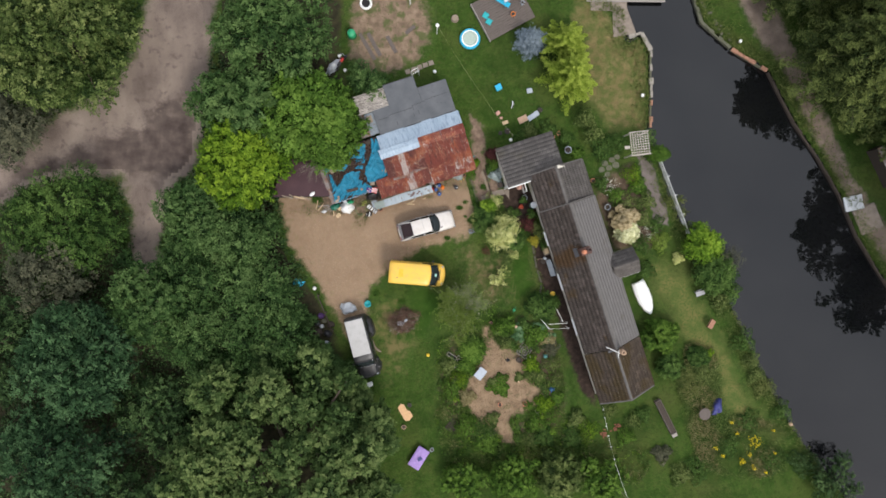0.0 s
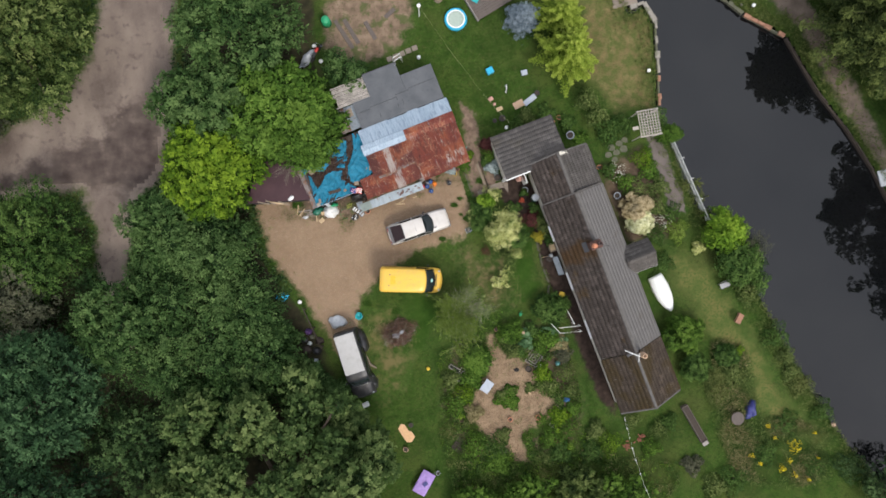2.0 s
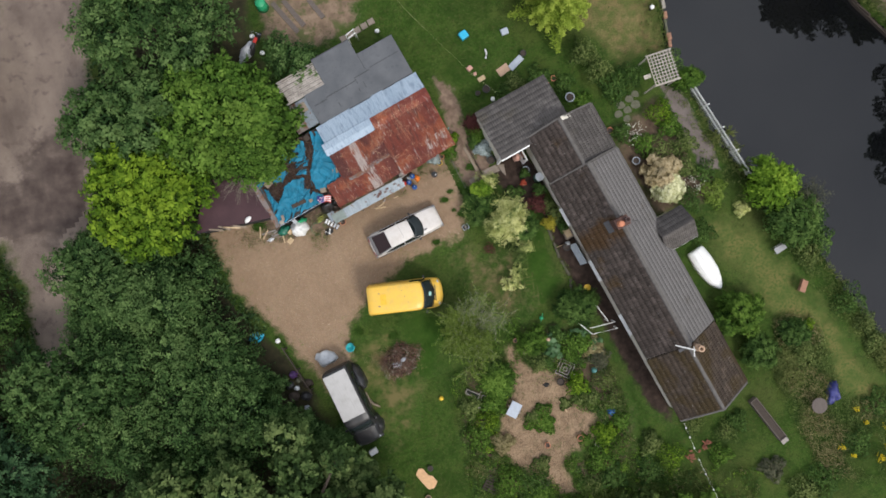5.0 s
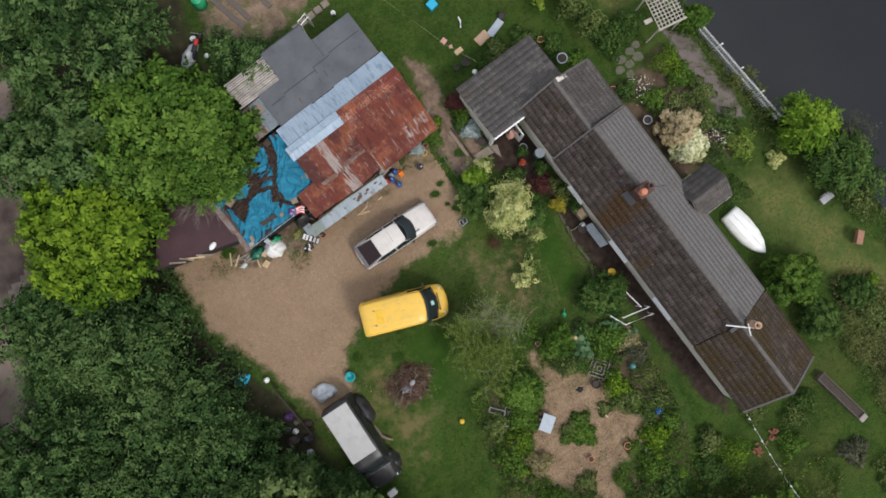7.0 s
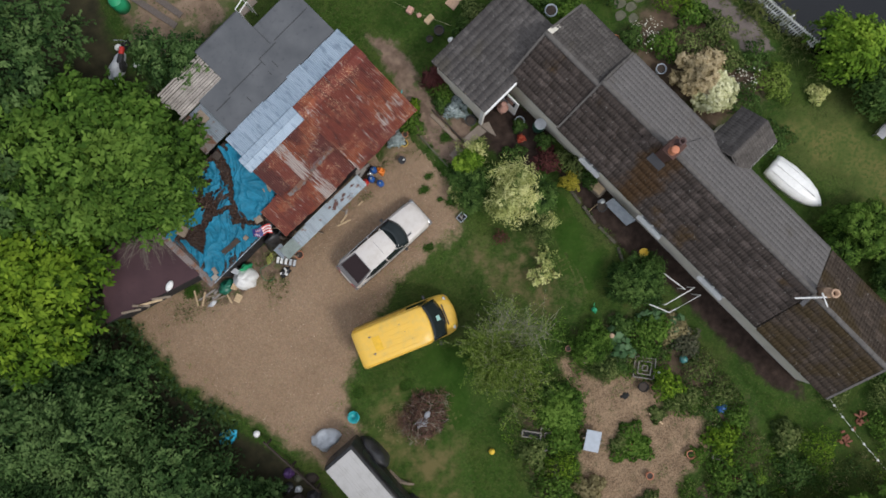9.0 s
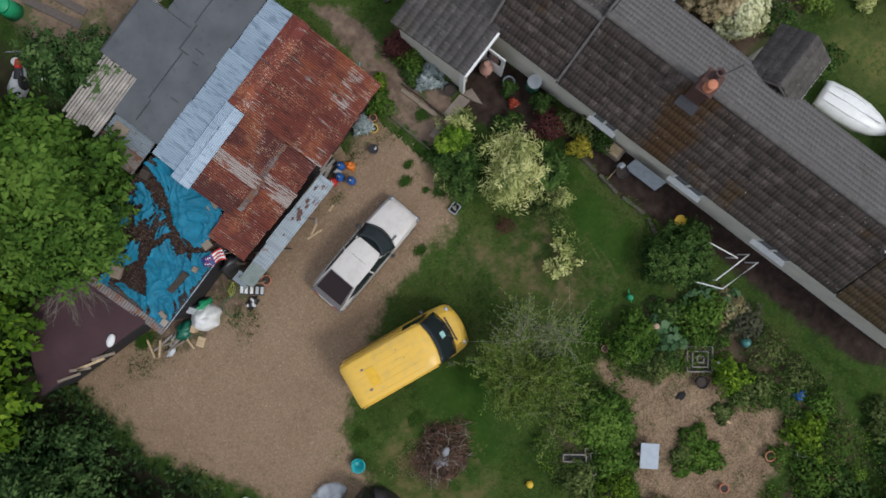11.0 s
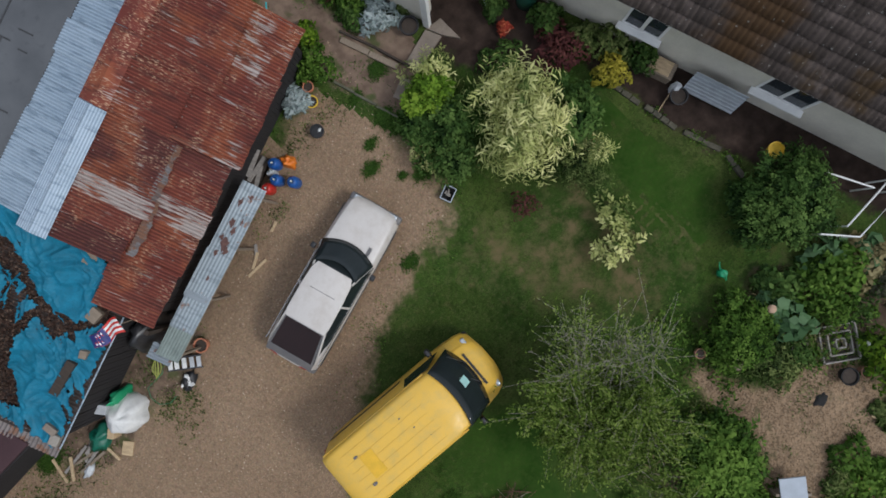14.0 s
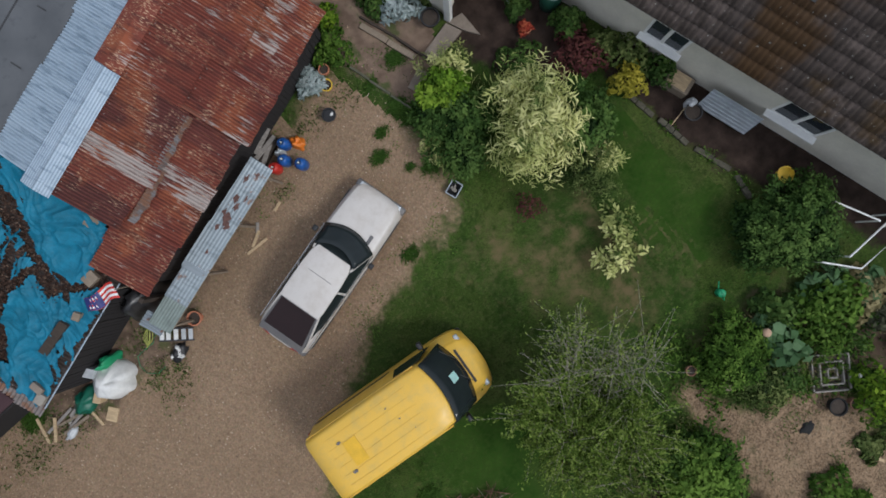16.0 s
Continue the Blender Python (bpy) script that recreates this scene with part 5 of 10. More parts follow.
vb = loft([ring(x, wb, wt, 0.3, min(1.12, zt - 0.12), zt, 0.1) for x, wb, wt, zt in VS])
part("body", bowed(vb, 0.27, 0.1, 1.3), M["van_yellow"], van, "yellow painted body", True)
ws_rows = []
for k in range(6):
    t = k / 5
    x, z, hw = 0.93 + 0.74 * t, 2.17 - 0.93 * t, 0.84 + 0.06 * t
    ws_rows.append([(x + 0.27 * (1 - (y / 0.95) ** 2) * smooth01(x, 0.1, 1.3) + 0.02, y, z + 0.045) for y in [hw * (i / 5 - 1) for i in range(11)]])
part("windscreen", strip(None, ws_rows), M["car_glass"], van, "dark windscreen", True)
part("paper", strip(None, [[(0.93 + 0.74 * t + 0.27 * (1 - (y / 0.95) ** 2) * smooth01(0.93 + 0.74 * t, 0.1, 1.3) + 0.03, y, 2.17 - 0.93 * t + 0.062) for y in (-0.1, 0.02, 0.14)] for t in (0.4, 0.52, 0.64)], 0.004), M["paper"], van, "pale paper behind the windscreen")
for sg in (1, -1):
    for x0, x1, nm, mt in ((0.25, 1.15, "side_window", M["car_glass"]), (-2.3, 0.1, "rub_rail", M["black"])):
        z0, z1 = (1.25, 1.95) if nm == "side_window" else (1.12, 1.2)
        f = lambda z: sg * (0.98 - 0.11 * max(0, (z - 1.12) / 1.03) + 0.008)
        part(nm, strip(None, [[(x0, f(z0), z0), (x1 + (0.3 if nm == "side_window" else 0), f(z0), z0)], [(x0, f(z1), z1), (x1 - 0.1, f(z1), z1)]]), mt, van)
    part("gutter", tube([(-2.35, sg * 0.895, 2.1), (0.85, sg * 0.885, 2.1)], 0.018, 6), M["van_yellow"], van)
    mi = part("mirror", box(1.15, 1.3, sg * 1.12 - 0.1, sg * 1.12 + 0.1, 1.25, 1.5, 0.04), M["black"], van, smooth=True)
    part("mirror_arm", tube([(1.25, sg * 0.95, 1.25), (1.23, sg * 1.1, 1.3)], 0.025, 6), M["black"], mi)
    part("headlight", box(2.2, 2.36, sg * 0.66 - 0.14, sg * 0.66 + 0.14, 0.78, 1.0, 0.05, None, Matrix.Translation((-0.03, 0, 0.02))), M["lamp"], van, smooth=True)
    part("tail_light", box(-2.475, -2.44, sg * 0.86 - 0.06, sg * 0.86 + 0.06, 0.9, 1.5, 0.012), M["lamp_red"], van)
    for x in (-1.45, 1.5):
        wheel(van, x, sg * 0.84, 0.34)
for x, y, q in ((-1.72, -0.4, 0.07), (-1.68, 0.4, 0.06), (-0.25, 0.44, 0.03), (-0.1, 0.05, 0.03), (0.1, -0.35, 0.015)):
    part("roof_mark", cyl(1, 1, 2.27, 2.292, 10, None, pose(x, y, 0) @ Matrix.Diagonal((q, q * 0.55, 1, 1))), M["car_grey"], van, "dark worn roof fixing")
for y in (-0.62, -0.36, -0.12, 0.12, 0.36, 0.62):
    part("roof_rib", tube([(x, y, z - 0.028 * max(0.0, abs(y) - 0.35)) for x, z in ((-2.0, 2.262), (-0.5, 2.282), (0.4, 2.273))], 0.008, 6), M["van_yellow"], van)
part("roof_patch", loft([[(x, -0.32, z), (x, 0.34, z), (x, 0.34, z + 0.006), (x, -0.32, z + 0.006)] for x, z in ((-1.62, 2.2685), (-1.25, 2.2735))]), plain("fresh_yellow_paint", (0.72, 0.42, 0.02), 0.45), van, "patch of brighter yellow paint")
part("bumper", bowed(box(2.2, 2.42, -0.86, 0.86, 0.32, 0.58, 0.06), 0.1, 1.0, 2.3), M["black"], van, smooth=True)
part("grille", bowed(box(2.28, 2.36, -0.42, 0.42, 0.68, 0.86, 0.015), 0.1, 1.0, 2.3), M["black"], van)
part("bonnet_vent", bowed(box(1.78, 1.86, -0.5, 0.5, 1.2, 1.225, 0.005), 0.27, 0.1, 1.3), M["black"], van)
for y in (-0.4, 0.25):
    part("wiper", tube([(1.97, y, 1.3), (1.66, y + 0.5, 1.62)], 0.012, 5), M["black"], van)

for ob in van.children_recursive:
    for v in ob.data.vertices:
        v.co.x = min(v.co.x, 0.9 + (v.co.x - 0.9) * 0.83)

car = thing("car", pose(0.04, 0.97, 0.012, 0, 0, 15.3) @ Matrix.Diagonal((1.04, 1.0, 1.0, 1.0)), "old white hatchback car with a dark tinted rear window", "car")
CS = [(-2.33, 0.7, 0.62, 0.66), (-2.26, 0.76, 0.7, 0.86), (-1.9, 0.79, 0.74, 0.95), (-1.0, 0.81, 0.76, 0.96), (0.9, 0.81, 0.75, 0.91), (1.6, 0.8, 0.72, 0.83), (2.1, 0.77, 0.68, 0.74), (2.27, 0.72, 0.62, 0.62)]
cb = loft([ring(x, wb, wt, 0.22, zt - 0.22, zt, 0.07) for x, wb, wt, zt in CS])
part("body", bowed(cb, 0.09, 1.0, 2.2, 0.8), M["car_white"], car, "white painted body", True)
bot = [(0.95, 0.74), (0.6, 0.765), (-1.2, 0.765), (-2.08, 0.68)]
top = [(0.36, 0.56), (0.25, 0.585), (-0.95, 0.585), (-1.1, 0.56)]
gl = loft([[(x, y, z) for x, y in b] + [(x, -y, z) for x, y in b[::-1]] for b, z in ((bot, 0.9), (top, 1.33))])
part("greenhouse", gl, M["car_glass"], car, "dark side windows and windscreen")
part("windscreen", strip(None, [[(0.93 - 0.56 * t + 0.24 * (1 - (y / 0.77) ** 2) + 0.01, y * (1 - 0.2 * t), 0.925 + 0.42 * t) for y in [0.77 * (i / 5 - 1) for i in range(11)]] for t in (0, 0.25, 0.5, 0.75, 0.97)]), M["car_glass"], car, smooth=True)
rp = [(0.36, 0.5), (0.22, 0.58), (-0.2, 0.61), (-0.95, 0.62), (-1.14, 0.59)]
part("roof", bowed(prism(rp + [(x, -y) for x, y in rp[::-1]], 1.325, 1.375, None, None, 0.018), 0.2, -0.2, 0.4, 0.62), M["car_white"], car, "white roof with a sunroof outline", True)
part("sunroof", box(-0.22, -0.205, -0.36, 0.36, 1.372, 1.379), M["car_grey"], car)
part("hatch", loft([[(-1.13, y * 0.94, 1.335), (-2.12, y * 1.14, 0.965), (-2.3, y * 1.12, 0.885), (-2.3, y * 1.12, 0.82), (-1.13, y * 0.94, 1.28)] for y in (-0.6, 0.6)]), M["car_grey"], car, "dark grey tailgate")
part("rear_window", strip(None, [[(-1.17, -0.53, 1.333), (-1.17, 0.53, 1.333)], [(-2.04, -0.61, 1.012), (-2.04, 0.61, 1.012)]], 0.008), M["hatch_glass"], car, "brown tinted rear window")
for sg in (1, -1):
    for a, b in (((0.9, 0.735, 0.9), (0.3, 0.575, 1.345)), ((-0.3, 0.765, 0.93), (-0.32, 0.6, 1.34)), ((-1.95, 0.7, 0.93), (-1.08, 0.59, 1.345))):
        part("pillar", tube([(a[0], sg * a[1], a[2]), (b[0], sg * b[1], b[2])], 0.03, 6), M["car_white"], car)
    part("waist_trim", tube([(0.9, sg * 0.785, 0.9), (-2.0, sg * 0.79, 0.94)], 0.013, 6), M["chrome"], car)
    part("side_trim", box(-2.1, 2.0, sg * 0.812 - 0.012, sg * 0.812 + 0.012, 0.5, 0.58), M["black"], car)
    part("headlight", box(2.2, 2.34, sg * 0.5 - 0.15, sg * 0.5 + 0.15, 0.5, 0.62, 0.02), M["lamp"], car)
    part("tail_light", box(-2.325, -2.27, sg * 0.5 - 0.16, sg * 0.5 + 0.16, 0.6, 0.78, 0.012), M["lamp_red"], car)
    part("mirror", box(0.6, 0.75, sg * 0.9 - 0.07, sg * 0.9 + 0.07, 0.92, 1.03, 0.03), M["black"], car, smooth=True)
    for x in (-1.45, 1.4):
        wheel(car, x, sg * 0.68, 0.3, 0.19)
part("front_bumper", bowed(box(2.14, 2.36, -0.78, 0.78, 0.36, 0.56, 0.05), 0.09, 1.0, 2.2, 0.8), M["car_grey"], car, smooth=True)
part("rear_bumper", box(-2.42, -2.22, -0.77, 0.77, 0.36, 0.6, 0.05), M["car_grey"], car, smooth=True)
part("bonnet_vent", box(1.08, 1.32, -0.52, -0.42, 0.885, 0.897, 0.003, None, None), M["car_grey"], car)
part("paper", box(0.72, 0.86, -0.52, -0.36, 1.055, 1.061, 0, None, None), M["paper"], car)
part("wiper", tube([(1.03, 0.1, 0.94), (0.85, -0.45, 1.03)], 0.012, 5), M["black"], car)
for ob in car.children:
    for v in ob.data.vertices:
        if v.co.x < -1.2:
            v.co.x += 0.1 * (v.co.y / 0.8) ** 2 * smooth01(-v.co.x, 1.9, 2.3)

jeep = thing("van", pose(-5.42, -9.35, 0.0, 0, 0, -75.5), "long black van with a ribbed white roof under the trees", "van")
JS = [(-2.62, 0.86, 0.78, 1.7), (-2.55, 0.92, 0.84, 1.82), (0.9, 0.93, 0.84, 1.86), (1.15, 0.93, 0.8, 1.76), (1.6, 0.93, 0.78, 1.2), (1.75, 0.92, 0.76, 1.1), (2.4, 0.88, 0.72, 1.02), (2.62, 0.8, 0.62, 0.82)]
part("body", bowed(loft([ring(x, wb, wt, 0.3, min(1.05, zt - 0.12), zt, 0.09) for x, wb, wt, zt in JS]), 0.16, 0.6, 2.0), M["car_black"], jeep, "black painted body", True)
part("roof_panel", box(-2.45, 0.62, -0.8, 0.72, 1.872, 1.9, 0.012), M["roof_white"], jeep, "dirty white ribbed roof")
for y in (-0.35, -0.22, -0.09, 0.2, 0.5):
    part("roof_rib", box(-2.4, 0.58, y - 0.025, y + 0.025, 1.901, 1.915, 0.004), M["roof_white"], jeep)
part("windscreen", strip(None, [[(1.16 + 0.42 * t + 0.15 * (1 - (y / 0.95) ** 2) * smooth01(1.2 + 0.4 * t, 0.6, 2.0) + 0.02, y, 1.79 - 0.54 * t) for y in [0.76 * (i / 5 - 1) for i in range(11)]] for t in (0, 0.33, 0.66, 1)]), M["car_glass"], jeep, smooth=True)
part("bonnet_strip", bowed(tube([(1.72, -0.78, 1.16), (1.74, 0.78, 1.16)], 0.02, 6), 0.16, 0.6, 2.0), M["chrome"], jeep)
part("bumper", bowed(box(2.5, 2.74, -0.88, 0.88, 0.34, 0.6, 0.06), 0.1, 1.0, 2.4), M["black"], jeep, smooth=True)
for sg in (1, -1):
    part("side_window", strip(None, [[(-2.0, sg * 0.945, 1.15), (1.3, sg * 0.945, 1.15)], [(-1.95, sg * 0.885, 1.6), (1.0, sg * 0.885, 1.6)]]), M["car_glass"], jeep)
    part("mirror", box(1.25, 1.4, sg * 1.03 - 0.09, sg * 1.03 + 0.09, 1.1, 1.3, 0.04), M["black"], jeep, smooth=True)
    part("headlight", box(2.5, 2.66, sg * 0.6 - 0.14, sg * 0.6 + 0.14, 0.7, 0.86, 0.03), M["lamp"], jeep)
    for x in (-1.7, 1.75):
        wheel(jeep, x, sg * 0.8, 0.34)

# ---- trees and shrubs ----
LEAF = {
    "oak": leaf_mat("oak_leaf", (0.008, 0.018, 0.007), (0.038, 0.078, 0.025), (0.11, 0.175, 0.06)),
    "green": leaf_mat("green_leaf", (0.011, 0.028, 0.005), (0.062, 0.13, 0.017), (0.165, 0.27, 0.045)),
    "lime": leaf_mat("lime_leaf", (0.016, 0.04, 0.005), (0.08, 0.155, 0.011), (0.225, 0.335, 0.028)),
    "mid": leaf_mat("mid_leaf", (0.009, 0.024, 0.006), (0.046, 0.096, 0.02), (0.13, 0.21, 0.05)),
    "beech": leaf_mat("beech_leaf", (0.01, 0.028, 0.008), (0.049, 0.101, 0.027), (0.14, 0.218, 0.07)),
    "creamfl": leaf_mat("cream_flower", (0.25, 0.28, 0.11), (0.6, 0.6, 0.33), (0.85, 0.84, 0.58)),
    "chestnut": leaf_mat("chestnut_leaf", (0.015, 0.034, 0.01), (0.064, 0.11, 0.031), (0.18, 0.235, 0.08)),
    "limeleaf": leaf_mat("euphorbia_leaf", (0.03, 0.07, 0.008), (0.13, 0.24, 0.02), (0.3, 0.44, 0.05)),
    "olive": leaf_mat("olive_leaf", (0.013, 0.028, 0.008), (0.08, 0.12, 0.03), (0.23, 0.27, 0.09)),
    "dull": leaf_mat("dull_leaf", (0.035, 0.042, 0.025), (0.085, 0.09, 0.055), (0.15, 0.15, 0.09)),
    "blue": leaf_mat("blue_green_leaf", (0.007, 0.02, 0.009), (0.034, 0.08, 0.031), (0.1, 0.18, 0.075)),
    "gold": leaf_mat("golden_conifer_leaf", (0.07, 0.125, 0.012), (0.2, 0.285, 0.033), (0.38, 0.46, 0.08)),
    "spruce": leaf_mat("blue_spruce_needle", (0.07, 0.1, 0.12), (0.17, 0.22, 0.26), (0.32, 0.38, 0.43)),
    "cream": leaf_mat("cream_variegated_leaf", (0.09, 0.14, 0.035), (0.44, 0.475, 0.16), (0.8, 0.77, 0.36)),
    "white": leaf_mat("white_flower", (0.4, 0.42, 0.3), (0.72, 0.72, 0.6), (0.9, 0.9, 0.8)),
    "silver": leaf_mat("silver_leaf", (0.16, 0.21, 0.2), (0.36, 0.43, 0.42), (0.6, 0.66, 0.66)),
    "tan": leaf_mat("faded_flower", (0.2, 0.155, 0.075), (0.42, 0.34, 0.19), (0.6, 0.5, 0.32)),
    "red": leaf_mat("purple_leaf", (0.035, 0.012, 0.014), (0.09, 0.03, 0.03), (0.16, 0.06, 0.05)),
    "yellow": leaf_mat("yellow_flower", (0.45, 0.32, 0.01), (0.75, 0.58, 0.02), (0.9, 0.75, 0.05)),
    "yew": leaf_mat("yew_needle", (0.008, 0.017, 0.007), (0.045, 0.07, 0.02), (0.16, 0.195, 0.055)),
    "apple": leaf_mat("fruit_tree_leaf", (0.04, 0.075, 0.01), (0.13, 0.2, 0.03), (0.27, 0.35, 0.08)),
    "broad": leaf_mat("squash_leaf", (0.025, 0.06, 0.025), (0.075, 0.15, 0.06), (0.16, 0.26, 0.13)),
    "redfl": leaf_mat("red_flower", (0.1, 0.02, 0.015), (0.35, 0.05, 0.03), (0.6, 0.16, 0.08)),
    "yleaf": leaf_mat("yellow_leaf", (0.09, 0.1, 0.015), (0.3, 0.27, 0.03), (0.5, 0.42, 0.06)),
    "grass": leaf_mat("long_grass", (0.05, 0.075, 0.02), (0.1, 0.13, 0.035), (0.19, 0.2, 0.07)),
    "turf": leaf_mat("turf_blade", (0.02, 0.05, 0.008), (0.045, 0.1, 0.016), (0.1, 0.17, 0.03)),
    "dry": leaf_mat("dry_grass", (0.12, 0.1, 0.045), (0.22, 0.19, 0.09), (0.34, 0.29, 0.15)),
    "brush": leaf_mat("dead_brush", (0.03, 0.017, 0.013), (0.08, 0.048, 0.036), (0.19, 0.135, 0.1), 0.05),
}


def leaves(name, c, nrm, tint, size, aspect, rng, along=None):
    """Leaf blades: one small folded quad each, at centres c, facing nrm."""
    n = len(c)
    nrm = nrm / np.maximum(np.linalg.norm(nrm, axis=1, keepdims=True), 1e-6)
    r = rng.normal(size=(n, 3)) if along is None else along + rng.normal(size=(n, 3)) * 0.18
    a = r - (r * nrm).sum(1, keepdims=True) * nrm
    a /= np.maximum(np.linalg.norm(a, axis=1, keepdims=True), 1e-6)
    b = np.cross(nrm, a)
    s = size * rng.uniform(0.65, 1.35, (n, 1))
    fold = nrm * s * 0.12
    v = np.stack([c - a * s * 0.5, c + b * s * aspect * 0.5 + fold, c + a * s * 0.5, c - b * s * aspect * 0.5 + fold], 1).reshape(-1, 3)
    return arrays_mesh(name, v, np.arange(n * 4).reshape(n, 4), {"tint": np.repeat(np.clip(tint, 0, 1), 4)})


def crown_mesh(name, seed, rx, ry, z0, z1, lobes, sprays, per, leaf, aspect=0.5, rag=0.35, up=0.5, spread=0.2, flat=0.6, sprig=0.5):
    """Crown: uneven clumps over a dome, leafy sprigs that reach out of each clump, inner leaves painted dark as shade.
    """
    rng = np.random.default_rng(seed)
    cs, rs = [], []
    h = z1 - z0
    for i in range(lobes):
        k = (i + 0.5) / lobes
        el = math.asin(min(1, k ** 0.8))
        az = i * 2.399963 + rng.uniform(-0.4, 0.4)
        q = rng.uniform(0.52, 0.84) * (1 + rag * rng.uniform(-0.6, 0.5))
        cs.append((rx * q * math.cos(el) * math.cos(az), ry * q * math.cos(el) * math.sin(az), z0 + h * (0.2 + 0.6 * math.sin(el) * q + rng.uniform(-0.12, 0.12))))
        rs.append(min(rx, ry) * rng.uniform(0.5, 1.32) * 1.03 / math.sqrt(lobes))
    cs, rs = np.array(cs), np.array(rs)
    n = np.maximum(6, sprays * (rs / rs.mean()) ** 2).astype(int)
    which = np.repeat(np.arange(lobes), n)
    d = rng.normal(size=(len(which), 3))
    d[:, 2] = np.abs(d[:, 2]) * 0.9 - 0.35
    d /= np.linalg.norm(d, axis=1, keepdims=True)
    sq = np.array([1, 1, flat + 0.25])
    sc = cs[which] + d * rs[which][:, None] * rng.uniform(0.68, 1.04, (len(which), 1)) * sq
    depth = np.min(np.linalg.norm((sc[:, None] - cs[None]) / sq, axis=2) / rs[None], axis=1)
    keep = (depth > 0.5) & (sc[:, 2] > z0 * 0.6)
    sc, d, which = sc[keep], d[keep], which[keep]
    ax = d * np.array([1, 1, 0.5]) + rng.normal(size=(len(sc), 3)) * np.array([0.36, 0.36, 0.2])
    ax /= np.linalg.norm(ax, axis=1, keepdims=True)
    side = np.cross(ax, np.array([0, 0, 1.0])) + 1e-4
    side /= np.linalg.norm(side, axis=1, keepdims=True)
    # painted shading: sprigs that face up or sit high get a lighter tint
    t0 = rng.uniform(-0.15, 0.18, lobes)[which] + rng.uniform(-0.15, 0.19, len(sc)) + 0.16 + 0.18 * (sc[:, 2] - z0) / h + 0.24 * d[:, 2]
    k = np.repeat(np.arange(len(sc)), per)
    u = np.tile(np.linspace(0, 1, per), len(sc))
    sg = np.tile(np.where(np.arange(per) % 2, 1.0, -1.0), len(sc))
    L = sprig * rng.uniform(0.6, 1.3, len(sc))[k]
    w = leaf * 0.55 * (1.1 - 0.7 * u) * (u < 0.96)
    pos = sc[k] + ax[k] * (u * L)[:, None] + side[k] * (sg * w)[:, None] + rng.normal(size=(len(k), 3)) * spread * 0.22
    pos[:, 2] -= 0.25 * L * u ** 2
    nr = d[k] * (1 - up) + np.array([0, 0, up]) + rng.normal(size=(len(k), 3)) * 0.22
    along = ax[k] + side[k] * (sg * 0.9 * (u < 0.96))[:, None]
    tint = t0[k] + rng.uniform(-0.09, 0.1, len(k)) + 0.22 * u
    # leaves within the clumps, tinted dark to paint the shade inside
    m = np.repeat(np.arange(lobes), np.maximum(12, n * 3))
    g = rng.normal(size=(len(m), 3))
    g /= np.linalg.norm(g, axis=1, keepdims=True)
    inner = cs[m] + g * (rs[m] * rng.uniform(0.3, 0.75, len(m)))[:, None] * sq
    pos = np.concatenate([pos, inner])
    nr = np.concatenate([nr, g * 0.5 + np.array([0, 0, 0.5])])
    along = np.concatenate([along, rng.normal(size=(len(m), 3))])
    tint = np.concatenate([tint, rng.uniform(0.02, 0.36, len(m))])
    return leaves(name, pos, nr, tint, leaf, aspect, rng, along), cs


def stems(rng, base_r, cs, z0, spread=1.0, count=7):
    bm = tube([(0, 0, -0.15), (0.04, 0.02, z0 * 0.5), (0.02, -0.03, z0)], base_r, 9, None, base_r * 0.72)
    limbs = []
    for c in cs[:: max(1, len(cs) // count)]:
        m = (c[0] * 0.45 + rng.uniform(-0.1, 0.1), c[1] * 0.45, z0 + (c[2] - z0) * 0.4)
        limbs.append(tube([(0, 0, z0 * 0.86), m, tuple(c)], base_r * 0.42, 6, None, base_r * 0.1))
    return bm, limbs


def tree(name, x, y, r, h, mat, label, category="tree", seed=1, lobes=26, sprays=60, per=13, leaf=0.2, aspect=0.5, squash=1.0, rag=0.35, up=0.5, spread=0.22, low=0.28, turn=0, flat=0.6, group="", trunk=0.0, sprig=0.6):
    root = thing(name, pose(x, y, float(ground_z(np.array(x), np.array(y))), 0, 0, turn), label, category, group)
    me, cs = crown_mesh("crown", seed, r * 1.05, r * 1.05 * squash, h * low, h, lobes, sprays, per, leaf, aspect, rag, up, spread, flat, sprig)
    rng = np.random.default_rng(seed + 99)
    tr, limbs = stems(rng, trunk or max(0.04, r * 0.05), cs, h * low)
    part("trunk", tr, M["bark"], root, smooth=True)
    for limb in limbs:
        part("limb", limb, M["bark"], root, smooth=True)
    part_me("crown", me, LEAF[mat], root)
    return root


def shrub(name, x, y, r, h, mat, label, category="shrub", seed=1, **kw):
    a = dict(lobes=12, sprays=28, per=12, leaf=0.13, low=0.12, spread=0.13, trunk=0.035, sprig=0.3)
    a.update(kw)
    return tree(name, x, y, r, h, mat, label, category, seed, **a)



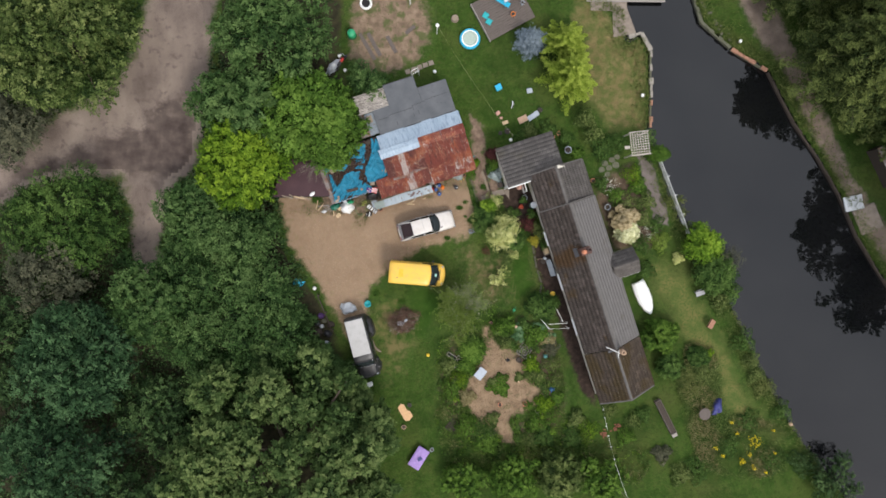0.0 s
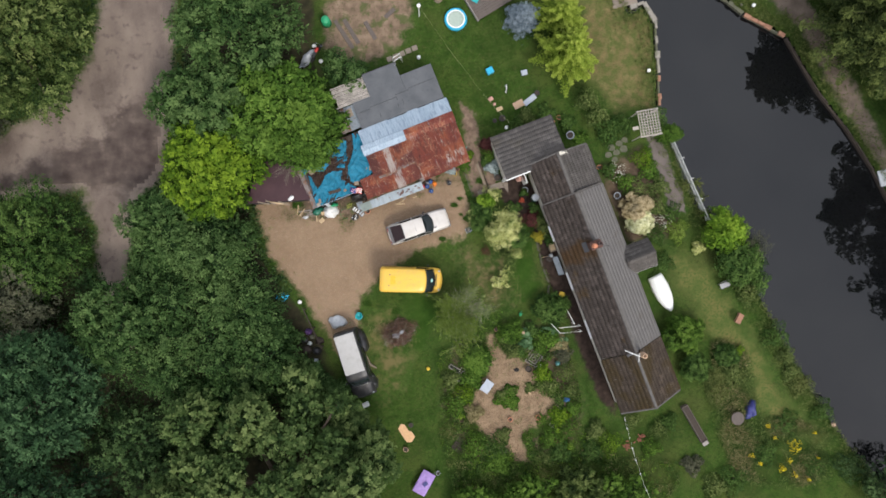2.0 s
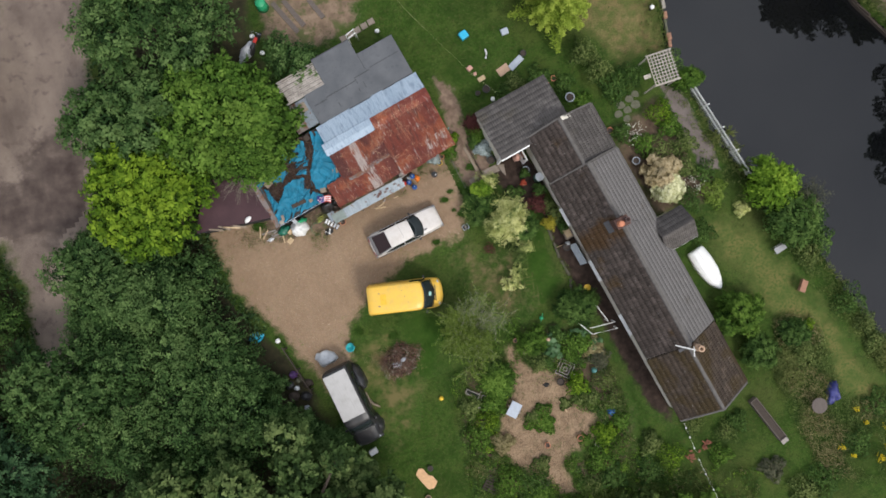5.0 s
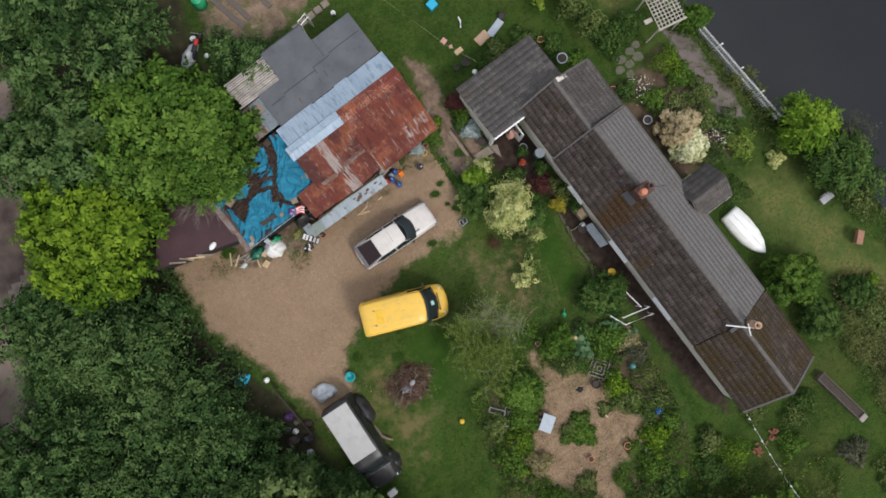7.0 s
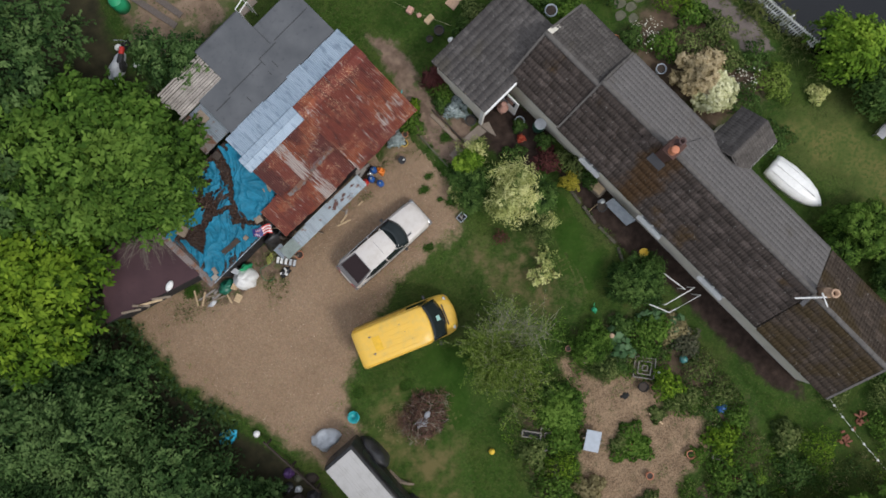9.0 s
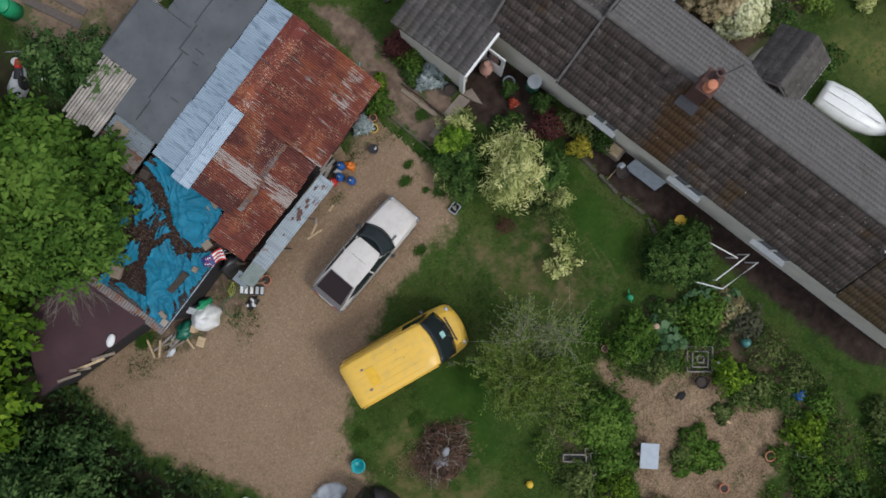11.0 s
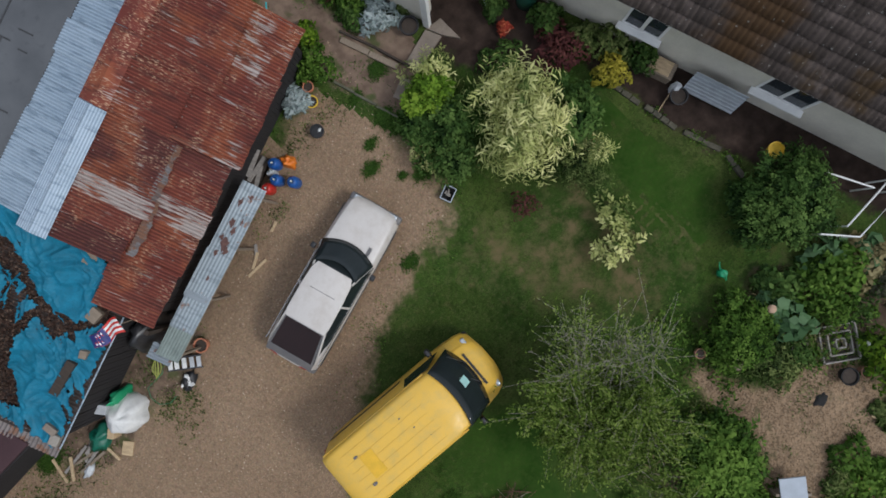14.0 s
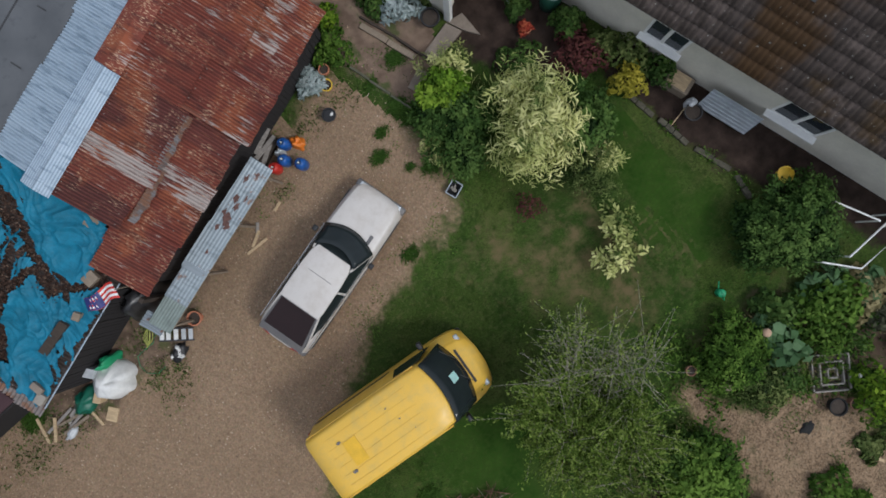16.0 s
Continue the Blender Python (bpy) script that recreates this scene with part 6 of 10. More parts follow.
def plant(name, x, y, r, h, mat, label, category="plant", seed=1, n=260, leaf=0.14, aspect=0.45, up=0.45, z=None, group="", dense=1.0):
    """A low plant: leaves over a mound, with a few stems under them."""
    rng = np.random.default_rng(seed * 7 + 3)
    n = int(n * dense * 1.3)
    a, q = rng.uniform(0, 2 * np.pi, n), np.sqrt(rng.uniform(0, 1, n))
    lump = 1 + 0.25 * np.sin(3 * a + seed) + 0.15 * np.sin(7 * a + 2 * seed)
    q2 = q * lump
    px, py = q2 * r * np.cos(a), q2 * r * np.sin(a)
    pz = h * (np.sqrt(np.clip(1 - (q * 0.95) ** 2, 0.02, 1)) * rng.uniform(0.55, 1.05, n))
    nr = np.stack([np.cos(a) * q, np.sin(a) * q, np.full(n, 0.6)], 1) * (1 - up) + np.array([0, 0, up]) + rng.normal(size=(n, 3)) * 0.35
    # tint rises with height over the mound
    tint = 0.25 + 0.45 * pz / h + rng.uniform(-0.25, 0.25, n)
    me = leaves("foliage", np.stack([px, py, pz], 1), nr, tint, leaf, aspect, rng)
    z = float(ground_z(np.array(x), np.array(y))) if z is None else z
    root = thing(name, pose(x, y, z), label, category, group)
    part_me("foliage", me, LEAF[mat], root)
    for k in range(3):
        b = rng.uniform(0, 6.28)
        part("stem", tube([(0.02 * k, 0, -0.05), (r * 0.3 * math.cos(b), r * 0.3 * math.sin(b), h * 0.7)], 0.012, 5), M["bark"], root)
    return root


def frond_tree(name, x, y, r, h, mat, label, seed=1, arms=70, leaf=0.16, aspect=0.3, category="conifer", droop=0.12, low=0.1, wide=0.3, taper=0.7, dens=1.0):
    """A conifer: feathered branches that reach out from the trunk, longest at the foot."""
    rng = np.random.default_rng(seed)
    P_, N_, T_ = [], [], []
    root = thing(name, pose(x, y, float(ground_z(np.array(x), np.array(y)))), label, category)
    part("trunk", tube([(0, 0, -0.1), (0, 0, h * 0.5), (0, 0, h * 0.97)], r * 0.06, 8, None, 0.01), M["bark"], root, smooth=True)
    for i in range(arms):
        t = (i + 0.5) / arms
        az = i * 2.399963 + rng.uniform(-0.25, 0.25)
        L = r * (1 - t) ** taper * rng.uniform(0.7, 1.15) + 0.12
        z = h * (low + (1 - low) * t)
        n = int((26 + 150 * L) * dens)
        u = rng.uniform(0.12, 1, n)
        side = rng.normal(size=n) * wide * L * (1.08 - u) * 0.8
        dx, dy = math.cos(az), math.sin(az)
        zz = z + L * u * (0.22 - droop * u * 2) + rng.normal(size=n) * 0.05
        P_.append(np.stack([dx * L * u - dy * side, dy * L * u + dx * side, zz], 1))
        N_.append(np.stack([dx * 0.2 + rng.normal(size=n) * 0.35, dy * 0.2 + rng.normal(size=n) * 0.35, np.full(n, 0.9)], 1))
        # tint lightens towards the branch tip and the treetop
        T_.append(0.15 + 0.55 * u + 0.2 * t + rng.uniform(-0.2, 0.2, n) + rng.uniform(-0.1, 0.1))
        if i % 6 == 0:
            part("branch", tube([(0, 0, z - 0.03), (dx * L * 0.5, dy * L * 0.5, z + L * 0.03), (dx * L * 0.9, dy * L * 0.9, z - 0.02)], 0.02, 5, None, 0.006), M["bark"], root)
    P_, N_, T_ = np.concatenate(P_), np.concatenate(N_), np.concatenate(T_)
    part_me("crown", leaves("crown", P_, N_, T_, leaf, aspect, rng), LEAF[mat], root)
    return root


def scatter(name, pts, mat, label, leaf=0.16, aspect=0.18, h=0.12, seed=3, per=5, spread=0.07, tint=(0.1, 0.9)):
    """Blades and small leaves over the ground, too many to count."""
    rng = np.random.default_rng(seed)
    k = np.repeat(np.arange(len(pts)), per)
    p = pts[k] + rng.normal(size=(len(k), 2)) * spread
    z = bumpy(p[:, 0], p[:, 1]) + rng.uniform(0.02, h, len(k))
    nr = np.array([0, 0, 0.8]) + rng.normal(size=(len(k), 3)) * 0.5
    ob = part_me(name, leaves(name, np.stack([p[:, 0], p[:, 1], z], 1), nr, rng.uniform(*tint, len(k)) * 0.6 + rng.uniform(0, 0.4, len(pts))[k], leaf, aspect, rng), LEAF[mat], None)
    return tagged(ob, label, "grass", kind="stuff")

WOOD = "trees of the wood beside the road"
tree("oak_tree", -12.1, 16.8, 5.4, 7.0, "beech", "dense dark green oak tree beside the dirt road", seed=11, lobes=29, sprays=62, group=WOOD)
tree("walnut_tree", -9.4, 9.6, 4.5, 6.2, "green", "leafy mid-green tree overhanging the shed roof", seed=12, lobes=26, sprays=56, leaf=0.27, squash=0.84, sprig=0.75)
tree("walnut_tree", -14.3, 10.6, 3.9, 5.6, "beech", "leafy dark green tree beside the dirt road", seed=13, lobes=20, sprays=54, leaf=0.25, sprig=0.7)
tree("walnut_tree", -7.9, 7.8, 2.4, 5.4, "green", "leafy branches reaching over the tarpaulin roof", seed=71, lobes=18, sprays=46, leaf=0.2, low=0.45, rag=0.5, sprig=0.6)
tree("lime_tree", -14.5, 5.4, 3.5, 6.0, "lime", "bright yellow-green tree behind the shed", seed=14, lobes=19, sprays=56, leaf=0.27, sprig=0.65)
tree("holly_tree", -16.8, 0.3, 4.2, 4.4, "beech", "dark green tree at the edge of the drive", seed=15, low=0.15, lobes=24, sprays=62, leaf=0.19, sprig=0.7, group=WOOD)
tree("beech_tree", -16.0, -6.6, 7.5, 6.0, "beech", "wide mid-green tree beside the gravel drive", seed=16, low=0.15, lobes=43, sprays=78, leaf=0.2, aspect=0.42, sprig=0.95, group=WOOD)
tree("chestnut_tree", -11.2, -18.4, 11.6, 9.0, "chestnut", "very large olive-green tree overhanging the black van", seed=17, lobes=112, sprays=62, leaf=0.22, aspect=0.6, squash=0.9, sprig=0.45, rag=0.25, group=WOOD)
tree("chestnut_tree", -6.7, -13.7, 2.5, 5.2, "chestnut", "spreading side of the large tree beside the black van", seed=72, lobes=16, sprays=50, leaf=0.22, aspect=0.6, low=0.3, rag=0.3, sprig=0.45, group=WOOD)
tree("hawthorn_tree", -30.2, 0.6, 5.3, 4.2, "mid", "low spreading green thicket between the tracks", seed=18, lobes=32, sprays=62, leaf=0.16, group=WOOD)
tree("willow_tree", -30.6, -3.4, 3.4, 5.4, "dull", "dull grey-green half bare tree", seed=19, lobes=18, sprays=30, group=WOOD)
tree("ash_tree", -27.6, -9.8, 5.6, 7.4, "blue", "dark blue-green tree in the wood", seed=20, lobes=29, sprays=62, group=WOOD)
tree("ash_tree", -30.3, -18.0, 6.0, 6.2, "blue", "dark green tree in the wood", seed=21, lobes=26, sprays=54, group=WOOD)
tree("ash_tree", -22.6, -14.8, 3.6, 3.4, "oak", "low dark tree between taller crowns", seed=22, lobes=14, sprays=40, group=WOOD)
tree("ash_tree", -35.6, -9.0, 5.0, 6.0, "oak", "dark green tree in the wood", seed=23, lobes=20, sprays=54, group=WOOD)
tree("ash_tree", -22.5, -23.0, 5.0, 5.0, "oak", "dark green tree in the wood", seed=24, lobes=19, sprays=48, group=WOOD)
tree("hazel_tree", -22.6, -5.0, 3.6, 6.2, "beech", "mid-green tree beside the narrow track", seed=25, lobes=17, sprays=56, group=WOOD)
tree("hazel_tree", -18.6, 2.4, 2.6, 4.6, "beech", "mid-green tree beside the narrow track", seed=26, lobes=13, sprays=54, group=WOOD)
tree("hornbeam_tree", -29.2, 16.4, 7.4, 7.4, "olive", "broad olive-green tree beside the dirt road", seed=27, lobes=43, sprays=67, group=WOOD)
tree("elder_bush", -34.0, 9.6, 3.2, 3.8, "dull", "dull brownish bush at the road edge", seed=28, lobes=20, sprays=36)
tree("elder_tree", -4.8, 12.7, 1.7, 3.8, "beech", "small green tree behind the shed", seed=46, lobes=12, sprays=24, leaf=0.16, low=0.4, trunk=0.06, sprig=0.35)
for i, (x, y, r, h) in enumerate(((35.1, 14.1, 5.2, 12.0), (37.6, 18.6, 5.2, 11.0), (40.2, 11.0, 4.2, 10.0), (31.6, 22.5, 4.5, 10.0))):
    frond_tree("yew_tree", x, y, r, h, "yew", "large feathery dark conifer beside the towpath", 60 + i, 170, 0.3, 0.3, "conifer", 0.16, 0.12, 0.3, 0.4, 0.42)
tree("alder_tree", 43.4, 1.2, 5.6, 15.0, "mid", "tall broad tree beside the towpath", seed=66, lobes=40, sprays=16, leaf=0.4)
tree("alder_tree", 47.2, -5.4, 5.6, 15.0, "mid", "tall broad tree beside the towpath", seed=67, lobes=40, sprays=16, leaf=0.4)
frond_tree("golden_conifer", 12.2, 13.6, 2.7, 4.8, "gold", "bright golden conifer with spiky feathered branches on the lawn", 32, 64, 0.2, 0.3, "conifer", 0.1, 0.1, 0.26)
frond_tree("golden_conifer", 11.9, 16.5, 2.2, 3.6, "gold", "low golden conifer beside the blue spruce", 33, 54, 0.2, 0.3, "conifer", 0.1, 0.1, 0.26)
frond_tree("blue_spruce", 8.9, 16.7, 1.55, 2.6, "spruce", "small silvery blue spruce on the lawn", 34, 70, 0.13, 0.3, "conifer", 0.05, 0.08, 0.5)
tree("bank_tree", 23.9, -0.7, 1.5, 2.6, "limeleaf", "bright green bush on the canal bank", seed=35, lobes=16, sprays=30, leaf=0.2)
tree("bank_bush", 25.0, -2.9, 1.7, 1.9, "mid", "dark green bush on the canal bank", seed=36, lobes=16, sprays=44)
tree("bank_bush", 26.0, -2.0, 1.1, 1.6, "dull", "grey-green willow scrub leaning over the water", seed=47, lobes=9, sprays=26, leaf=0.14, aspect=0.2)


def twiggy(x, y):
    """Half bare fruit tree: spreading limbs with spiky upright shoots, one side bare and grey."""
    rng = np.random.default_rng(37)
    root = thing("apple_tree", pose(x, y, 0), "sparse twiggy fruit tree with thin grey branches", "tree")
    part("trunk", tube([(0, 0, -0.1), (0.05, 0, 0.6), (0, 0.05, 1.2)], 0.12, 8, None, 0.09), M["bark"], root, smooth=True)
    c, al = [], []
    tw = bmesh.new()
    for i in range(26):
        az, el = i * 2.4 + rng.uniform(-0.3, 0.3), rng.uniform(0.1, 0.95)
        L = rng.uniform(1.9, 3.4) * (1 if el < 0.6 else 0.8) * (0.66 if math.sin(az) - math.cos(az) > 0.75 else 1)
        d = Vector((math.cos(az) * math.cos(el), math.sin(az) * math.cos(el), math.sin(el)))
        bare = d.y * 0.75 + d.x * 0.6 > 0.28
        L *= 0.84 if bare else 1.0
        foot = Vector((0, 0, 1.1))
        bow = Vector((rng.normal() * 0.3, rng.normal() * 0.3, 0.16))
        tip = foot + d * L
        part("limb", tube([(0, 0, 1.05), foot + d * L * 0.3 + bow * 0.7, foot + d * L * 0.65 + bow, tip], 0.024, 6, None, 0.006), M["twig"], root)
        for k in range(76 if bare else 40):
            t = rng.uniform(0.06, 1.02)
            p = foot + d * L * t + bow * math.sin(math.pi * min(1, t)) + Vector(rng.normal(size=3)) * 0.06
            e = Vector((d.x * 0.35 + rng.normal() * 0.75, d.y * 0.35 + rng.normal() * 0.75, rng.uniform(-0.05, 0.4)))
            q = p + e * rng.uniform(0.3, 0.8)
            m_ = (p + q) / 2 + Vector((rng.normal() * 0.05, rng.normal() * 0.05, 0.05))
            tw = tube([p, m_, q], 0.0075 if bare else 0.006, 4, tw, 0.003)
            n = rng.integers(2, 18) if bare else rng.integers(60, 105)
            for f in np.linspace(0.08, 1.08, n):
                c.append(tuple(p + (q - p) * f + Vector(rng.normal(size=3)) * 0.055))
                al.append(tuple((q - p).normalized() + Vector(rng.normal(size=3)) * 0.6))
    tagged(part("brushwood", tw, M["twig"], root), "thin bare grey twigs", kind="stuff")
    c = np.array(c)
    me = leaves("crown", c, np.array([0, 0, 0.7]) + rng.normal(size=(len(c), 3)) * 0.5, rng.uniform(0.05, 1, len(c)), 0.085, 0.42, rng, np.array(al))
    part_me("crown", me, LEAF["apple"], root)


M["twig"] = bark_mat("grey_twig", (0.36, 0.33, 0.265))
M["cutting"] = bark_mat("reddish_cutting", (0.23, 0.125, 0.09))
M["cutting_dark"] = bark_mat("dark_cutting", (0.1, 0.06, 0.045))
M["grey_cloth"] = plain("grey_plastic", (0.22, 0.23, 0.25), 0.6)
twiggy(2.9, -5.8)
M["dead_wood"] = bark_mat("dead_wood", (0.19, 0.165, 0.135))
br = thing("dead_branch", pose(-8.75, 6.15, 0), "bare grey branches reaching over the brown shed roof", "branch")
rng = np.random.default_rng(77)
for i in range(34):
    az = math.radians(rng.uniform(198, 285) if i < 28 else rng.uniform(-60, 150))
    p0, L = Vector((rng.normal() * 0.12, rng.normal() * 0.12, 2.75 + 0.1 * (i % 4))), rng.uniform(0.8, 2.0) * (1.0 if i < 28 else 0.6)
    e = p0 + Vector((math.cos(az) * L, math.sin(az) * L, rng.uniform(-0.1, 0.35)))
    mid_ = (p0 + e) / 2 + Vector((rng.normal() * 0.08, rng.normal() * 0.08, 0.14))
    tw = part("twig", tube([p0, mid_, e], 0.018, 5, None, 0.004), M["dead_wood"], br)
    b_ = None
    for k in range(3):
        a2 = az + rng.uniform(-0.7, 0.7)
        q0 = mid_ + (e - mid_) * rng.uniform(0, 0.7)
        b_ = tube([q0, q0 + Vector((math.cos(a2) * 0.45, math.sin(a2) * 0.45, rng.uniform(-0.05, 0.15)))], 0.009, 4, b_, 0.003)
    part("side_shoot", b_, M["dead_wood"], tw)
part("limb", tube([(0.5, 0.9, -0.1), (0.3, 0.5, 1.5), (0, 0, 2.85)], 0.07, 7, None, 0.04), M["dead_wood"], br)

# shrubs round the lawn and the house
shrub("laurel_bush", 5.05, 1.75, 1.1, 1.5, "mid", "glossy dark green bush at the corner of the drive", seed=38, lobes=16, sprays=40, leaf=0.11)
shrub("euphorbia", 5.5, 2.7, 0.62, 1.75, "limeleaf", "bright lime-green plant beside the laurel", "plant", seed=3, lobes=9, sprays=26, leaf=0.1, aspect=0.6, rag=0.2, sprig=0.15)
shrub("variegated_bush", 6.6, 0.25, 1.62, 2.5, "cream", "cream variegated bush at the corner of the lawn", seed=39, leaf=0.24, aspect=0.17, sprays=26, lobes=19, rag=1.1, up=0.3, sprig=0.6, squash=0.72, turn=52)
shrub("olive_bush", 7.0, -1.15, 0.75, 1.3, "olive", "olive-green shrub against the variegated bush", seed=89, lobes=9, sprays=24, leaf=0.1, aspect=0.3, rag=0.6, sprig=0.4)
shrub("variegated_shrub", 7.55, -1.5, 0.3, 1.2, "cream", "stray cream shoots beside the variegated bush", seed=90, leaf=0.2, aspect=0.18, sprays=7, lobes=4, rag=0.7, sprig=0.3)
shrub("variegated_shrub", 4.5, 1.5, 0.42, 1.0, "cream", "small cream variegated shoots at the edge of the gravel", seed=54, leaf=0.18, aspect=0.2, sprays=12, lobes=6, rag=0.7, sprig=0.25)
shrub("laurel_bush", 5.9, 3.1, 0.6, 1.3, "cream", "pale straggling shoots beside the slabs", seed=55, leaf=0.17, aspect=0.2, sprays=9, lobes=6, rag=0.6, sprig=0.3)
shrub("laurel_bush", 7.5, -0.2, 1.0, 1.5, "mid", "dark green shrub behind the variegated bush", seed=48, sprays=30)
plant("heather", 5.25, -1.2, 0.4, 0.5, "red", "purplish heather at the edge of the lawn", seed=4, n=240, leaf=0.08)
shrub("variegated_shrub", 6.4, -3.6, 0.72, 1.1, "cream", "small cream variegated shrub on the lawn", seed=40, lobes=6, sprays=9, per=10, leaf=0.15, aspect=0.4, rag=0.9, squash=0.95, turn=40)
tree("hazel_bush", -9.0, -12.0, 2.3, 2.6, "beech", "leafy bush at the edge of the wood beside the black van", "shrub", seed=56, low=0.1, lobes=20, sprays=40, leaf=0.17)
shrub("round_bush", 10.1, -6.02, 1.35, 1.6, "mid", "rounded clipped green bush on the lawn", seed=41, rag=0.1, lobes=20, sprays=50, leaf=0.1)
for x, y, r, h, sd in ((-9.7, -9.6, 1.5, 2.2, 81), (-8.3, -11.2, 1.3, 1.9, 82), (-6.9, -11.9, 1.0, 1.4, 83), (-10.6, -7.4, 1.1, 1.8, 84)):
    shrub("bramble_bush", x, y, r, h, "beech", "leafy green bramble bush beside the black van", seed=sd, lobes=14, sprays=30, leaf=0.15, rag=0.5)
shrub("hydrangea", 17.2, 1.5, 1.28, 2.1, "tan", "shrub covered in faded tan flower heads", seed=42, lobes=22, sprays=40, leaf=0.1, aspect=0.8, rag=0.05, sprig=0.15)
shrub("hydrangea", 17.4, 0.62, 1.15, 1.7, "creamfl", "shrub covered in creamy white flowers", seed=49, lobes=20, sprays=34, leaf=0.12, aspect=0.8, rag=0.08, sprig=0.18)
shrub("dogwood_bush", 23.9, -10.4, 0.95, 1.0, "mid", "dark green bush in the unmown grass", seed=85, lobes=14, sprays=32, leaf=0.15)
shrub("laurel_bush", 20.4, -8.6, 1.7, 1.9, "green", "green shrub beside the upturned boat", seed=43, lobes=16, sprays=40, leaf=0.2, aspect=0.3)
shrub("laurel_bush", 21.2, -11.4, 1.2, 1.5, "mid", "green shrub at the corner of the cottage", seed=50, sprays=34, leaf=0.18, aspect=0.3)
shrub("hedge_bush", 7.6, -20.6, 2.3, 3.0, "green", "tall green shrub at the foot of the garden", seed=44, lobes=26, sprays=27, leaf=0.16)
shrub("hedge_bush", 11.6, -20.8, 2.4, 3.0, "olive", "tall olive shrub at the foot of the garden", seed=51, lobes=24, sprays=27, leaf=0.16)
shrub("hedge_bush", 3.4, -21.0, 2.0, 2.6, "green", "fresh green shrub at the foot of the garden", seed=52, lobes=20, sprays=27, leaf=0.16)
shrub("hedge_bush", 15.2, -20.9, 2.2, 3.0, "green", "green shrub at the foot of the garden", seed=45, lobes=20, sprays=27, leaf=0.16)
shrub("bank_bush", 36.0, -21.4, 2.3, 2.4, "oak", "dark bush at the water's edge", seed=53, lobes=18)

shrub("climber", 20.10, 7.26, 0.8, 1.9, "green", "bright green climber beside the trellis arbour", "plant", seed=70, lobes=10, sprays=26, leaf=0.14)
frond_tree("sedge", 22.23, 3.25, 0.75, 0.7, "grass", "arching sedge overhanging the water by the fence", 780, 16, 0.12, 0.12, "plant", 0.2, 0.1, 0.06)
frond_tree("sedge", 21.30, 3.19, 0.75, 0.7, "grass", "arching sedge overhanging the water by the fence", 730, 16, 0.12, 0.12, "plant", 0.2, 0.1, 0.06)
frond_tree("sedge", 22.45, 2.15, 0.75, 0.7, "grass", "arching sedge overhanging the water by the fence", 815, 16, 0.12, 0.12, "plant", 0.2, 0.1, 0.06)
frond_tree("sedge", 22.70, 0.84, 0.75, 0.7, "grass", "arching sedge overhanging the water by the fence", 860, 16, 0.12, 0.12, "plant", 0.2, 0.1, 0.06)
BED = "plants of the kitchen garden"
shrub("currant_bush", 6.85, -7.75, 0.98, 1.15, "green", "dense rounded green bush at the end of the sandy path", seed=86, lobes=18, sprays=40, leaf=0.085, rag=0.2, sprig=0.2)
shrub("currant_bush", 6.95, -9.0, 0.6, 0.8, "olive", "brownish olive bush beside the sandy path", seed=87, lobes=10, sprays=26, leaf=0.08, rag=0.4)
shrub("bramble_bush", 3.95, -9.6, 1.0, 0.95, "green", "leafy bramble thicket beside the sandy path", seed=88, lobes=16, sprays=34, leaf=0.13, rag=0.9, up=0.7, sprig=0.5)
GARDEN = [(7.6, -9.3, 0.45, 0.6, "mid"), (9.15, -8.5, 0.8, 0.8, "green"), (9.9, -8.5, 0.8, 0.9, "green"), (7.0, -9.35, 0.55, 0.6, "olive"), (9.2, -11.1, 0.75, 1.0, "lime"), (6.4, -13.0, 0.95, 0.28, "green"), (5.95, -12.7, 0.5, 0.32, "olive"), (6.85, -13.3, 0.45, 0.35, "green"), (4.25, -9.3, 0.7, 0.9, "green"), (3.9, -8.8, 0.7, 0.9, "mid"), (4.0, -10.2, 0.9, 1.0, "green"), (3.6, -11.2, 0.8, 0.8, "green"), (3.0, -12.3, 0.9, 0.9, "lime"), (2.2, -13.2, 0.9, 0.8, "green"), (3.6, -14.0, 0.7, 0.6, "dry"), (4.9, -16.9, 1.1, 0.9, "mid"), (3.5, -16.6, 1.0, 0.9, "green"), (5.3, -18.0, 1.0, 0.9, "green"), (11.0, -11.1, 0.8, 0.6, "olive"), (11.0, -9.8, 0.7, 0.6, "dull"), (10.4, -14.7, 0.8, 0.7, "lime"), (11.0, -15.6, 0.9, 0.8, "green"), (9.7, -16.3, 0.9, 0.8, "green"), (10.3, -17.5, 0.9, 0.8, "mid"), (11.4, -12.6, 0.7, 0.6, "olive"), (11.6, -14.1, 0.6, 0.5, "green"), (9.9, -12.3, 0.6, 0.4, "olive"), (9.0, -14.9, 0.5, 0.4, "green"), (8.2, -12.3, 0.4, 0.25, "olive"), (10.7, -8.9, 0.7, 0.5, "dry"), (9.1, -17.7, 0.8, 0.7, "olive"), (5.9, -15.9, 0.6, 0.4, "olive"), (2.0, -11.2, 0.7, 0.6, "olive"), (14.3, -17.0, 1.0, 0.9, "lime"), (12.8, -17.6, 0.9, 0.7, "mid"), (13.3, -16.0, 0.8, 0.6, "olive"), (18.3, -16.2, 0.8, 0.5, "olive"), (19.2, -15.6, 0.7, 0.5, "mid"), (20.9, -19.2, 0.8, 0.5, "dull"), (16.2, -15.3, 0.7, 0.5, "olive"), (17.6, -17.6, 0.8, 0.5, "green"), (8.5, -7.7, 0.6, 0.7, "mid"), (9.1, -9.2, 0.5, 0.7, "green")]
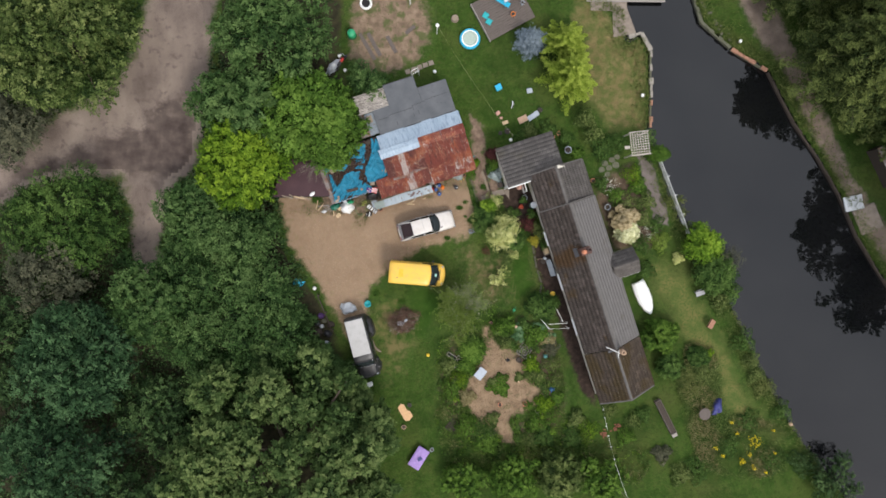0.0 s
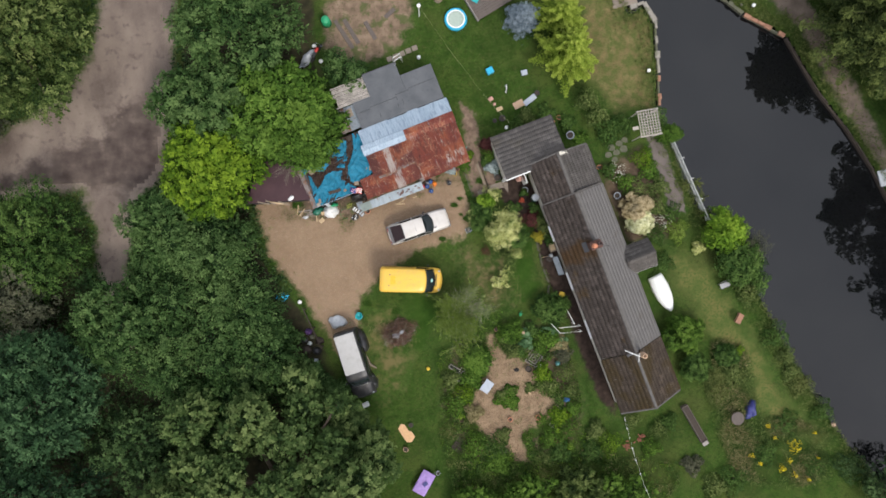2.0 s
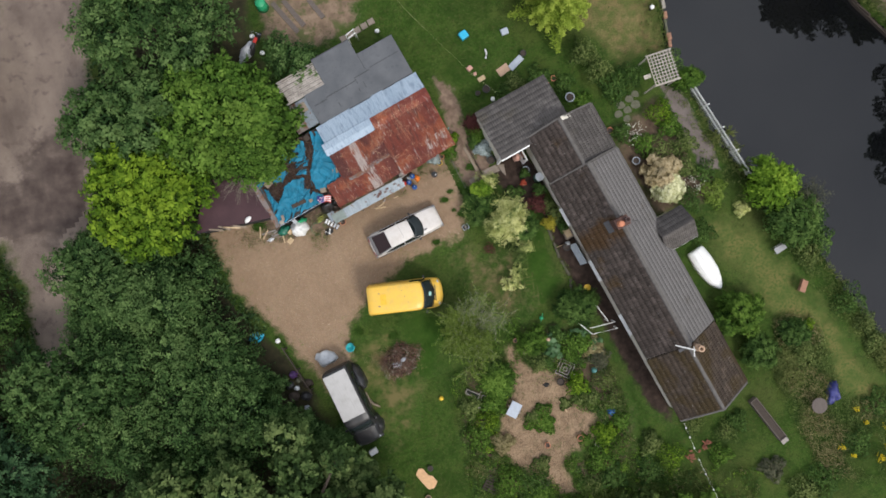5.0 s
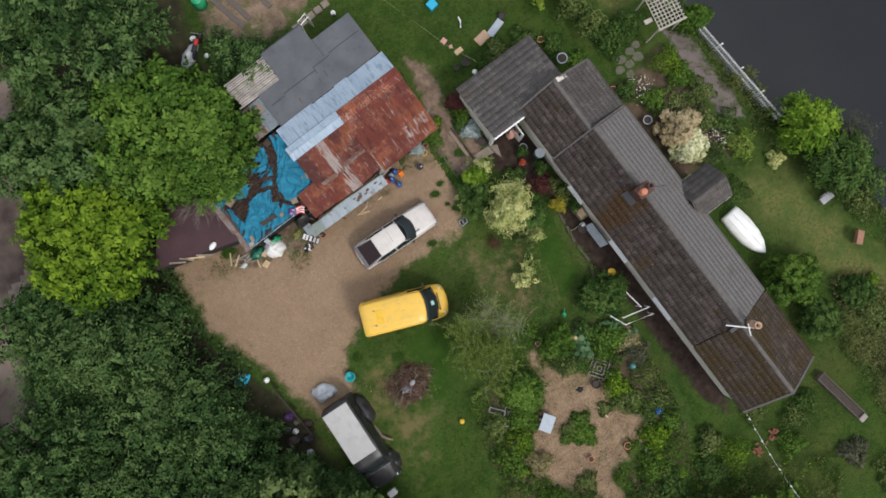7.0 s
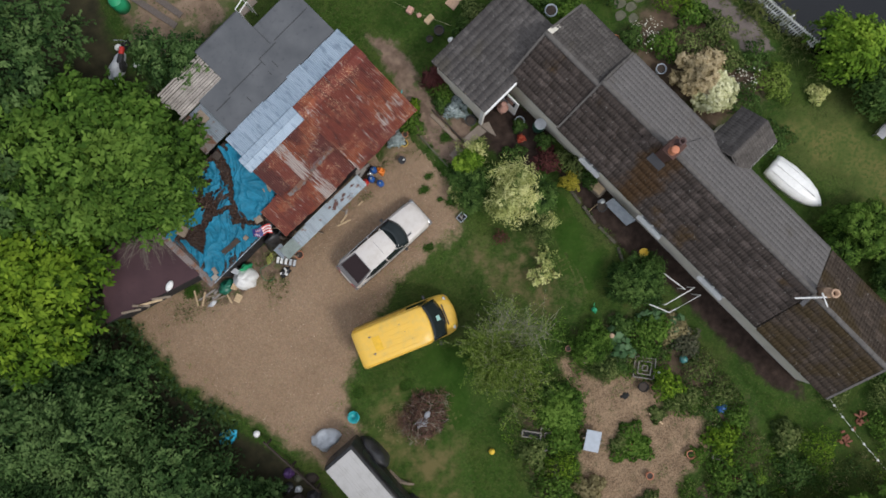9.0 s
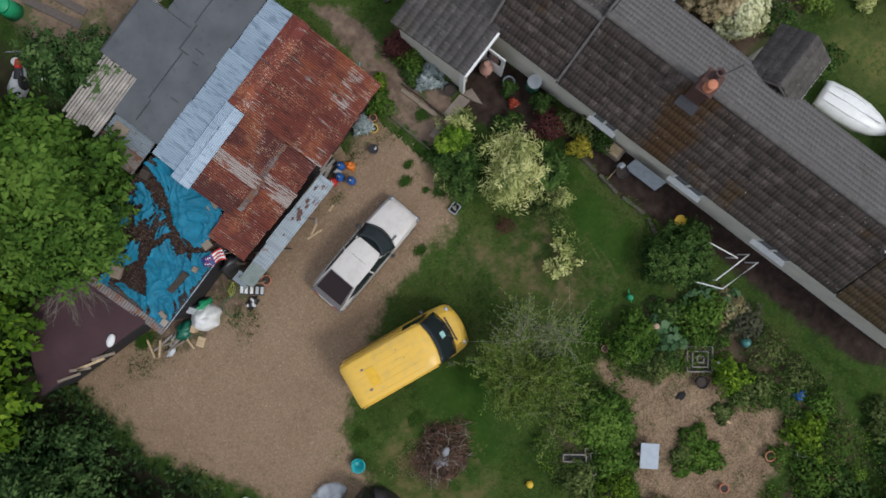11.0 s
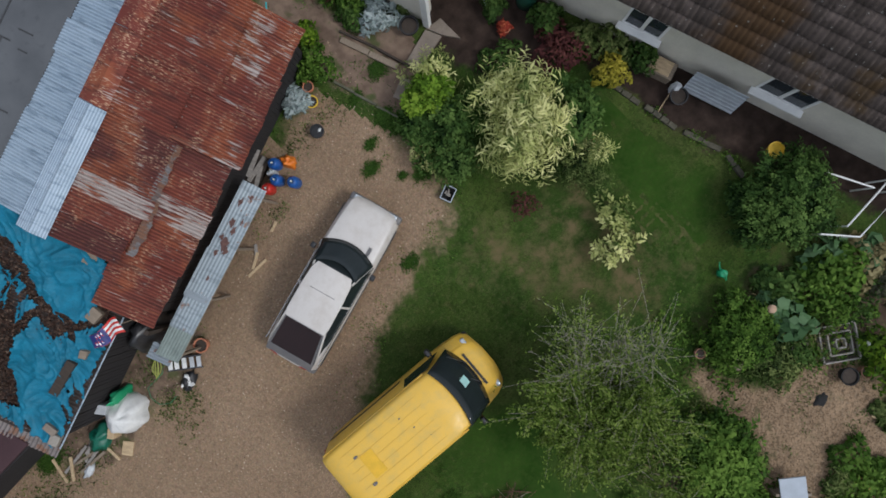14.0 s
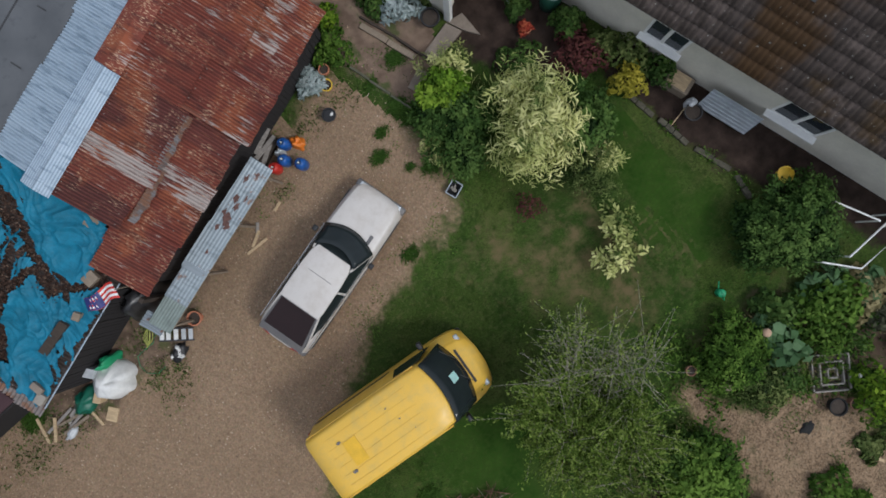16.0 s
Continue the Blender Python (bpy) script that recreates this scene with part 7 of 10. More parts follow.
for i, (x, y, r, h, m) in enumerate(GARDEN):
    plant("garden_plant", x, y, r, h, m, {"mid": "dark green leafy plant in the kitchen garden", "green": "fresh green leafy plant in the kitchen garden", "lime": "bright yellow-green plant in the kitchen garden", "olive": "olive-green straggling plant in the kitchen garden", "dull": "greyish low plant in the kitchen garden", "dry": "dry straw-coloured plant in the kitchen garden", "silver": "silver-leaved plant in the garden bed"}[m], "plant", 100 + i, int(300 + 380 * r * r), 0.13 + 0.03 * (i % 3), 0.35 + 0.1 * (i % 3), 0.45, None, BED)

for x, y, r, h, sd in ((8.1, -7.95, 0.42, 0.75, 1), (8.1, -8.6, 0.5, 0.8, 2), (10.0, -8.0, 0.6, 0.6, 4), (10.8, -8.7, 0.55, 0.5, 5)):
    plant("squash_plant", x, y, r, h, "broad", "sprawling squash plant with broad pale green leaves", "plant", 700 + sd, 34, 0.34, 0.85, 0.7, None, BED)

ROWS_OF = {"mid": "dark green seedling in the kitchen garden", "green": "young green plant in the kitchen garden", "limeleaf": "bright young lettuce in the kitchen garden", "olive": "small olive-green herb in the kitchen garden", "dull": "small grey herb in the kitchen garden", "dry": "small plant gone to seed in the kitchen garden", "red": "small purple-leaved plant in the kitchen garden"}
g_rng = np.random.default_rng(91)
KG = [(6.9, -7.3), (10.3, -8.1), (11.3, -9.8), (12.0, -13.6), (11.4, -17.2), (7.0, -18.6), (3.0, -17.2), (1.4, -13.2), (2.2, -9.8), (4.4, -8.6)]
spots = np.stack([g_rng.uniform(1.5, 13, 400), g_rng.uniform(-18.5, -6.6, 400)], 1)
ok = (inside(spots[:, 0], spots[:, 1], KG) > 0.1) & (inside(spots[:, 0], spots[:, 1], SANDY) < -0.1)
for i, (x, y) in enumerate(spots[ok][:64]):
    m = list(ROWS_OF)[int(g_rng.choice(7, p=[0.22, 0.28, 0.12, 0.18, 0.08, 0.08, 0.04]))]
    r = g_rng.uniform(0.16, 0.42)
    plant("garden_plant", float(x), float(y), r, r * g_rng.uniform(0.8, 2.0), m, ROWS_OF[m], "plant", 500 + i, int(70 + 500 * r * r), g_rng.uniform(0.06, 0.13), g_rng.uniform(0.25, 0.7), 0.45, None, BED)

CANAL_BED = "plants of the flower bed behind the cottage"
BEDS = [(18.0, 5.4, 0.9, 1.0, "lime"), (16.5, 3.6, 0.75, 0.9, "green"), (16.0, 4.5, 0.8, 0.8, "white"), (17.6, 3.0, 1.0, 0.9, "olive"), (19.3, 3.2, 0.8, 0.8, "olive"), (18.6, 4.4, 0.8, 0.7, "green"), (18.8, -0.6, 0.8, 0.8, "mid"), (20.5, -0.4, 0.9, 0.8, "apple"), (19.4, 0.3, 0.7, 0.7, "white"), (22.15, -1.9, 0.5, 0.5, "cream"), (19.4, -2.9, 0.8, 0.5, "mid"), (18.9, 1.6, 0.8, 0.8, "olive"), (20.2, 1.0, 0.8, 0.6, "mid"), (15.3, 4.6, 0.6, 0.8, "mid"), (15.4, 7.8, 1.1, 1.0, "mid"), (16.6, 8.1, 0.9, 1.2, "mid"), (14.5, 9.0, 0.9, 1.4, "olive"), (13.8, 10.2, 0.9, 1.6, "olive"), (19.2, 8.4, 0.9, 1.6, "mid"), (19.6, 7.2, 0.7, 1.2, "green"), (13.2, 7.2, 0.6, 0.5, "green"), (12.2, 8.6, 0.7, 0.5, "mid"), (10.6, 9.3, 0.8, 0.6, "mid"), (9.0, 9.2, 0.7, 0.5, "olive"), (8.2, 8.6, 0.6, 0.6, "mid"), (24.3, -11.2, 0.9, 0.6, "olive"), (24.9, -10.3, 0.5, 0.6, "lime"), (23.4, -13.0, 1.4, 0.6, "grass"), (24.6, -12.2, 1.2, 0.6, "olive"), (23.2, -12.2, 0.8, 0.5, "grass"), (28.1, -9.2, 1.1, 0.8, "mid"), (28.9, -10.9, 0.7, 0.5, "olive"), (26.9, -4.9, 0.9, 0.8, "mid"), (25.9, -5.6, 1.0, 0.7, "olive"), (29.9, -13.2, 1.0, 0.5, "grass"), (29.3, -12.2, 0.8, 0.5, "olive"), (31.6, -15.4, 0.9, 0.7, "mid"), (28.6, -16.4, 1.1, 0.5, "mid"), (26.8, -18.6, 1.0, 0.5, "mid"), (30.8, -19.8, 1.2, 0.6, "mid"), (29.2, -18.2, 0.62, 0.7, "yellow"), (28.1, -19.9, 0.3, 0.6, "yellow"), (29.1, -20.5, 0.22, 0.6, "yellow"), (25.7, -18.7, 0.22, 0.5, "yellow"), (26.35, -19.4, 0.16, 0.5, "yellow"), (28.7, -19.3, 0.2, 0.6, "yellow"), (31.0, -19.2, 0.14, 0.5, "yellow"), (30.2, -20.9, 0.12, 0.5, "yellow"), (27.6, -17.4, 0.14, 0.5, "yellow"), (30.9, -17.2, 0.12, 0.4, "yellow"), (27.1, -16.4, 0.18, 0.5, "yellow"), (33.4, -20.0, 1.2, 0.8, "oak"), (24.2, -20.6, 1.2, 0.6, "mid"), (22.6, -21.0, 1.0, 0.6, "olive")]
for i, (x, y, r, h, m) in enumerate(BEDS):
    plant("border_plant", x, y, r, h, m, {"mid": "dark green leafy border plant", "green": "fresh green border plant with broad leaves", "lime": "bright yellow-green border plant", "olive": "olive-green straggling plant in the border", "oak": "dark bushy plant at the water's edge", "apple": "pale grey-green border plant with fine leaves", "grass": "rough tall grass and weeds", "dry": "dry straw-coloured grasses and seed heads", "silver": "silver-leaved plant in the border", "white": "border plant with white flowers", "cream": "pale cream flower head on the lawn", "yellow": "clump of bright yellow flowers in rough grass"}[m], "plant", 200 + i, int({"white": 30, "yellow": 45}.get(m, 300) + {"white": 80, "yellow": 250}.get(m, 380) * r * r), 0.085 if m in ("white", "yellow") else 0.15, 0.4 + 0.1 * (i % 3), 0.45, None, CANAL_BED)

DOOR = [(6.15, 5.35, 0.55, 0.6, "silver"), (5.85, 7.05, 0.55, 0.9, "cordyline"), (5.95, 6.35, 0.6, 0.8, "green"), (5.6, 5.9, 0.4, 0.5, "mid"), (6.9, 5.1, 0.35, 0.4, "olive"), (8.33, 2.64, 0.17, 0.4, "redfl"), (8.9, 1.15, 0.75, 0.9, "red"), (9.45, -0.3, 0.48, 1.0, "yellowleaf"), (9.95, 0.2, 0.6, 0.9, "olive"), (10.4, -0.6, 0.5, 0.8, "mid"), (9.2, 1.95, 0.45, 1.0, "mid"), (8.5, 3.25, 0.32, 0.6, "mid"), (2.85, 5.35, 0.4, 0.5, "silver"), (3.9, 5.6, 0.55, 0.7, "green"), (4.3, 6.4, 0.4, 0.6, "lime"), (7.6, 2.0, 0.6, 0.6, "mid"), (9.6, 0.9, 0.45, 0.7, "olive")]
for i, (x, y, r, h, m) in enumerate(DOOR):
    plant("border_plant", x, y, r, h, {"cordyline": "red", "yellowleaf": "yleaf"}.get(m, m), {"silver": "silver-leaved plant beside the path", "cordyline": "spiky red-leaved plant beside the annexe", "green": "leafy green plant against the wall", "mid": "dark green plant beside the back door", "olive": "olive-green plant beside the back door", "redfl": "potted plant with small red flowers", "red": "dark purple-leaved shrub beside the wall", "yellowleaf": "yellow-leaved shrub under the window", "lime": "lime-green plant at the workshop corner"}[m], "plant", 300 + i, int(320 + 380 * r * r), {"cordyline": 0.6, "silver": 0.22}.get(m, 0.14), {"cordyline": 0.07, "silver": 0.3}.get(m, 0.45))

# rough grass and weeds
rng = np.random.default_rng(8)
p = np.stack([rng.uniform(14, 42, 60000), rng.uniform(-24, 22, 60000)], 1)
d = inside(p[:, 0], p[:, 1], CANAL)
scatter("long_grass", p[(d < -0.25) & (d > -0.6 - 1.6 * rng.uniform(0, 1, len(p)) ** 2)], "grass", "rough grass and weeds along the canal bank", 0.24, 0.16, 0.3, 9, 4, 0.1)
p = np.stack([rng.uniform(21, 36, 9000), rng.uniform(-24, -9, 9000)], 1)
n1 = np.array([noise.noise(Vector((x * 0.35, y * 0.35, 3))) for x, y in p])
d = inside(p[:, 0], p[:, 1], CANAL)
UNMOWN = [(22.9, -9.4), (25.2, -9.3), (26.5, -12.4), (26.7, -15.6), (29.8, -16.0), (32.4, -17.4), (32.0, -21.2), (28, -21.8), (24.3, -20.4), (22.9, -16.7), (22.1, -13.1)]
wild = inside(p[:, 0], p[:, 1], UNMOWN)
for m, lo, hi, lab in (("dry", 0.0, 2.0, "dry brown seed heads in the unmown grass"), ("olive", -0.35, 0.12, "weeds in the unmown grass beside the canal")):
    scatter("meadow_grass", p[(wild > 0.15) & (n1 > lo) & (n1 < hi)][:1500], m, lab, 0.2, 0.14, 0.4, 21, 5, 0.12)
scatter("meadow_grass", p[(d < -0.5) & (wild > 0) & (n1 > -0.1)], "grass", "tall uncut meadow grass beside the canal", 0.2, 0.16, 0.25, 10, 5, 0.12)
p = np.stack([rng.uniform(-14, 6, 24000), rng.uniform(-10, 8, 24000)], 1)
d = inside(p[:, 0], p[:, 1], DRIVE)
n1 = np.array([noise.fractal(Vector((x * 1.5, y * 1.5, 6)), 0.8, 2.2, 5) for x, y in p])
scatter("weed", p[(np.abs(d) < 0.75) & (n1 > 0.1 + 0.35 * rng.uniform(0, 1, len(p)))], "green", "small weeds along the edge of the gravel", 0.055, 0.45, 0.03, 11, 4, 0.08)
YARD_WEEDS = [(-4.4, 3.3, 0.35), (-4.85, 3.75, 0.5), (-5.1, 3.5, 0.3), (-6.9, 4.75, 0.4), (-7.4, 5.0, 0.6), (-8.4, 5.3, 0.9), (-9.0, 5.6, 0.7), (-3.7, 4.5, 0.5), (1.3, 3.25, 0.3), (-4.5, 4.6, 0.5), (3.2, 3.7, 0.5), (4.5, 3.2, 0.6), (-5.0, 3.0, 0.7)]
kw_ = np.stack([rng.uniform(9.2, 10.4, 1500), rng.uniform(-5, -0.5, 1500)], 1)
kw_ = kw_[np.abs(kw_[:, 0] - np.interp(kw_[:, 1], [-5, -4, -2.7, -0.5], [10.05, 10.15, 9.74, 9.35])) < 0.22 * rng.uniform(0.1, 1, 1500)]
scatter("weed", kw_[[noise.noise(Vector((x * 1.4, y * 1.4, 4.0))) > 0.0 for x, y in kw_]], "green", "weeds along the broken stone edging", 0.08, 0.4, 0.1, 28, 4, 0.06)
p = np.concatenate([np.array((SHED @ Vector((a, b, 0))).xy) + rng.normal(size=(int(95 * r), 2)) * np.array([r * 0.6, r * 0.4]) for a, b, r in YARD_WEEDS])
scatter("weed", p, "olive", "straggling weeds at the foot of the sheds", 0.07, 0.4, 0.08, 27, 4, 0.07)
p = np.stack([rng.uniform(1, 13, 9000), rng.uniform(-19, -6, 9000)], 1)
d = inside(p[:, 0], p[:, 1], SANDY)
n1 = np.array([noise.noise(Vector((x * 0.8, y * 0.8, 9))) for x, y in p])
scatter("weed", p[(d < 0.5) & (d > -2.2) & (n1 > -0.04 + 0.6 * np.clip(d + 0.1, 0, 1))], "green", "weeds and seedlings round the sandy path", 0.12, 0.45, 0.14, 12, 4, 0.1)
p = np.stack([rng.uniform(3, 11, 6000), rng.uniform(-19, -7, 6000)], 1)
n1 = np.array([noise.noise(Vector((x * 1.3, y * 1.3, 19))) for x, y in p])
scatter("seedling", p[(inside(p[:, 0], p[:, 1], SANDY) > 0) & (n1 > 0.3)], "olive", "small weeds sprouting in the sandy path", 0.07, 0.4, 0.07, 17, 3, 0.06)
# mixed growth that fills the beds between the larger plants
BEDS_OF = [(1.0, -9.0), (3.2, -8.2), (4.4, -8.2), (5.3, -8.2), (6.0, -7.4), (7.1, -7.0), (8.8, -7.2), (10.4, -7.9), (11.4, -9.6), (12.1, -11.5), (12.2, -13.4), (12.3, -15.4), (13.6, -17.6), (17.0, -18.4), (20.5, -19.0), (19, -22), (2, -22), (0.8, -16)]
p = np.stack([rng.uniform(0.8, 21, 60000), rng.uniform(-22, -6.2, 60000)], 1)
p = p[(inside(p[:, 0], p[:, 1], BEDS_OF) > 0.05) & (inside(p[:, 0], p[:, 1], SANDY) < -0.05)]
for k, (m, leaf, asp, h, cut) in enumerate((("green", 0.11, 0.5, 0.35, 0.08), ("olive", 0.1, 0.3, 0.4, 0.1), ("mid", 0.13, 0.5, 0.4, 0.02), ("grass", 0.2, 0.13, 0.3, 0.0), ("limeleaf", 0.09, 0.6, 0.25, 0.3), ("dry", 0.16, 0.14, 0.35, 0.22), ("turf", 0.1, 0.2, 0.12, -0.1))):
    n1 = np.array([noise.fractal(Vector((x * 0.75, y * 0.75, 31.0 + 7 * k)), 1.0, 2.0, 3) for x, y in p[k::7]])
    scatter("undergrowth", p[k::7][n1 > cut], m, "mixed weeds and herbs filling the garden beds", leaf, asp, h, 40 + k, 4, 0.07)
tufts = [(5.07, 4.36, 0.3), (2.97, 2.54, 0.26), (3.46, 3.03, 0.2), (3.46, 1.77, 0.14), (4.06, 4.23, 0.2), (4.28, 3.3, 0.3), (4.44, 2.9, 0.35), (3.95, 1.44, 0.3), (-2.1, -5.6, 0.3), (-4.3, -4.9, 0.3), (1.9, -0.1, 0.25), (-9.4, 3.2, 0.4)]
p = np.concatenate([np.array([x, y]) + rng.normal(size=(int(700 * r * r * 10), 2)) * np.array([r * 0.5, r * 0.36]) for x, y, r in tufts])
scatter("grass_tuft", p, "turf", "tufts of green grass growing through the gravel", 0.07, 0.22, 0.06, 16, 3, 0.02)
p = np.stack([rng.uniform(-38, -6, 30000), rng.uniform(-24, 20, 30000)], 1)
d = np.maximum(inside(p[:, 0], p[:, 1], ROAD), inside(p[:, 0], p[:, 1], DRIVE))
scatter("undergrowth", p[(d < -0.1) & (p[:, 0] + 0.45 * np.abs(p[:, 1] + 2) < -9.5)], "oak", "low green undergrowth beneath the trees", 0.22, 0.5, 0.5, 13, 3, 0.15)
p = np.array([-3.15, -6.95]) + rng.normal(size=(220, 2)) * np.array([0.4, 0.3])
scatter("dry_grass", p, "dry", "dry tan grass cuttings beside the brush heap", 0.14, 0.14, 0.12, 29, 4, 0.1)
bp = thing("brush_pile", pose(-1.95, -7.3, 0), "heap of dead reddish brush cuttings on the lawn", "brush pile")
br_rng = np.random.default_rng(14)
for layer, nm in enumerate(("brushwood", "brushwood", "brushwood")):
    b = bmesh.new()
    for i in range((330, 330, 120)[layer]):
        a, q = br_rng.uniform(0, 6.28), math.sqrt(br_rng.uniform(0, 1))
        R = 1.15 + 0.3 * math.sin(2 * a + 0.6) + 0.14 * math.sin(5 * a)
        h = 0.75 * (1 - q * q) + 0.05
        p = Vector((q * R * math.cos(a), q * R * math.sin(a), br_rng.uniform(0.25, 1.0) * h + 0.03))
        e = Vector((br_rng.normal(), br_rng.normal(), br_rng.normal() * 0.25)).normalized() * br_rng.uniform(0.12, 0.42)
        b = tube([p - e, p + Vector((0, 0, br_rng.uniform(0, 0.07))), p + e], br_rng.uniform(0.006, 0.016), 4, b, 0.004)
    part(nm, b, (M["cutting"], M["cutting_dark"], M["twig"])[layer], bp)
rng2 = np.random.default_rng(15)
a, q = rng2.uniform(0, 6.28, 900), np.sqrt(rng2.uniform(0, 1, 900)) * 1.1
c = np.stack([q * np.cos(a), q * np.sin(a), 0.5 * (1 - (q / 1.15) ** 2) * rng2.uniform(0.3, 1, 900) + 0.03], 1)
part_me("foliage", leaves("foliage", c, np.array([0, 0, 0.6]) + rng2.normal(size=(900, 3)) * 0.5, rng2.uniform(0, 0.8, 900), 0.12, 0.5, rng2), LEAF["brush"], bp)
part("rag", ball(0.2, None, pose(0.25, 0.1, 0.72, 12, 8, 30) @ Matrix.Diagonal((1, 0.7, 0.35, 1)), 12, 8), M["grey_cloth"], bp, "grey plastic scrap", True)
c = np.stack([lit[:, 0], lit[:, 1], tz(lit[:, 1]) + 0.05 + rng.uniform(0, 0.04, len(lit))], 1)
ob = part_me("leaf_litter", leaves("leaf_litter", c, np.array([0, 0, 1]) + rng.normal(size=(len(c), 3)) * 0.5, np.clip(rng.uniform(0, 0.65, len(c)) + 0.5 * (rng.uniform(0, 1, len(c)) > 0.86), 0, 1), 0.07, 0.5, rng), LEAF["brush"], None)
ob.matrix_world = SHED
tagged(ob, "brown leaf litter rotting on the shed roof", "leaf litter", kind="stuff")
bl = thing("lean_to", SHED, "lean-to under a plain dark brown felt roof", "lean-to")
BR = [(-6.25, 9.1), (-6.45, 5.75), (-9.6, 6.75), (-11.0, 7.2), (-9.0, 9.75)]
part("roof", prism(BR, 2.02, 2.1, None, None, 0.01), M["felt_brown"], bl)
part("wall", prism([(x * 0.97 - 0.23, y * 0.94 + 0.45) for x, y in BR], -0.1, 2.015), M["black_board"], bl)
part("edge_board", tube([(-6.5, 5.74, 2.0), (-11.0, 7.18, 2.0)], 0.025, 6), M["black_board"], bl)
def pebbles():
    """Loose stones lying on the gravel, too many to count."""
    g = np.random.default_rng(66)
    p = np.stack([g.uniform(-12, 5, 30000), g.uniform(-8, 6, 30000)], 1)
    p = p[inside(p[:, 0], p[:, 1], DRIVE) > 0.1][:11000]
    n = len(p)
    base = np.array([(-1, -1, 0), (1, -1, 0), (1, 1, 0), (-1, 1, 0), (-0.55, -0.5, 1), (0.5, -0.6, 1), (0.6, 0.5, 1), (-0.5, 0.55, 1)], dtype=float)
    quads = np.array([(4, 5, 6, 7), (0, 1, 5, 4), (1, 2, 6, 5), (2, 3, 7, 6), (3, 0, 4, 7)])
    r = 0.007 + 0.014 * g.uniform(0, 1, n) ** 3
    a = g.uniform(0, 6.28, n)
    v = base[None] * (r[:, None] * np.array([1.0, 0.75, 0.9]))[:, None, :] * g.uniform(0.75, 1.25, (n, 8, 1))
    x = v[..., 0] * np.cos(a)[:, None] - v[..., 1] * np.sin(a)[:, None] + p[:, :1]
    y = v[..., 0] * np.sin(a)[:, None] + v[..., 1] * np.cos(a)[:, None] + p[:, 1:]
    z = v[..., 2] + bumpy(p[:, 0], p[:, 1])[:, None] + 0.012
    q = (quads[None] + 8 * np.arange(n)[:, None, None]).reshape(-1, 4)
    ob = part_me("gravel_stones", arrays_mesh("gravel_stones", np.stack([x, y, z], -1).reshape(-1, 3), q), M["pebble"], None)
    tagged(ob, "loose tan and grey stones on the gravel", "gravel", kind="stuff")


k = Mat("loose_pebble", 0.9, 0, 0.2)
k.color(k.ramp(k.island(), [(0.0, (0.1, 0.07, 0.05)), (0.35, (0.28, 0.19, 0.125)), (0.7, (0.4, 0.285, 0.19)), (1.0, (0.5, 0.42, 0.33))]))
M["pebble"] = k.m
pebbles()

# ---- the canal edge ----
M["timber_deck"] = wood_mat("dark_decking", (0.15, 0.125, 0.11))
M["rope"] = plain("washing_line", (0.34, 0.32, 0.18), 0.7)
M["teal"] = plain("teal_plastic", (0.01, 0.32, 0.34), 0.4, 0, 0.15, 8)
M["blue"] = plain("blue_paint", (0.015, 0.09, 0.32), 0.4, 0, 0.2, 8)
M["sky_blue"] = plain("bright_blue_plastic", (0.02, 0.36, 0.55), 0.4, 0, 0.15, 6)
M["red"] = plain("red_paint", (0.5, 0.03, 0.02), 0.4, 0, 0.2, 8)
M["orange"] = plain("orange_plastic", (0.75, 0.2, 0.02), 0.5, 0, 0.2, 8)
M["yellow"] = plain("yellow_plastic", (0.75, 0.5, 0.04), 0.5, 0, 0.2, 8)
M["green"] = plain("green_plastic", (0.02, 0.3, 0.13), 0.5, 0, 0.2, 8)
M["purple"] = plain("lilac_cloth", (0.33, 0.22, 0.5), 0.8, 0, 0.25, 4)
M["violet"] = plain("dark_blue_cover", (0.03, 0.035, 0.17), 0.5, 0, 0.4, 4)
M["bagwhite"] = plain("white_woven_sack", (0.72, 0.72, 0.7), 0.8, 0, 0.2, 5, 0.4)
M["greytarp"] = plain("pale_grey_sheet", (0.5, 0.52, 0.54), 0.6, 0, 0.25, 4)
M["hull"] = plain("white_gelcoat", (0.8, 0.8, 0.78), 0.35, 0, 0.12, 3)
M["lattice"] = plain("pale_trellis_wood", (0.42, 0.38, 0.33), 0.85, 0, 0.25, 6)
M["pink"] = plain("pale_pink_clay", (0.5, 0.28, 0.22), 0.8, 0, 0.3, 9)
M["slate"] = plain("grey_board", (0.36, 0.4, 0.45), 0.6, 0, 0.15, 4)
M["mossy"] = plain("mossy_stone", (0.105, 0.105, 0.07), 0.95, 0, 0.4, 5, 0.4)
M["dull_brick"] = plain("dull_orange_brick", (0.2, 0.075, 0.045), 0.9, 0, 0.35, 6, 0.4)
M["poly"] = plain("clear_corrugated_plastic", (0.34, 0.37, 0.4), 0.25, 0, 0.2, 4)


def gz(x, y):
    return float(ground_z(np.array(float(x)), np.array(float(y))))


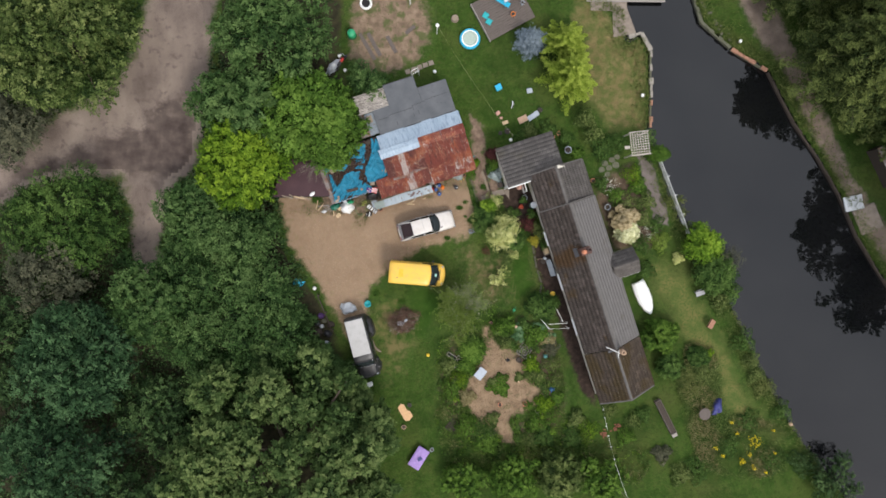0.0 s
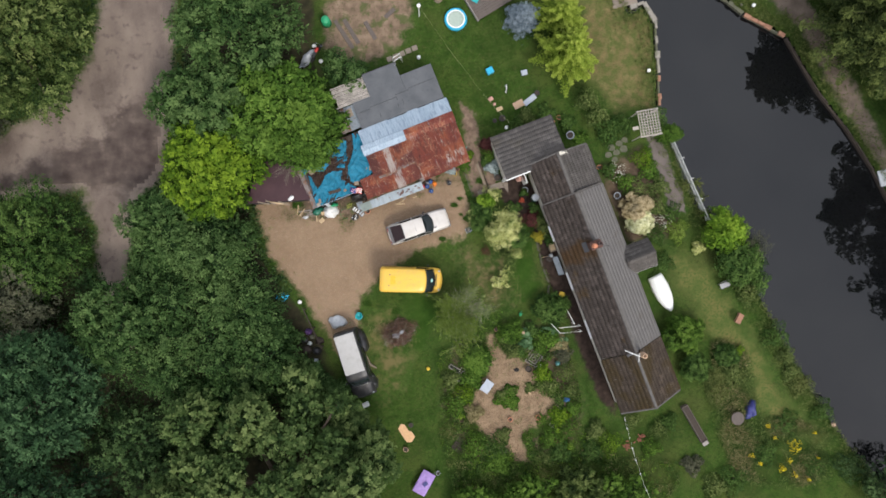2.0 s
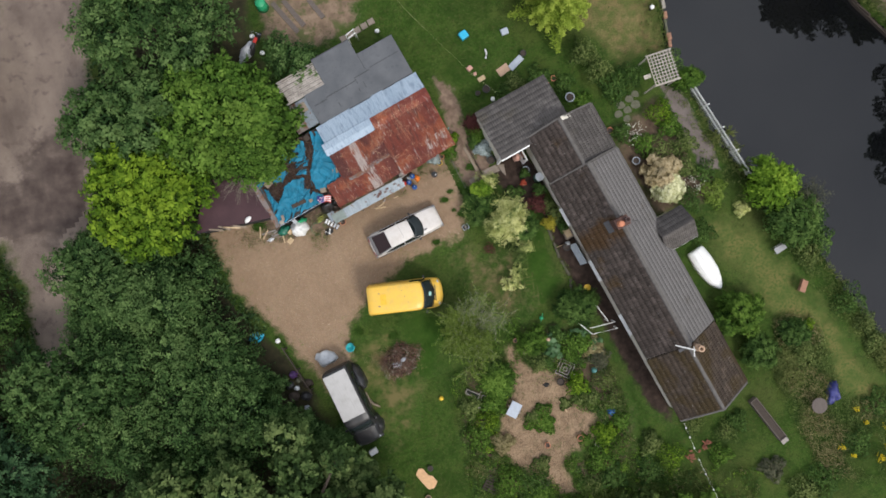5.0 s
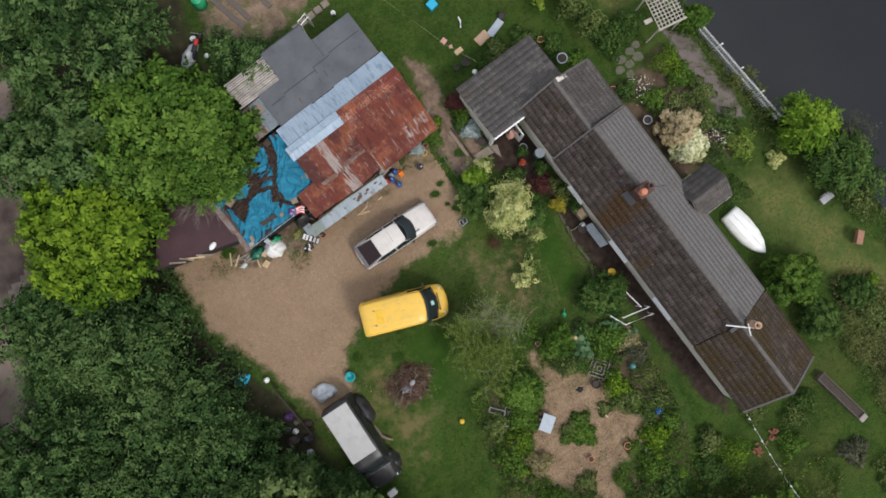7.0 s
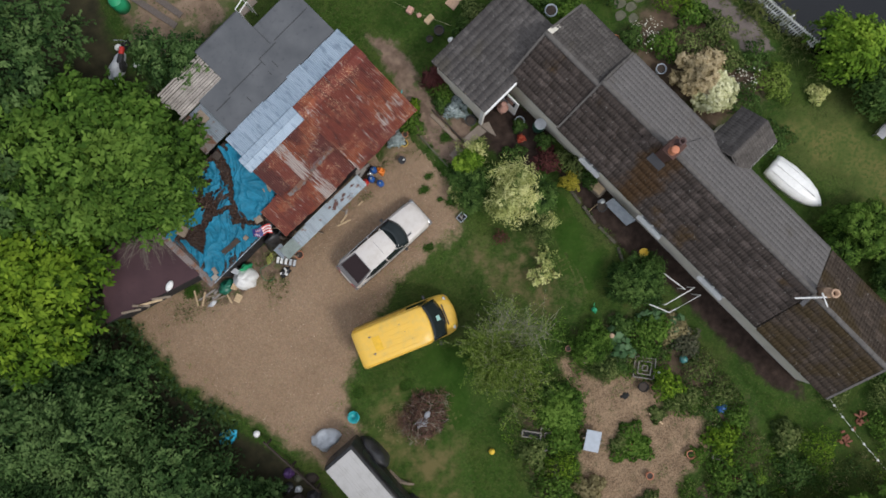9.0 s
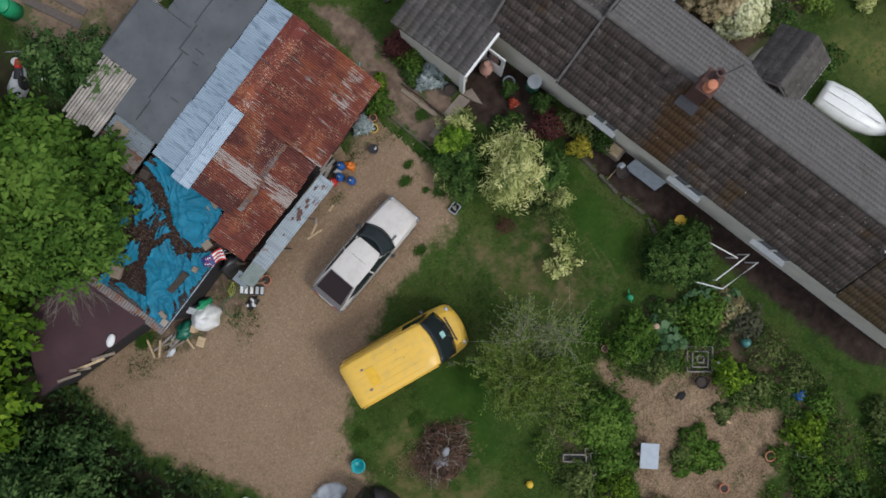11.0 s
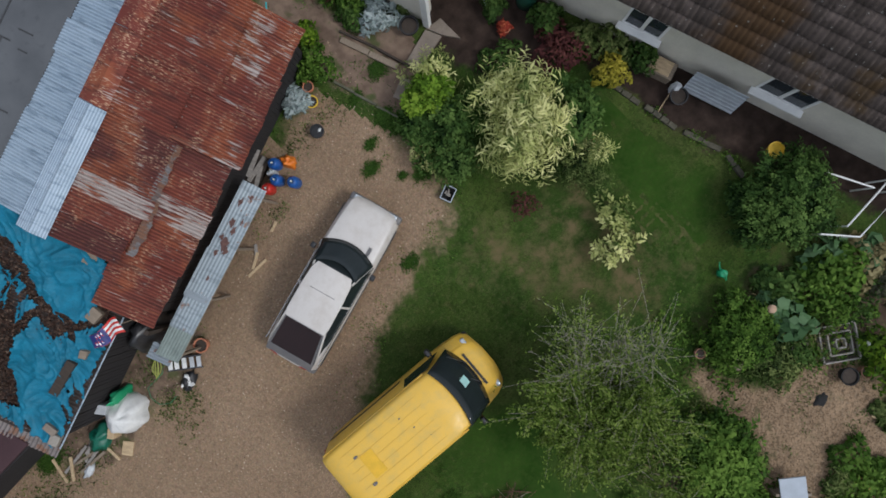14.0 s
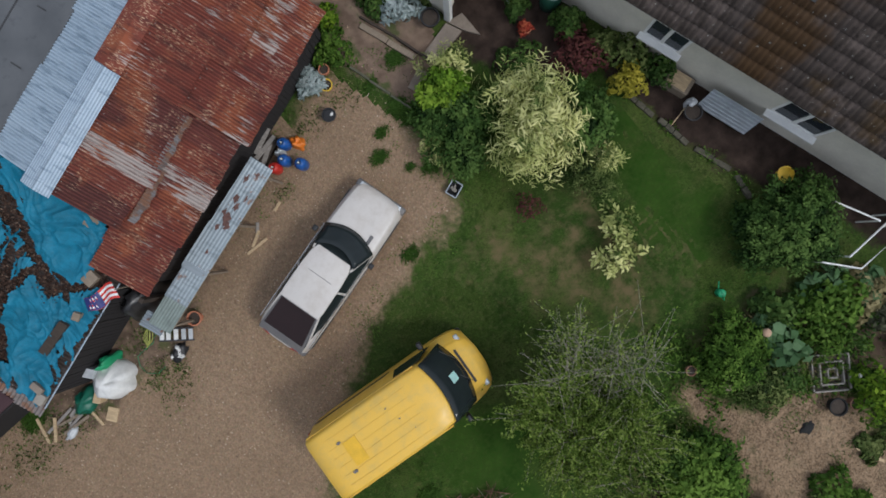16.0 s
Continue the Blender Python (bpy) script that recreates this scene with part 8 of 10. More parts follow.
def coping(points, length, width, mat, label, inset=0.12, jitter=0.06):
    """Edging stones along the canal, each a piece of the wall that carries them."""
    wall = thing("canal_wall", pose(0, 0, 0), label, "canal wall", kind="structure")
    pts = [Vector((x, y, 0)) for x, y in points]
    for a, b in zip(pts, pts[1:]):
        d = b - a
        n = max(1, round(d.length / length))
        ang = math.degrees(math.atan2(d.y, d.x))
        part("wall_face", box(0, d.length, -0.1, 0.05, -1.4, -0.06, 0, None, pose(a.x, a.y, 0, 0, 0, ang)), M["timber_dark"] if width < 0.1 else M["mossy"], wall)
        for i in range(n):
            L = d.length / n
            c = a + d * ((i + 0.5) / n)
            w = width * random.uniform(0.6, 1.3)
            if random.random() < 0.16:
                continue
            ob = part("coping_stone", box(-L / 2 + 0.012, L / 2 - 0.012, -w / 2, w / 2, -0.12, 0.02 + random.uniform(0, 0.07), 0.025), mat, wall)
            ob.matrix_local = pose(c.x, c.y, 0, random.uniform(-2, 2), random.uniform(-2, 2), ang + random.uniform(-3, 3))


coping([(17.75, 17.45), (18.9, 17.85), (19.75, 16.3), (19.8, 12.2)], 0.55, 0.34, M["stone"], "uneven pale stone edging along the canal")
coping([(19.8, 12.0), (19.75, 9.6)], 0.45, 0.26, M["brick_edge"], "reddish brick edging along the canal")
coping([(23.5, 21.0), (24.2, 18.8), (26.8, 16.6)], 0.5, 0.3, M["mossy"], "weathered stone edging on the towpath side")
coping([(26.9, 16.5), (30.1, 14.65)], 0.6, 0.3, M["brick_edge"], "red-brown brick edging on the towpath side")
coping([(30.2, 14.5), (32.55, 10.1), (34.7, 7.1), (36.8, 3.6), (38.4, 0.0), (40.0, -2.5), (41.6, -4.9)], 1.2, 0.09, M["timber_dark"], "thin timber edging on the towpath side")
for i in range(26):
    t = i / 25
    pts = [(23.6, 20.6), (26.4, 16.9)]
    x, y = pts[0][0] + (pts[1][0] - pts[0][0]) * t, pts[0][1] + (pts[1][1] - pts[0][1]) * t
    if i % 2 == 0:
        single("loose_stone", ball(0.08 + 0.09 * random.random(), None, Matrix.Diagonal((1.2, 0.9, 0.55, 1)), 8, 5), M["mossy"], pose(x + random.uniform(0.1, 0.6), y + random.uniform(0.1, 0.5), 0.05, 0, 0, random.uniform(0, 180)), "rough grey stone lying on the canal bank", "stone", "loose stones on the bank")
single("landing", prism([(14.3, 21.4), (14.4, 19.7), (16.3, 19.7), (16.4, 17.4), (18.4, 17.8), (17.55, 20.0), (17.6, 21.4)], -0.06, 0.07, None, None, 0.02), M["concrete"], Matrix(), "worn brown concrete landing beside the canal", "landing")
jt = thing("jetty", pose(18.9, 20.75, 0), "narrow grey timber jetty over the water", "jetty")
for k in range(5):
    part("plank", box(-4.9, 2.0, -0.3 + k * 0.16, -0.155 + k * 0.16, 0.1, 0.15, 0.006), M["timber_grey"], jt)
for x in (-4.2, -1.2, 1.7):
    part("pile", cyl(0.09, 0.09, -1.5, 0.1, 10, None, pose(x, 0, 0)), M["timber_dark"], jt)
def bollard(x, y):
    r = thing("bollard", pose(x, y, gz(x, y)), "short white-topped mooring bollard on the bank", "bollard", "bollards along the canal")
    part("post", cyl(0.11, 0.1, -0.1, 0.4, 14), M["black"], r)
    part("cap", lathe([(0.14, 0.4), (0.15, 0.46), (0.12, 0.55), (0.03, 0.58)], 14), M["white"], r, "white painted cap", True)
for x, y in ((18.85, 12.3), (27.45, 17.05)):
    bollard(x, y)
hut = thing("narrowboat_shelter", pose(40.4, 6.2, 0, 0, 0, -64), "low brown shelter roof beside the towpath", "shelter")
part("roof", loft([[(x, -0.65, 1.5), (x, 0, 1.85), (x, 0.65, 1.5), (x, 0.65, 1.44), (x, 0, 1.78), (x, -0.65, 1.44)] for x in (-1.9, 1.9)]), M["zinc_brown"], hut)
part("wall", box(-1.8, 1.8, -0.55, 0.55, -0.1, 1.45), M["timber_dark"], hut)
sk = thing("mooring_slab", pose(38.5, 1.3, 0, 0, 0, 24), "pale concrete slab beside the canal", "slab", kind="")
part("slab", box(-0.2, 1.9, -1.2, 1.1, -0.05, 0.12, 0.03), M["concrete"], sk)
single("tank_lid", box(-0.85, 0.85, -0.65, 0.65, 0, 0.14, 0.05), M["greytarp"], pose(37.95, 3.0, 0.02, 0, 0, 12), "grey rectangular tank lid on the towpath", "lid")

# trellis arbour, white fence, stepping stones
ar = thing("arbour", pose(18.05, 7.9, 0, 0, 0, 7), "pale wooden trellis arbour with a lattice top", "arbour")
for x in (-0.75, 0.75):
    for y in (-0.9, 0.9):
        part("post", box(x - 0.04, x + 0.04, y - 0.04, y + 0.04, -0.1, 2.15), M["lattice"], ar)
for k in range(8):
    part("slat", box(-0.8 + k * 0.21, -0.755 + k * 0.21, -1.0, 1.0, 2.18, 2.2), M["lattice"], ar)
for k in range(10):
    part("slat", box(-0.82, 0.72 + 0.08, -0.98 + k * 0.21, -0.935 + k * 0.21, 2.203, 2.223), M["lattice"], ar)
for y in (-1.0, 0.97):
    part("beam", box(-0.85, 0.85, y - 0.03, y + 0.03, 2.1, 2.178), M["lattice"], ar)
part("shelf", box(-1.25, -0.8, -0.35, -0.1, 1.9, 1.95), M["lattice"], ar)
fe = thing("picket_fence", pose(20.3, 6.85, 0, 0, 0, -68.3), "low white painted picket fence along the canal bank", "fence")
FL = 7.15
for k in range(int(FL / 0.14)):
    part("picket", box(k * 0.14, k * 0.14 + 0.06, -0.012, 0.012, 0.03, 0.92, 0.006, None, None, 1), M["white"], fe)
for z, y in ((0.25, 0.03), (0.7, 0.03)):
    part("rail", box(0, FL, y - 0.015, y + 0.025, z, z + 0.07), M["white"], fe)
for k in range(5):
    part("post", box(k * FL / 4.05 - 0.04, k * FL / 4.05 + 0.04, 0.058, 0.14, -0.2, 1.0, 0.008), M["white"], fe)
for x, y, r in ((15.7, 6.45, 0.3), (16.35, 6.75, 0.28), (16.7, 6.3, 0.32), (15.45, 5.9, 0.28), (16.1, 6.05, 0.27), (15.95, 5.5, 0.25), (16.8, 7.0, 0.25)):
    single("stepping_stone", prism([(r * (1 + 0.15 * math.sin(3 * a + x)) * math.cos(a), r * (1 + 0.15 * math.cos(2 * a + y)) * math.sin(a)) for a in [i * math.pi / 5 for i in range(10)]], -0.03, 0.05, None, None, 0.015), M["mossy"], pose(x, y, gz(x, y) - 0.025), "mossy flat stepping stone in the grass", "stone", "stepping stones")

# upturned boat
bt = thing("dinghy", pose(19.22, -5.36, 0.0, 0, 0, -67) @ Matrix.Diagonal((1.08, 1.1, 1.0, 1.0)), "white upturned dinghy lying on the grass", "boat")
secs = []
for x, w, h in ((-1.42, 0.5, 0.4), (-1.3, 0.56, 0.46), (-0.5, 0.63, 0.52), (0.3, 0.58, 0.5), (0.9, 0.42, 0.42), (1.25, 0.22, 0.32), (1.45, 0.05, 0.2)):
    secs.append([(x, w * math.cos(a), 0.02 + h * max(0, math.sin(a)) ** 0.7) for a in [math.pi * i / 10 for i in range(11)]])
part("hull", loft(secs), M["hull"], bt, smooth=True)
part("keel", box(-1.3, 0.9, -0.02, 0.02, 0.5, 0.56, 0.008), M["hull"], bt)
for y in (-0.28, 0.28):
    part("strake", tube([(-1.3, y * 1.1, 0.46), (-0.3, y * 1.25, 0.5), (0.7, y, 0.43)], 0.02, 6), M["hull"], bt)
part("gunwale", loft([[(x, y, z) for x, w, h in ((-1.44, 0.53, 0), (-0.5, 0.66, 0), (0.3, 0.61, 0), (0.9, 0.45, 0), (1.28, 0.24, 0)) for y in (s * w,)] for s, z in ((1, 0.0), (1, 0.05), (0.96, 0.05), (0.96, 0.0))], closed=False), M["hull"], bt)

# canal-side lawn things
tr = thing("planter_trough", pose(21.2, -15.95, gz(21, -16), 0, 0, -63), "long weathered timber trough with bare soil in it", "planter")
for y in (-0.27, 0.22):
    part("side_board", box(-1.7, 1.5, y, y + 0.05, 0.0, 0.42, 0.01), M["timber_deck"], tr)
for x in (-1.72, 1.5):
    part("end_board", box(x, x + 0.05, -0.27, 0.27, 0.0, 0.42, 0.01), M["timber_deck"], tr)
part("soil", box(-1.66, 1.48, -0.215, 0.215, 0.05, 0.34), M["timber_dark"], tr, "dark soil")
part("lid", box(1.56, 1.9, -0.24, 0.24, 0.2, 0.3, 0.01), M["timber_grey"], tr)
def crumple(name, m, rx, ry, h, mat, label, category, seed, amp=0.25, n=18):
    """A crumpled sack or sheet: a lumpy dome."""
    b = bmesh.new()
    bmesh.ops.create_uvsphere(b, u_segments=n, v_segments=12, radius=1)
    for v in b.verts:
        p = v.co.copy()
        f = 1 + amp * noise.fractal(p * 1.7 + Vector((seed, 0, 0)), 0.8, 2.0, 4)
        v.co = Vector((p.x * rx * f, p.y * ry * f, max(-0.1, p.z) * h * f))
    return single(name, b, mat, m, label, category, smooth=True)
crumple("covered_bundle", pose(25.8, -15.05, 0.05, 0, 0, 78), 0.85, 0.38, 0.5, M["violet"], "bundle under a shiny dark blue cover", "bundle", 3.0, 0.5)
rt = thing("round_table", pose(24.5, -15.55, gz(24.5, -15.5)), "round weathered garden table on the grass", "table")
part("tabletop", cyl(0.52, 0.52, 0.62, 0.67, 28, bevel=0.01), M["timber_deck"], rt)
part("pedestal", cyl(0.09, 0.12, -0.05, 0.62, 12), M["timber_grey"], rt)
def bench_thing(x, y, turn, mat, label):
    r = thing("garden_chair", pose(x, y, gz(x, y), 0, 0, turn), label, "chair")
    part("seat", box(-0.4, 0.4, -0.2, 0.2, 0.32, 0.36, 0.01), mat, r)
    part("backrest", box(-0.4, 0.4, 0.2, 0.24, 0.36, 0.75, 0.01, None, Matrix.Rotation(-0.2, 4, "X")), mat, r)
    for a in (-0.36, 0.36):
        for b in (-0.17, 0.17):
            part("leg", box(a - 0.02, a + 0.02, b - 0.02, b + 0.02, -0.03, 0.32), mat, r)
bench_thing(25.2, -7.7, 60, M["brick_edge"], "small reddish wooden chair on the bank")
bench_thing(24.15, -4.95, 20, M["rim"], "pale metal folding chair on the bank")
cord = thing("light_string", pose(14.95, -14.3, 0), "cord with round white lamps hung from the cottage gable", "light string")
CP = [(0, 0, 2.3), (0.35, -1.4, 2.0), (0.75, -3.1, 1.85), (1.3, -5.2, 1.9), (2.3, -8.2, 2.2)]
part("cord", tube(CP, 0.008, 5), M["white"], cord)
for (x0, y0, z0), (x1, y1, z1) in zip(CP, CP[1:]):
    for t in (0.25, 0.75):
        part("lamp", ball(0.05, None, pose(x0 + (x1 - x0) * t, y0 + (y1 - y0) * t, z0 + (z1 - z0) * t - 0.04), 10, 7), M["white"], cord, smooth=True)
part("post", cyl(0.04, 0.035, -0.2, 2.25, 8, None, pose(2.3, -8.2, 0)), M["timber"], cord)
for x, y, n in ((16.9, -16.85, 16), (15.8, -17.3, 14)):
    hb = thing("brick_heap", pose(x, y, gz(x, y)), "low heap of dull orange bricks in the border", "bricks", "brick heaps in the border")
    for k in range(n):
        part("brick", box(-0.11, 0.11, -0.05, 0.05, 0, 0.065, 0.008, None, pose(random.gauss(0, 0.22), random.gauss(0, 0.16), 0.01 + 0.05 * (k % 3), random.uniform(-8, 8), random.uniform(-8, 8), random.uniform(0, 180)), 1), M["dull_brick"], hb)
single("stone_block", box(-0.16, 0.16, -0.14, 0.14, -0.02, 0.2, 0.03), M["terracotta_pale"], pose(32.5, -16.7, 0, 0, 0, 20), "small pale block at the water's edge", "block")

# ---- the lawn behind ----
pl = thing("paddling_pool", pose(3.85, 17.1, 0.02), "round inflatable blue and white paddling pool with water", "paddling pool")
part("rim", lathe([(0.66, 0.0), (0.84, 0.02), (0.9, 0.15), (0.86, 0.3), (0.78, 0.33), (0.7, 0.28), (0.66, 0.15)], 32, caps=False), M["sky_blue"], pl, smooth=True)
part("inner_ring", lathe([(0.6, 0.12), (0.69, 0.18), (0.73, 0.3), (0.68, 0.335), (0.62, 0.3)], 32, caps=False), M["white"], pl, smooth=True)
part("pool_water", cyl(0.64, 0.64, 0.1, 0.2, 32), plain("pool_water", (0.36, 0.43, 0.37), 0.08), pl)
dk = thing("timber_deck", pose(6.9, 19.6, 0, 0, 0, 28.5), "raised weathered timber deck with garden furniture", "deck")
for k in range(17):
    part("plank", box(-2.4, 2.0, -1.75 + k * 0.21, -1.558 + k * 0.21, 0.24, 0.3, 0.008), M["timber_deck"], dk)
for x in (-2.35, -0.2, 1.9):
    part("joist", box(x, x + 0.08, -1.7, 1.75, -0.1, 0.238), M["timber_dark"], dk)
part("edge_rail", box(-2.48, -2.41, -1.8, 1.8, 0.1, 0.42, 0.01), M["timber_grey"], dk)
def deck_at(a, b, z=0.3, turn=0.0):
    return pose(6.9, 19.6, z, 0, 0, 28.5) @ pose(a, b, 0, 0, 0, turn)
for a, b in ((-1.75, 0.35), (-1.75, -0.25)):
    r = thing("cushion", deck_at(a, b, 0.3, 30), "square teal seat cushion on the deck", "cushion", "cushions on the deck")
    part("pad", box(-0.25, 0.25, -0.25, 0.25, 0, 0.1, 0.04), M["teal"], r, smooth=True)
lo = thing("sun_lounger", deck_at(-0.1, 0.9, 0.3, -60), "bright blue slatted sun lounger", "lounger")
part("bed", box(-0.9, 0.5, -0.22, 0.22, 0.25, 0.3, 0.02), M["sky_blue"], lo)
part("backrest", box(0.5, 1.0, -0.22, 0.22, 0.27, 0.31, 0.02, None, None), M["sky_blue"], lo)
for a in (-0.8, 0.7):
    for b in (-0.18, 0.18):
        part("leg", box(a - 0.02, a + 0.02, b - 0.02, b + 0.02, 0, 0.25), M["sky_blue"], lo)
gt = thing("garden_table", deck_at(0.75, 0.8, 0.3), "pale grey rectangular garden table", "table")
part("tabletop", box(-0.7, 0.7, -0.45, 0.45, 0.68, 0.72, 0.01), M["greytarp"], gt)
for a in (-0.62, 0.62):
    for b in (-0.38, 0.38):
        part("leg", box(a - 0.025, a + 0.025, b - 0.025, b + 0.025, 0, 0.68), M["greytarp"], gt)
def pot(x, y, r, h, mat, label, z=None, soil=True, m=None):
    t = thing("plant_pot", m or pose(x, y, gz(x, y) if z is None else z), label, "pot")
    part("pot", lathe([(r * 0.7, 0), (r * 0.95, h * 0.85), (r * 1.05, h * 0.86), (r * 1.05, h), (r * 0.9, h), (r * 0.85, h * 0.8)], 18), mat, t, smooth=False)
    if soil:
        part("soil", cyl(r * 0.84, r * 0.84, h * 0.6, h * 0.82, 16), M["timber_dark"], t)
    return t
pot(0, 0, 0.2, 0.3, M["orange"], "orange round pot on the deck", m=deck_at(0.35, -0.7))
pot(0, 0, 0.16, 0.4, M["slate"], "grey pot on the deck", m=deck_at(1.5, -0.25))
tb = thing("tractor_tyre", pose(-5.1, 20.05, gz(-5, 20)), "round dark tub with a white rim on bare soil", "tub")
part("rim", lathe([(0.36, 0), (0.52, 0.02), (0.55, 0.15), (0.5, 0.28), (0.4, 0.3), (0.36, 0.2)], 26, caps=False), M["white"], tb, smooth=True)
part("filling", cyl(0.37, 0.37, 0.02, 0.16, 24), M["flat_black"], tb)
single("tree_stump", lathe([(0.36, -0.05), (0.3, 0.1), (0.28, 0.3), (0.25, 0.31), (0.02, 0.315)], 16), M["timber"], pose(2.55, 18.85, gz(2.5, 18.8)), "low brown tree stump on the lawn", "stump")
wp = thing("washing_line_post", pose(1.0, 17.55, 0), "white washing line post with a ring at its top", "post")
part("pole", cyl(0.035, 0.035, -0.2, 2.1, 10), M["white"], wp)
part("head", lathe([(0.05, 2.1), (0.14, 2.12), (0.15, 2.16), (0.08, 2.2)], 14), M["white"], wp)
part("line", tube([(0, 0, 2.1), (2.3, -3.5, 1.7), (5.1, -7.6, 1.95), (6.35, -9.2, 2.4)], 0.007, 5), M["rope"], wp, "thin yellow washing line")
pp = thing("post", pose(-1.3, 20.1, 0), "white garden post on the grass", "post")
part("pole", cyl(0.05, 0.05, -0.2, 1.3, 10), M["white"], pp)
for i in range(5):
    x, y = -1.5 + i * 0.5, 14.3 + i * 0.19
    single("paving_slab", box(-0.22, 0.22, -0.2, 0.2, -0.02, 0.045, 0.012), M["concrete"], pose(x, y, gz(x, y), 0, 0, 20 + random.uniform(-6, 6)), "square pale paving slab in the grass", "slab", "slabs behind the shed")
sf = thing("metal_frame", pose(-0.8, 13.85, 0, 0, 0, 30), "small white tubular frame against the felt-roofed shed", "frame")
part("tube", tube([(-0.3, 0, -0.05), (-0.3, 0, 1.5), (0.3, 0, 1.5), (0.3, 0, -0.05)], 0.025, 6), M["white"], sf)
part("tube", tube([(-0.3, 0.25, -0.05), (-0.3, 0.25, 1.5), (0.3, 0.25, 1.5), (0.3, 0.25, -0.05)], 0.025, 6), M["white"], sf)
lp = thing("garden_lamp", pose(0.8, 14.15, 0), "white globe garden lamp on a short post", "lamp")
part("post", cyl(0.03, 0.03, -0.1, 0.5, 8), M["black"], lp)
part("globe", ball(0.15, None, pose(0, 0, 0.6)), M["white"], lp, smooth=True)
lp2 = copy_thing(lp, pose(7.35, 8.35, 0))
gb = thing("compost_bin", pose(-6.3, 17.35, gz(-6.3, 17.3)), "green plastic compost bin on bare soil", "bin")
part("bin", lathe([(0.4, -0.02), (0.33, 0.7), (0.3, 0.72)], 18), M["green"], gb, smooth=True)
part("lid", lathe([(0.34, 0.722), (0.3, 0.78), (0.05, 0.84)], 18), M["green"], gb, smooth=True)
for x, y, L, t in ((-5.0, 16.4, 2.6, -60), (-4.4, 16.6, 2.2, -62), (-2.9, 16.6, 1.6, -62), (-1.3, 17.9, 1.0, 40)):
    single("sleeper", box(-L / 2, L / 2, -0.16, 0.16, -0.03, 0.09, 0.015), M["timber_deck"], pose(x, y, gz(x, y), 0, 0, t), "weathered timber sleeper laid on the soil", "timber")
mo = thing("moped", pose(-7.2, 14.9, 0.01, 0, 8, 58), "old red moped leaning among junk", "moped")
for x in (-0.55, 0.55):
    w_ = part("wheel", lathe([(0.2, -0.05), (0.27, -0.05), (0.29, 0), (0.27, 0.05), (0.2, 0.05)], 18, None, pose(x, 0, 0.29, 90)), M["tyre"], mo, smooth=True)
    part("hub", cyl(0.19, 0.19, -0.02, 0.02, 12, None, pose(x, 0, 0.29, 90)), M["rim"], w_)
part("frame", tube([(-0.5, 0, 0.35), (-0.1, 0, 0.4), (0.3, 0, 0.55), (0.5, 0, 0.85)], 0.045, 7), M["black"], mo)
part("tank", box(-0.1, 0.3, -0.11, 0.11, 0.55, 0.75, 0.06), M["red"], mo, smooth=True)
part("seat", box(-0.55, -0.08, -0.12, 0.12, 0.62, 0.72, 0.04), M["black"], mo, smooth=True)
part("handlebar", tube([(0.45, -0.33, 0.95), (0.5, 0, 0.9), (0.45, 0.33, 0.95)], 0.018, 6), M["chrome"], mo)
crumple("grey_sheet", pose(-7.9, 14.6, 0.02, 0, 0, 50), 0.9, 0.35, 0.3, M["greytarp"], "pale grey plastic sheet over junk", "sheet", 8.0, 0.4)
for x, y, r in ((-7.35, 15.55, 0.16), (-6.9, 14.35, 0.15)):
    single("helmet", ball(r, None, Matrix.Diagonal((1.15, 1, 0.9, 1))), M["white"], pose(x, y, 0.13), "round white helmet lying by the moped", "helmet", smooth=True)
TOYS = [(6.33, 12.95, 0.27, 0.25, 0.3, "sky_blue", 25, "open bright blue plastic toy box on the lawn"), (9.05, 12.7, 0.24, 0.2, 0.2, "slate", 10, "grey plastic box on the lawn"), (6.3, 10.75, 0.17, 0.15, 0.2, "pink", 35, "small pink toy on the lawn"), (6.95, 9.95, 0.25, 0.15, 0.1, "timber_pale", 20, "cream cushion on the lawn"), (8.5, 10.25, 0.42, 0.28, 0.04, "terracotta_pale", 25, "faded brown mat on the lawn"), (9.4, 10.55, 0.55, 0.22, 0.06, "slate", 35, "dark blue-grey mat on the lawn"), (6.6, 10.35, 0.1, 0.1, 0.1, "pink", 0, "small pale toy on the lawn")]
for x, y, a, b, h, m, t, lab in TOYS:
    single("toy" if h > 0.1 else "mat", box(-a, a, -b, b, -0.02, h, min(0.03, h * 0.4)), M[m], pose(x, y, gz(x, y), 0, 0, t), lab, "toy" if h > 0.1 else "mat")
single("toy_windmill", tube([(0, 0, 0.02), (0.1, 0.35, 0.12), (0.06, 0.6, 0.1)], 0.05, 6), M["bagwhite"], pose(7.5, 11.2, 0), "small white toy lying on the lawn", "toy")
pot(9.95, 11.0, 0.2, 0.3, M["black"], "black plastic pot on the lawn")
pot(7.1, 9.15, 0.24, 0.35, M["black"], "black plastic pot beside the annexe")
pot(6.5, 9.0, 0.16, 0.25, M["black"], "small black pot beside the annexe")
pot(12.4, 7.55, 0.3, 0.4, M["slate"], "large dark tub of plants behind the annexe")
pot(11.6, 9.0, 0.18, 0.25, M["terracotta"], "terracotta pot behind the annexe")
pot(11.1, 8.7, 0.16, 0.22, M["terracotta"], "terracotta pot behind the annexe")
pot(14.6, 4.9, 0.2, 0.3, M["terracotta"], "terracotta pot against the cottage")
pot(15.9, 2.6, 0.25, 0.35, M["slate"], "grey tub beside the hydrangea")
bowl = thing("bird_bath", pose(18.1, -2.75, 0), "pale stone bird bath beside the porch", "bird bath")
part("pedestal", cyl(0.12, 0.08, -0.03, 0.6, 12), M["stone"], bowl)
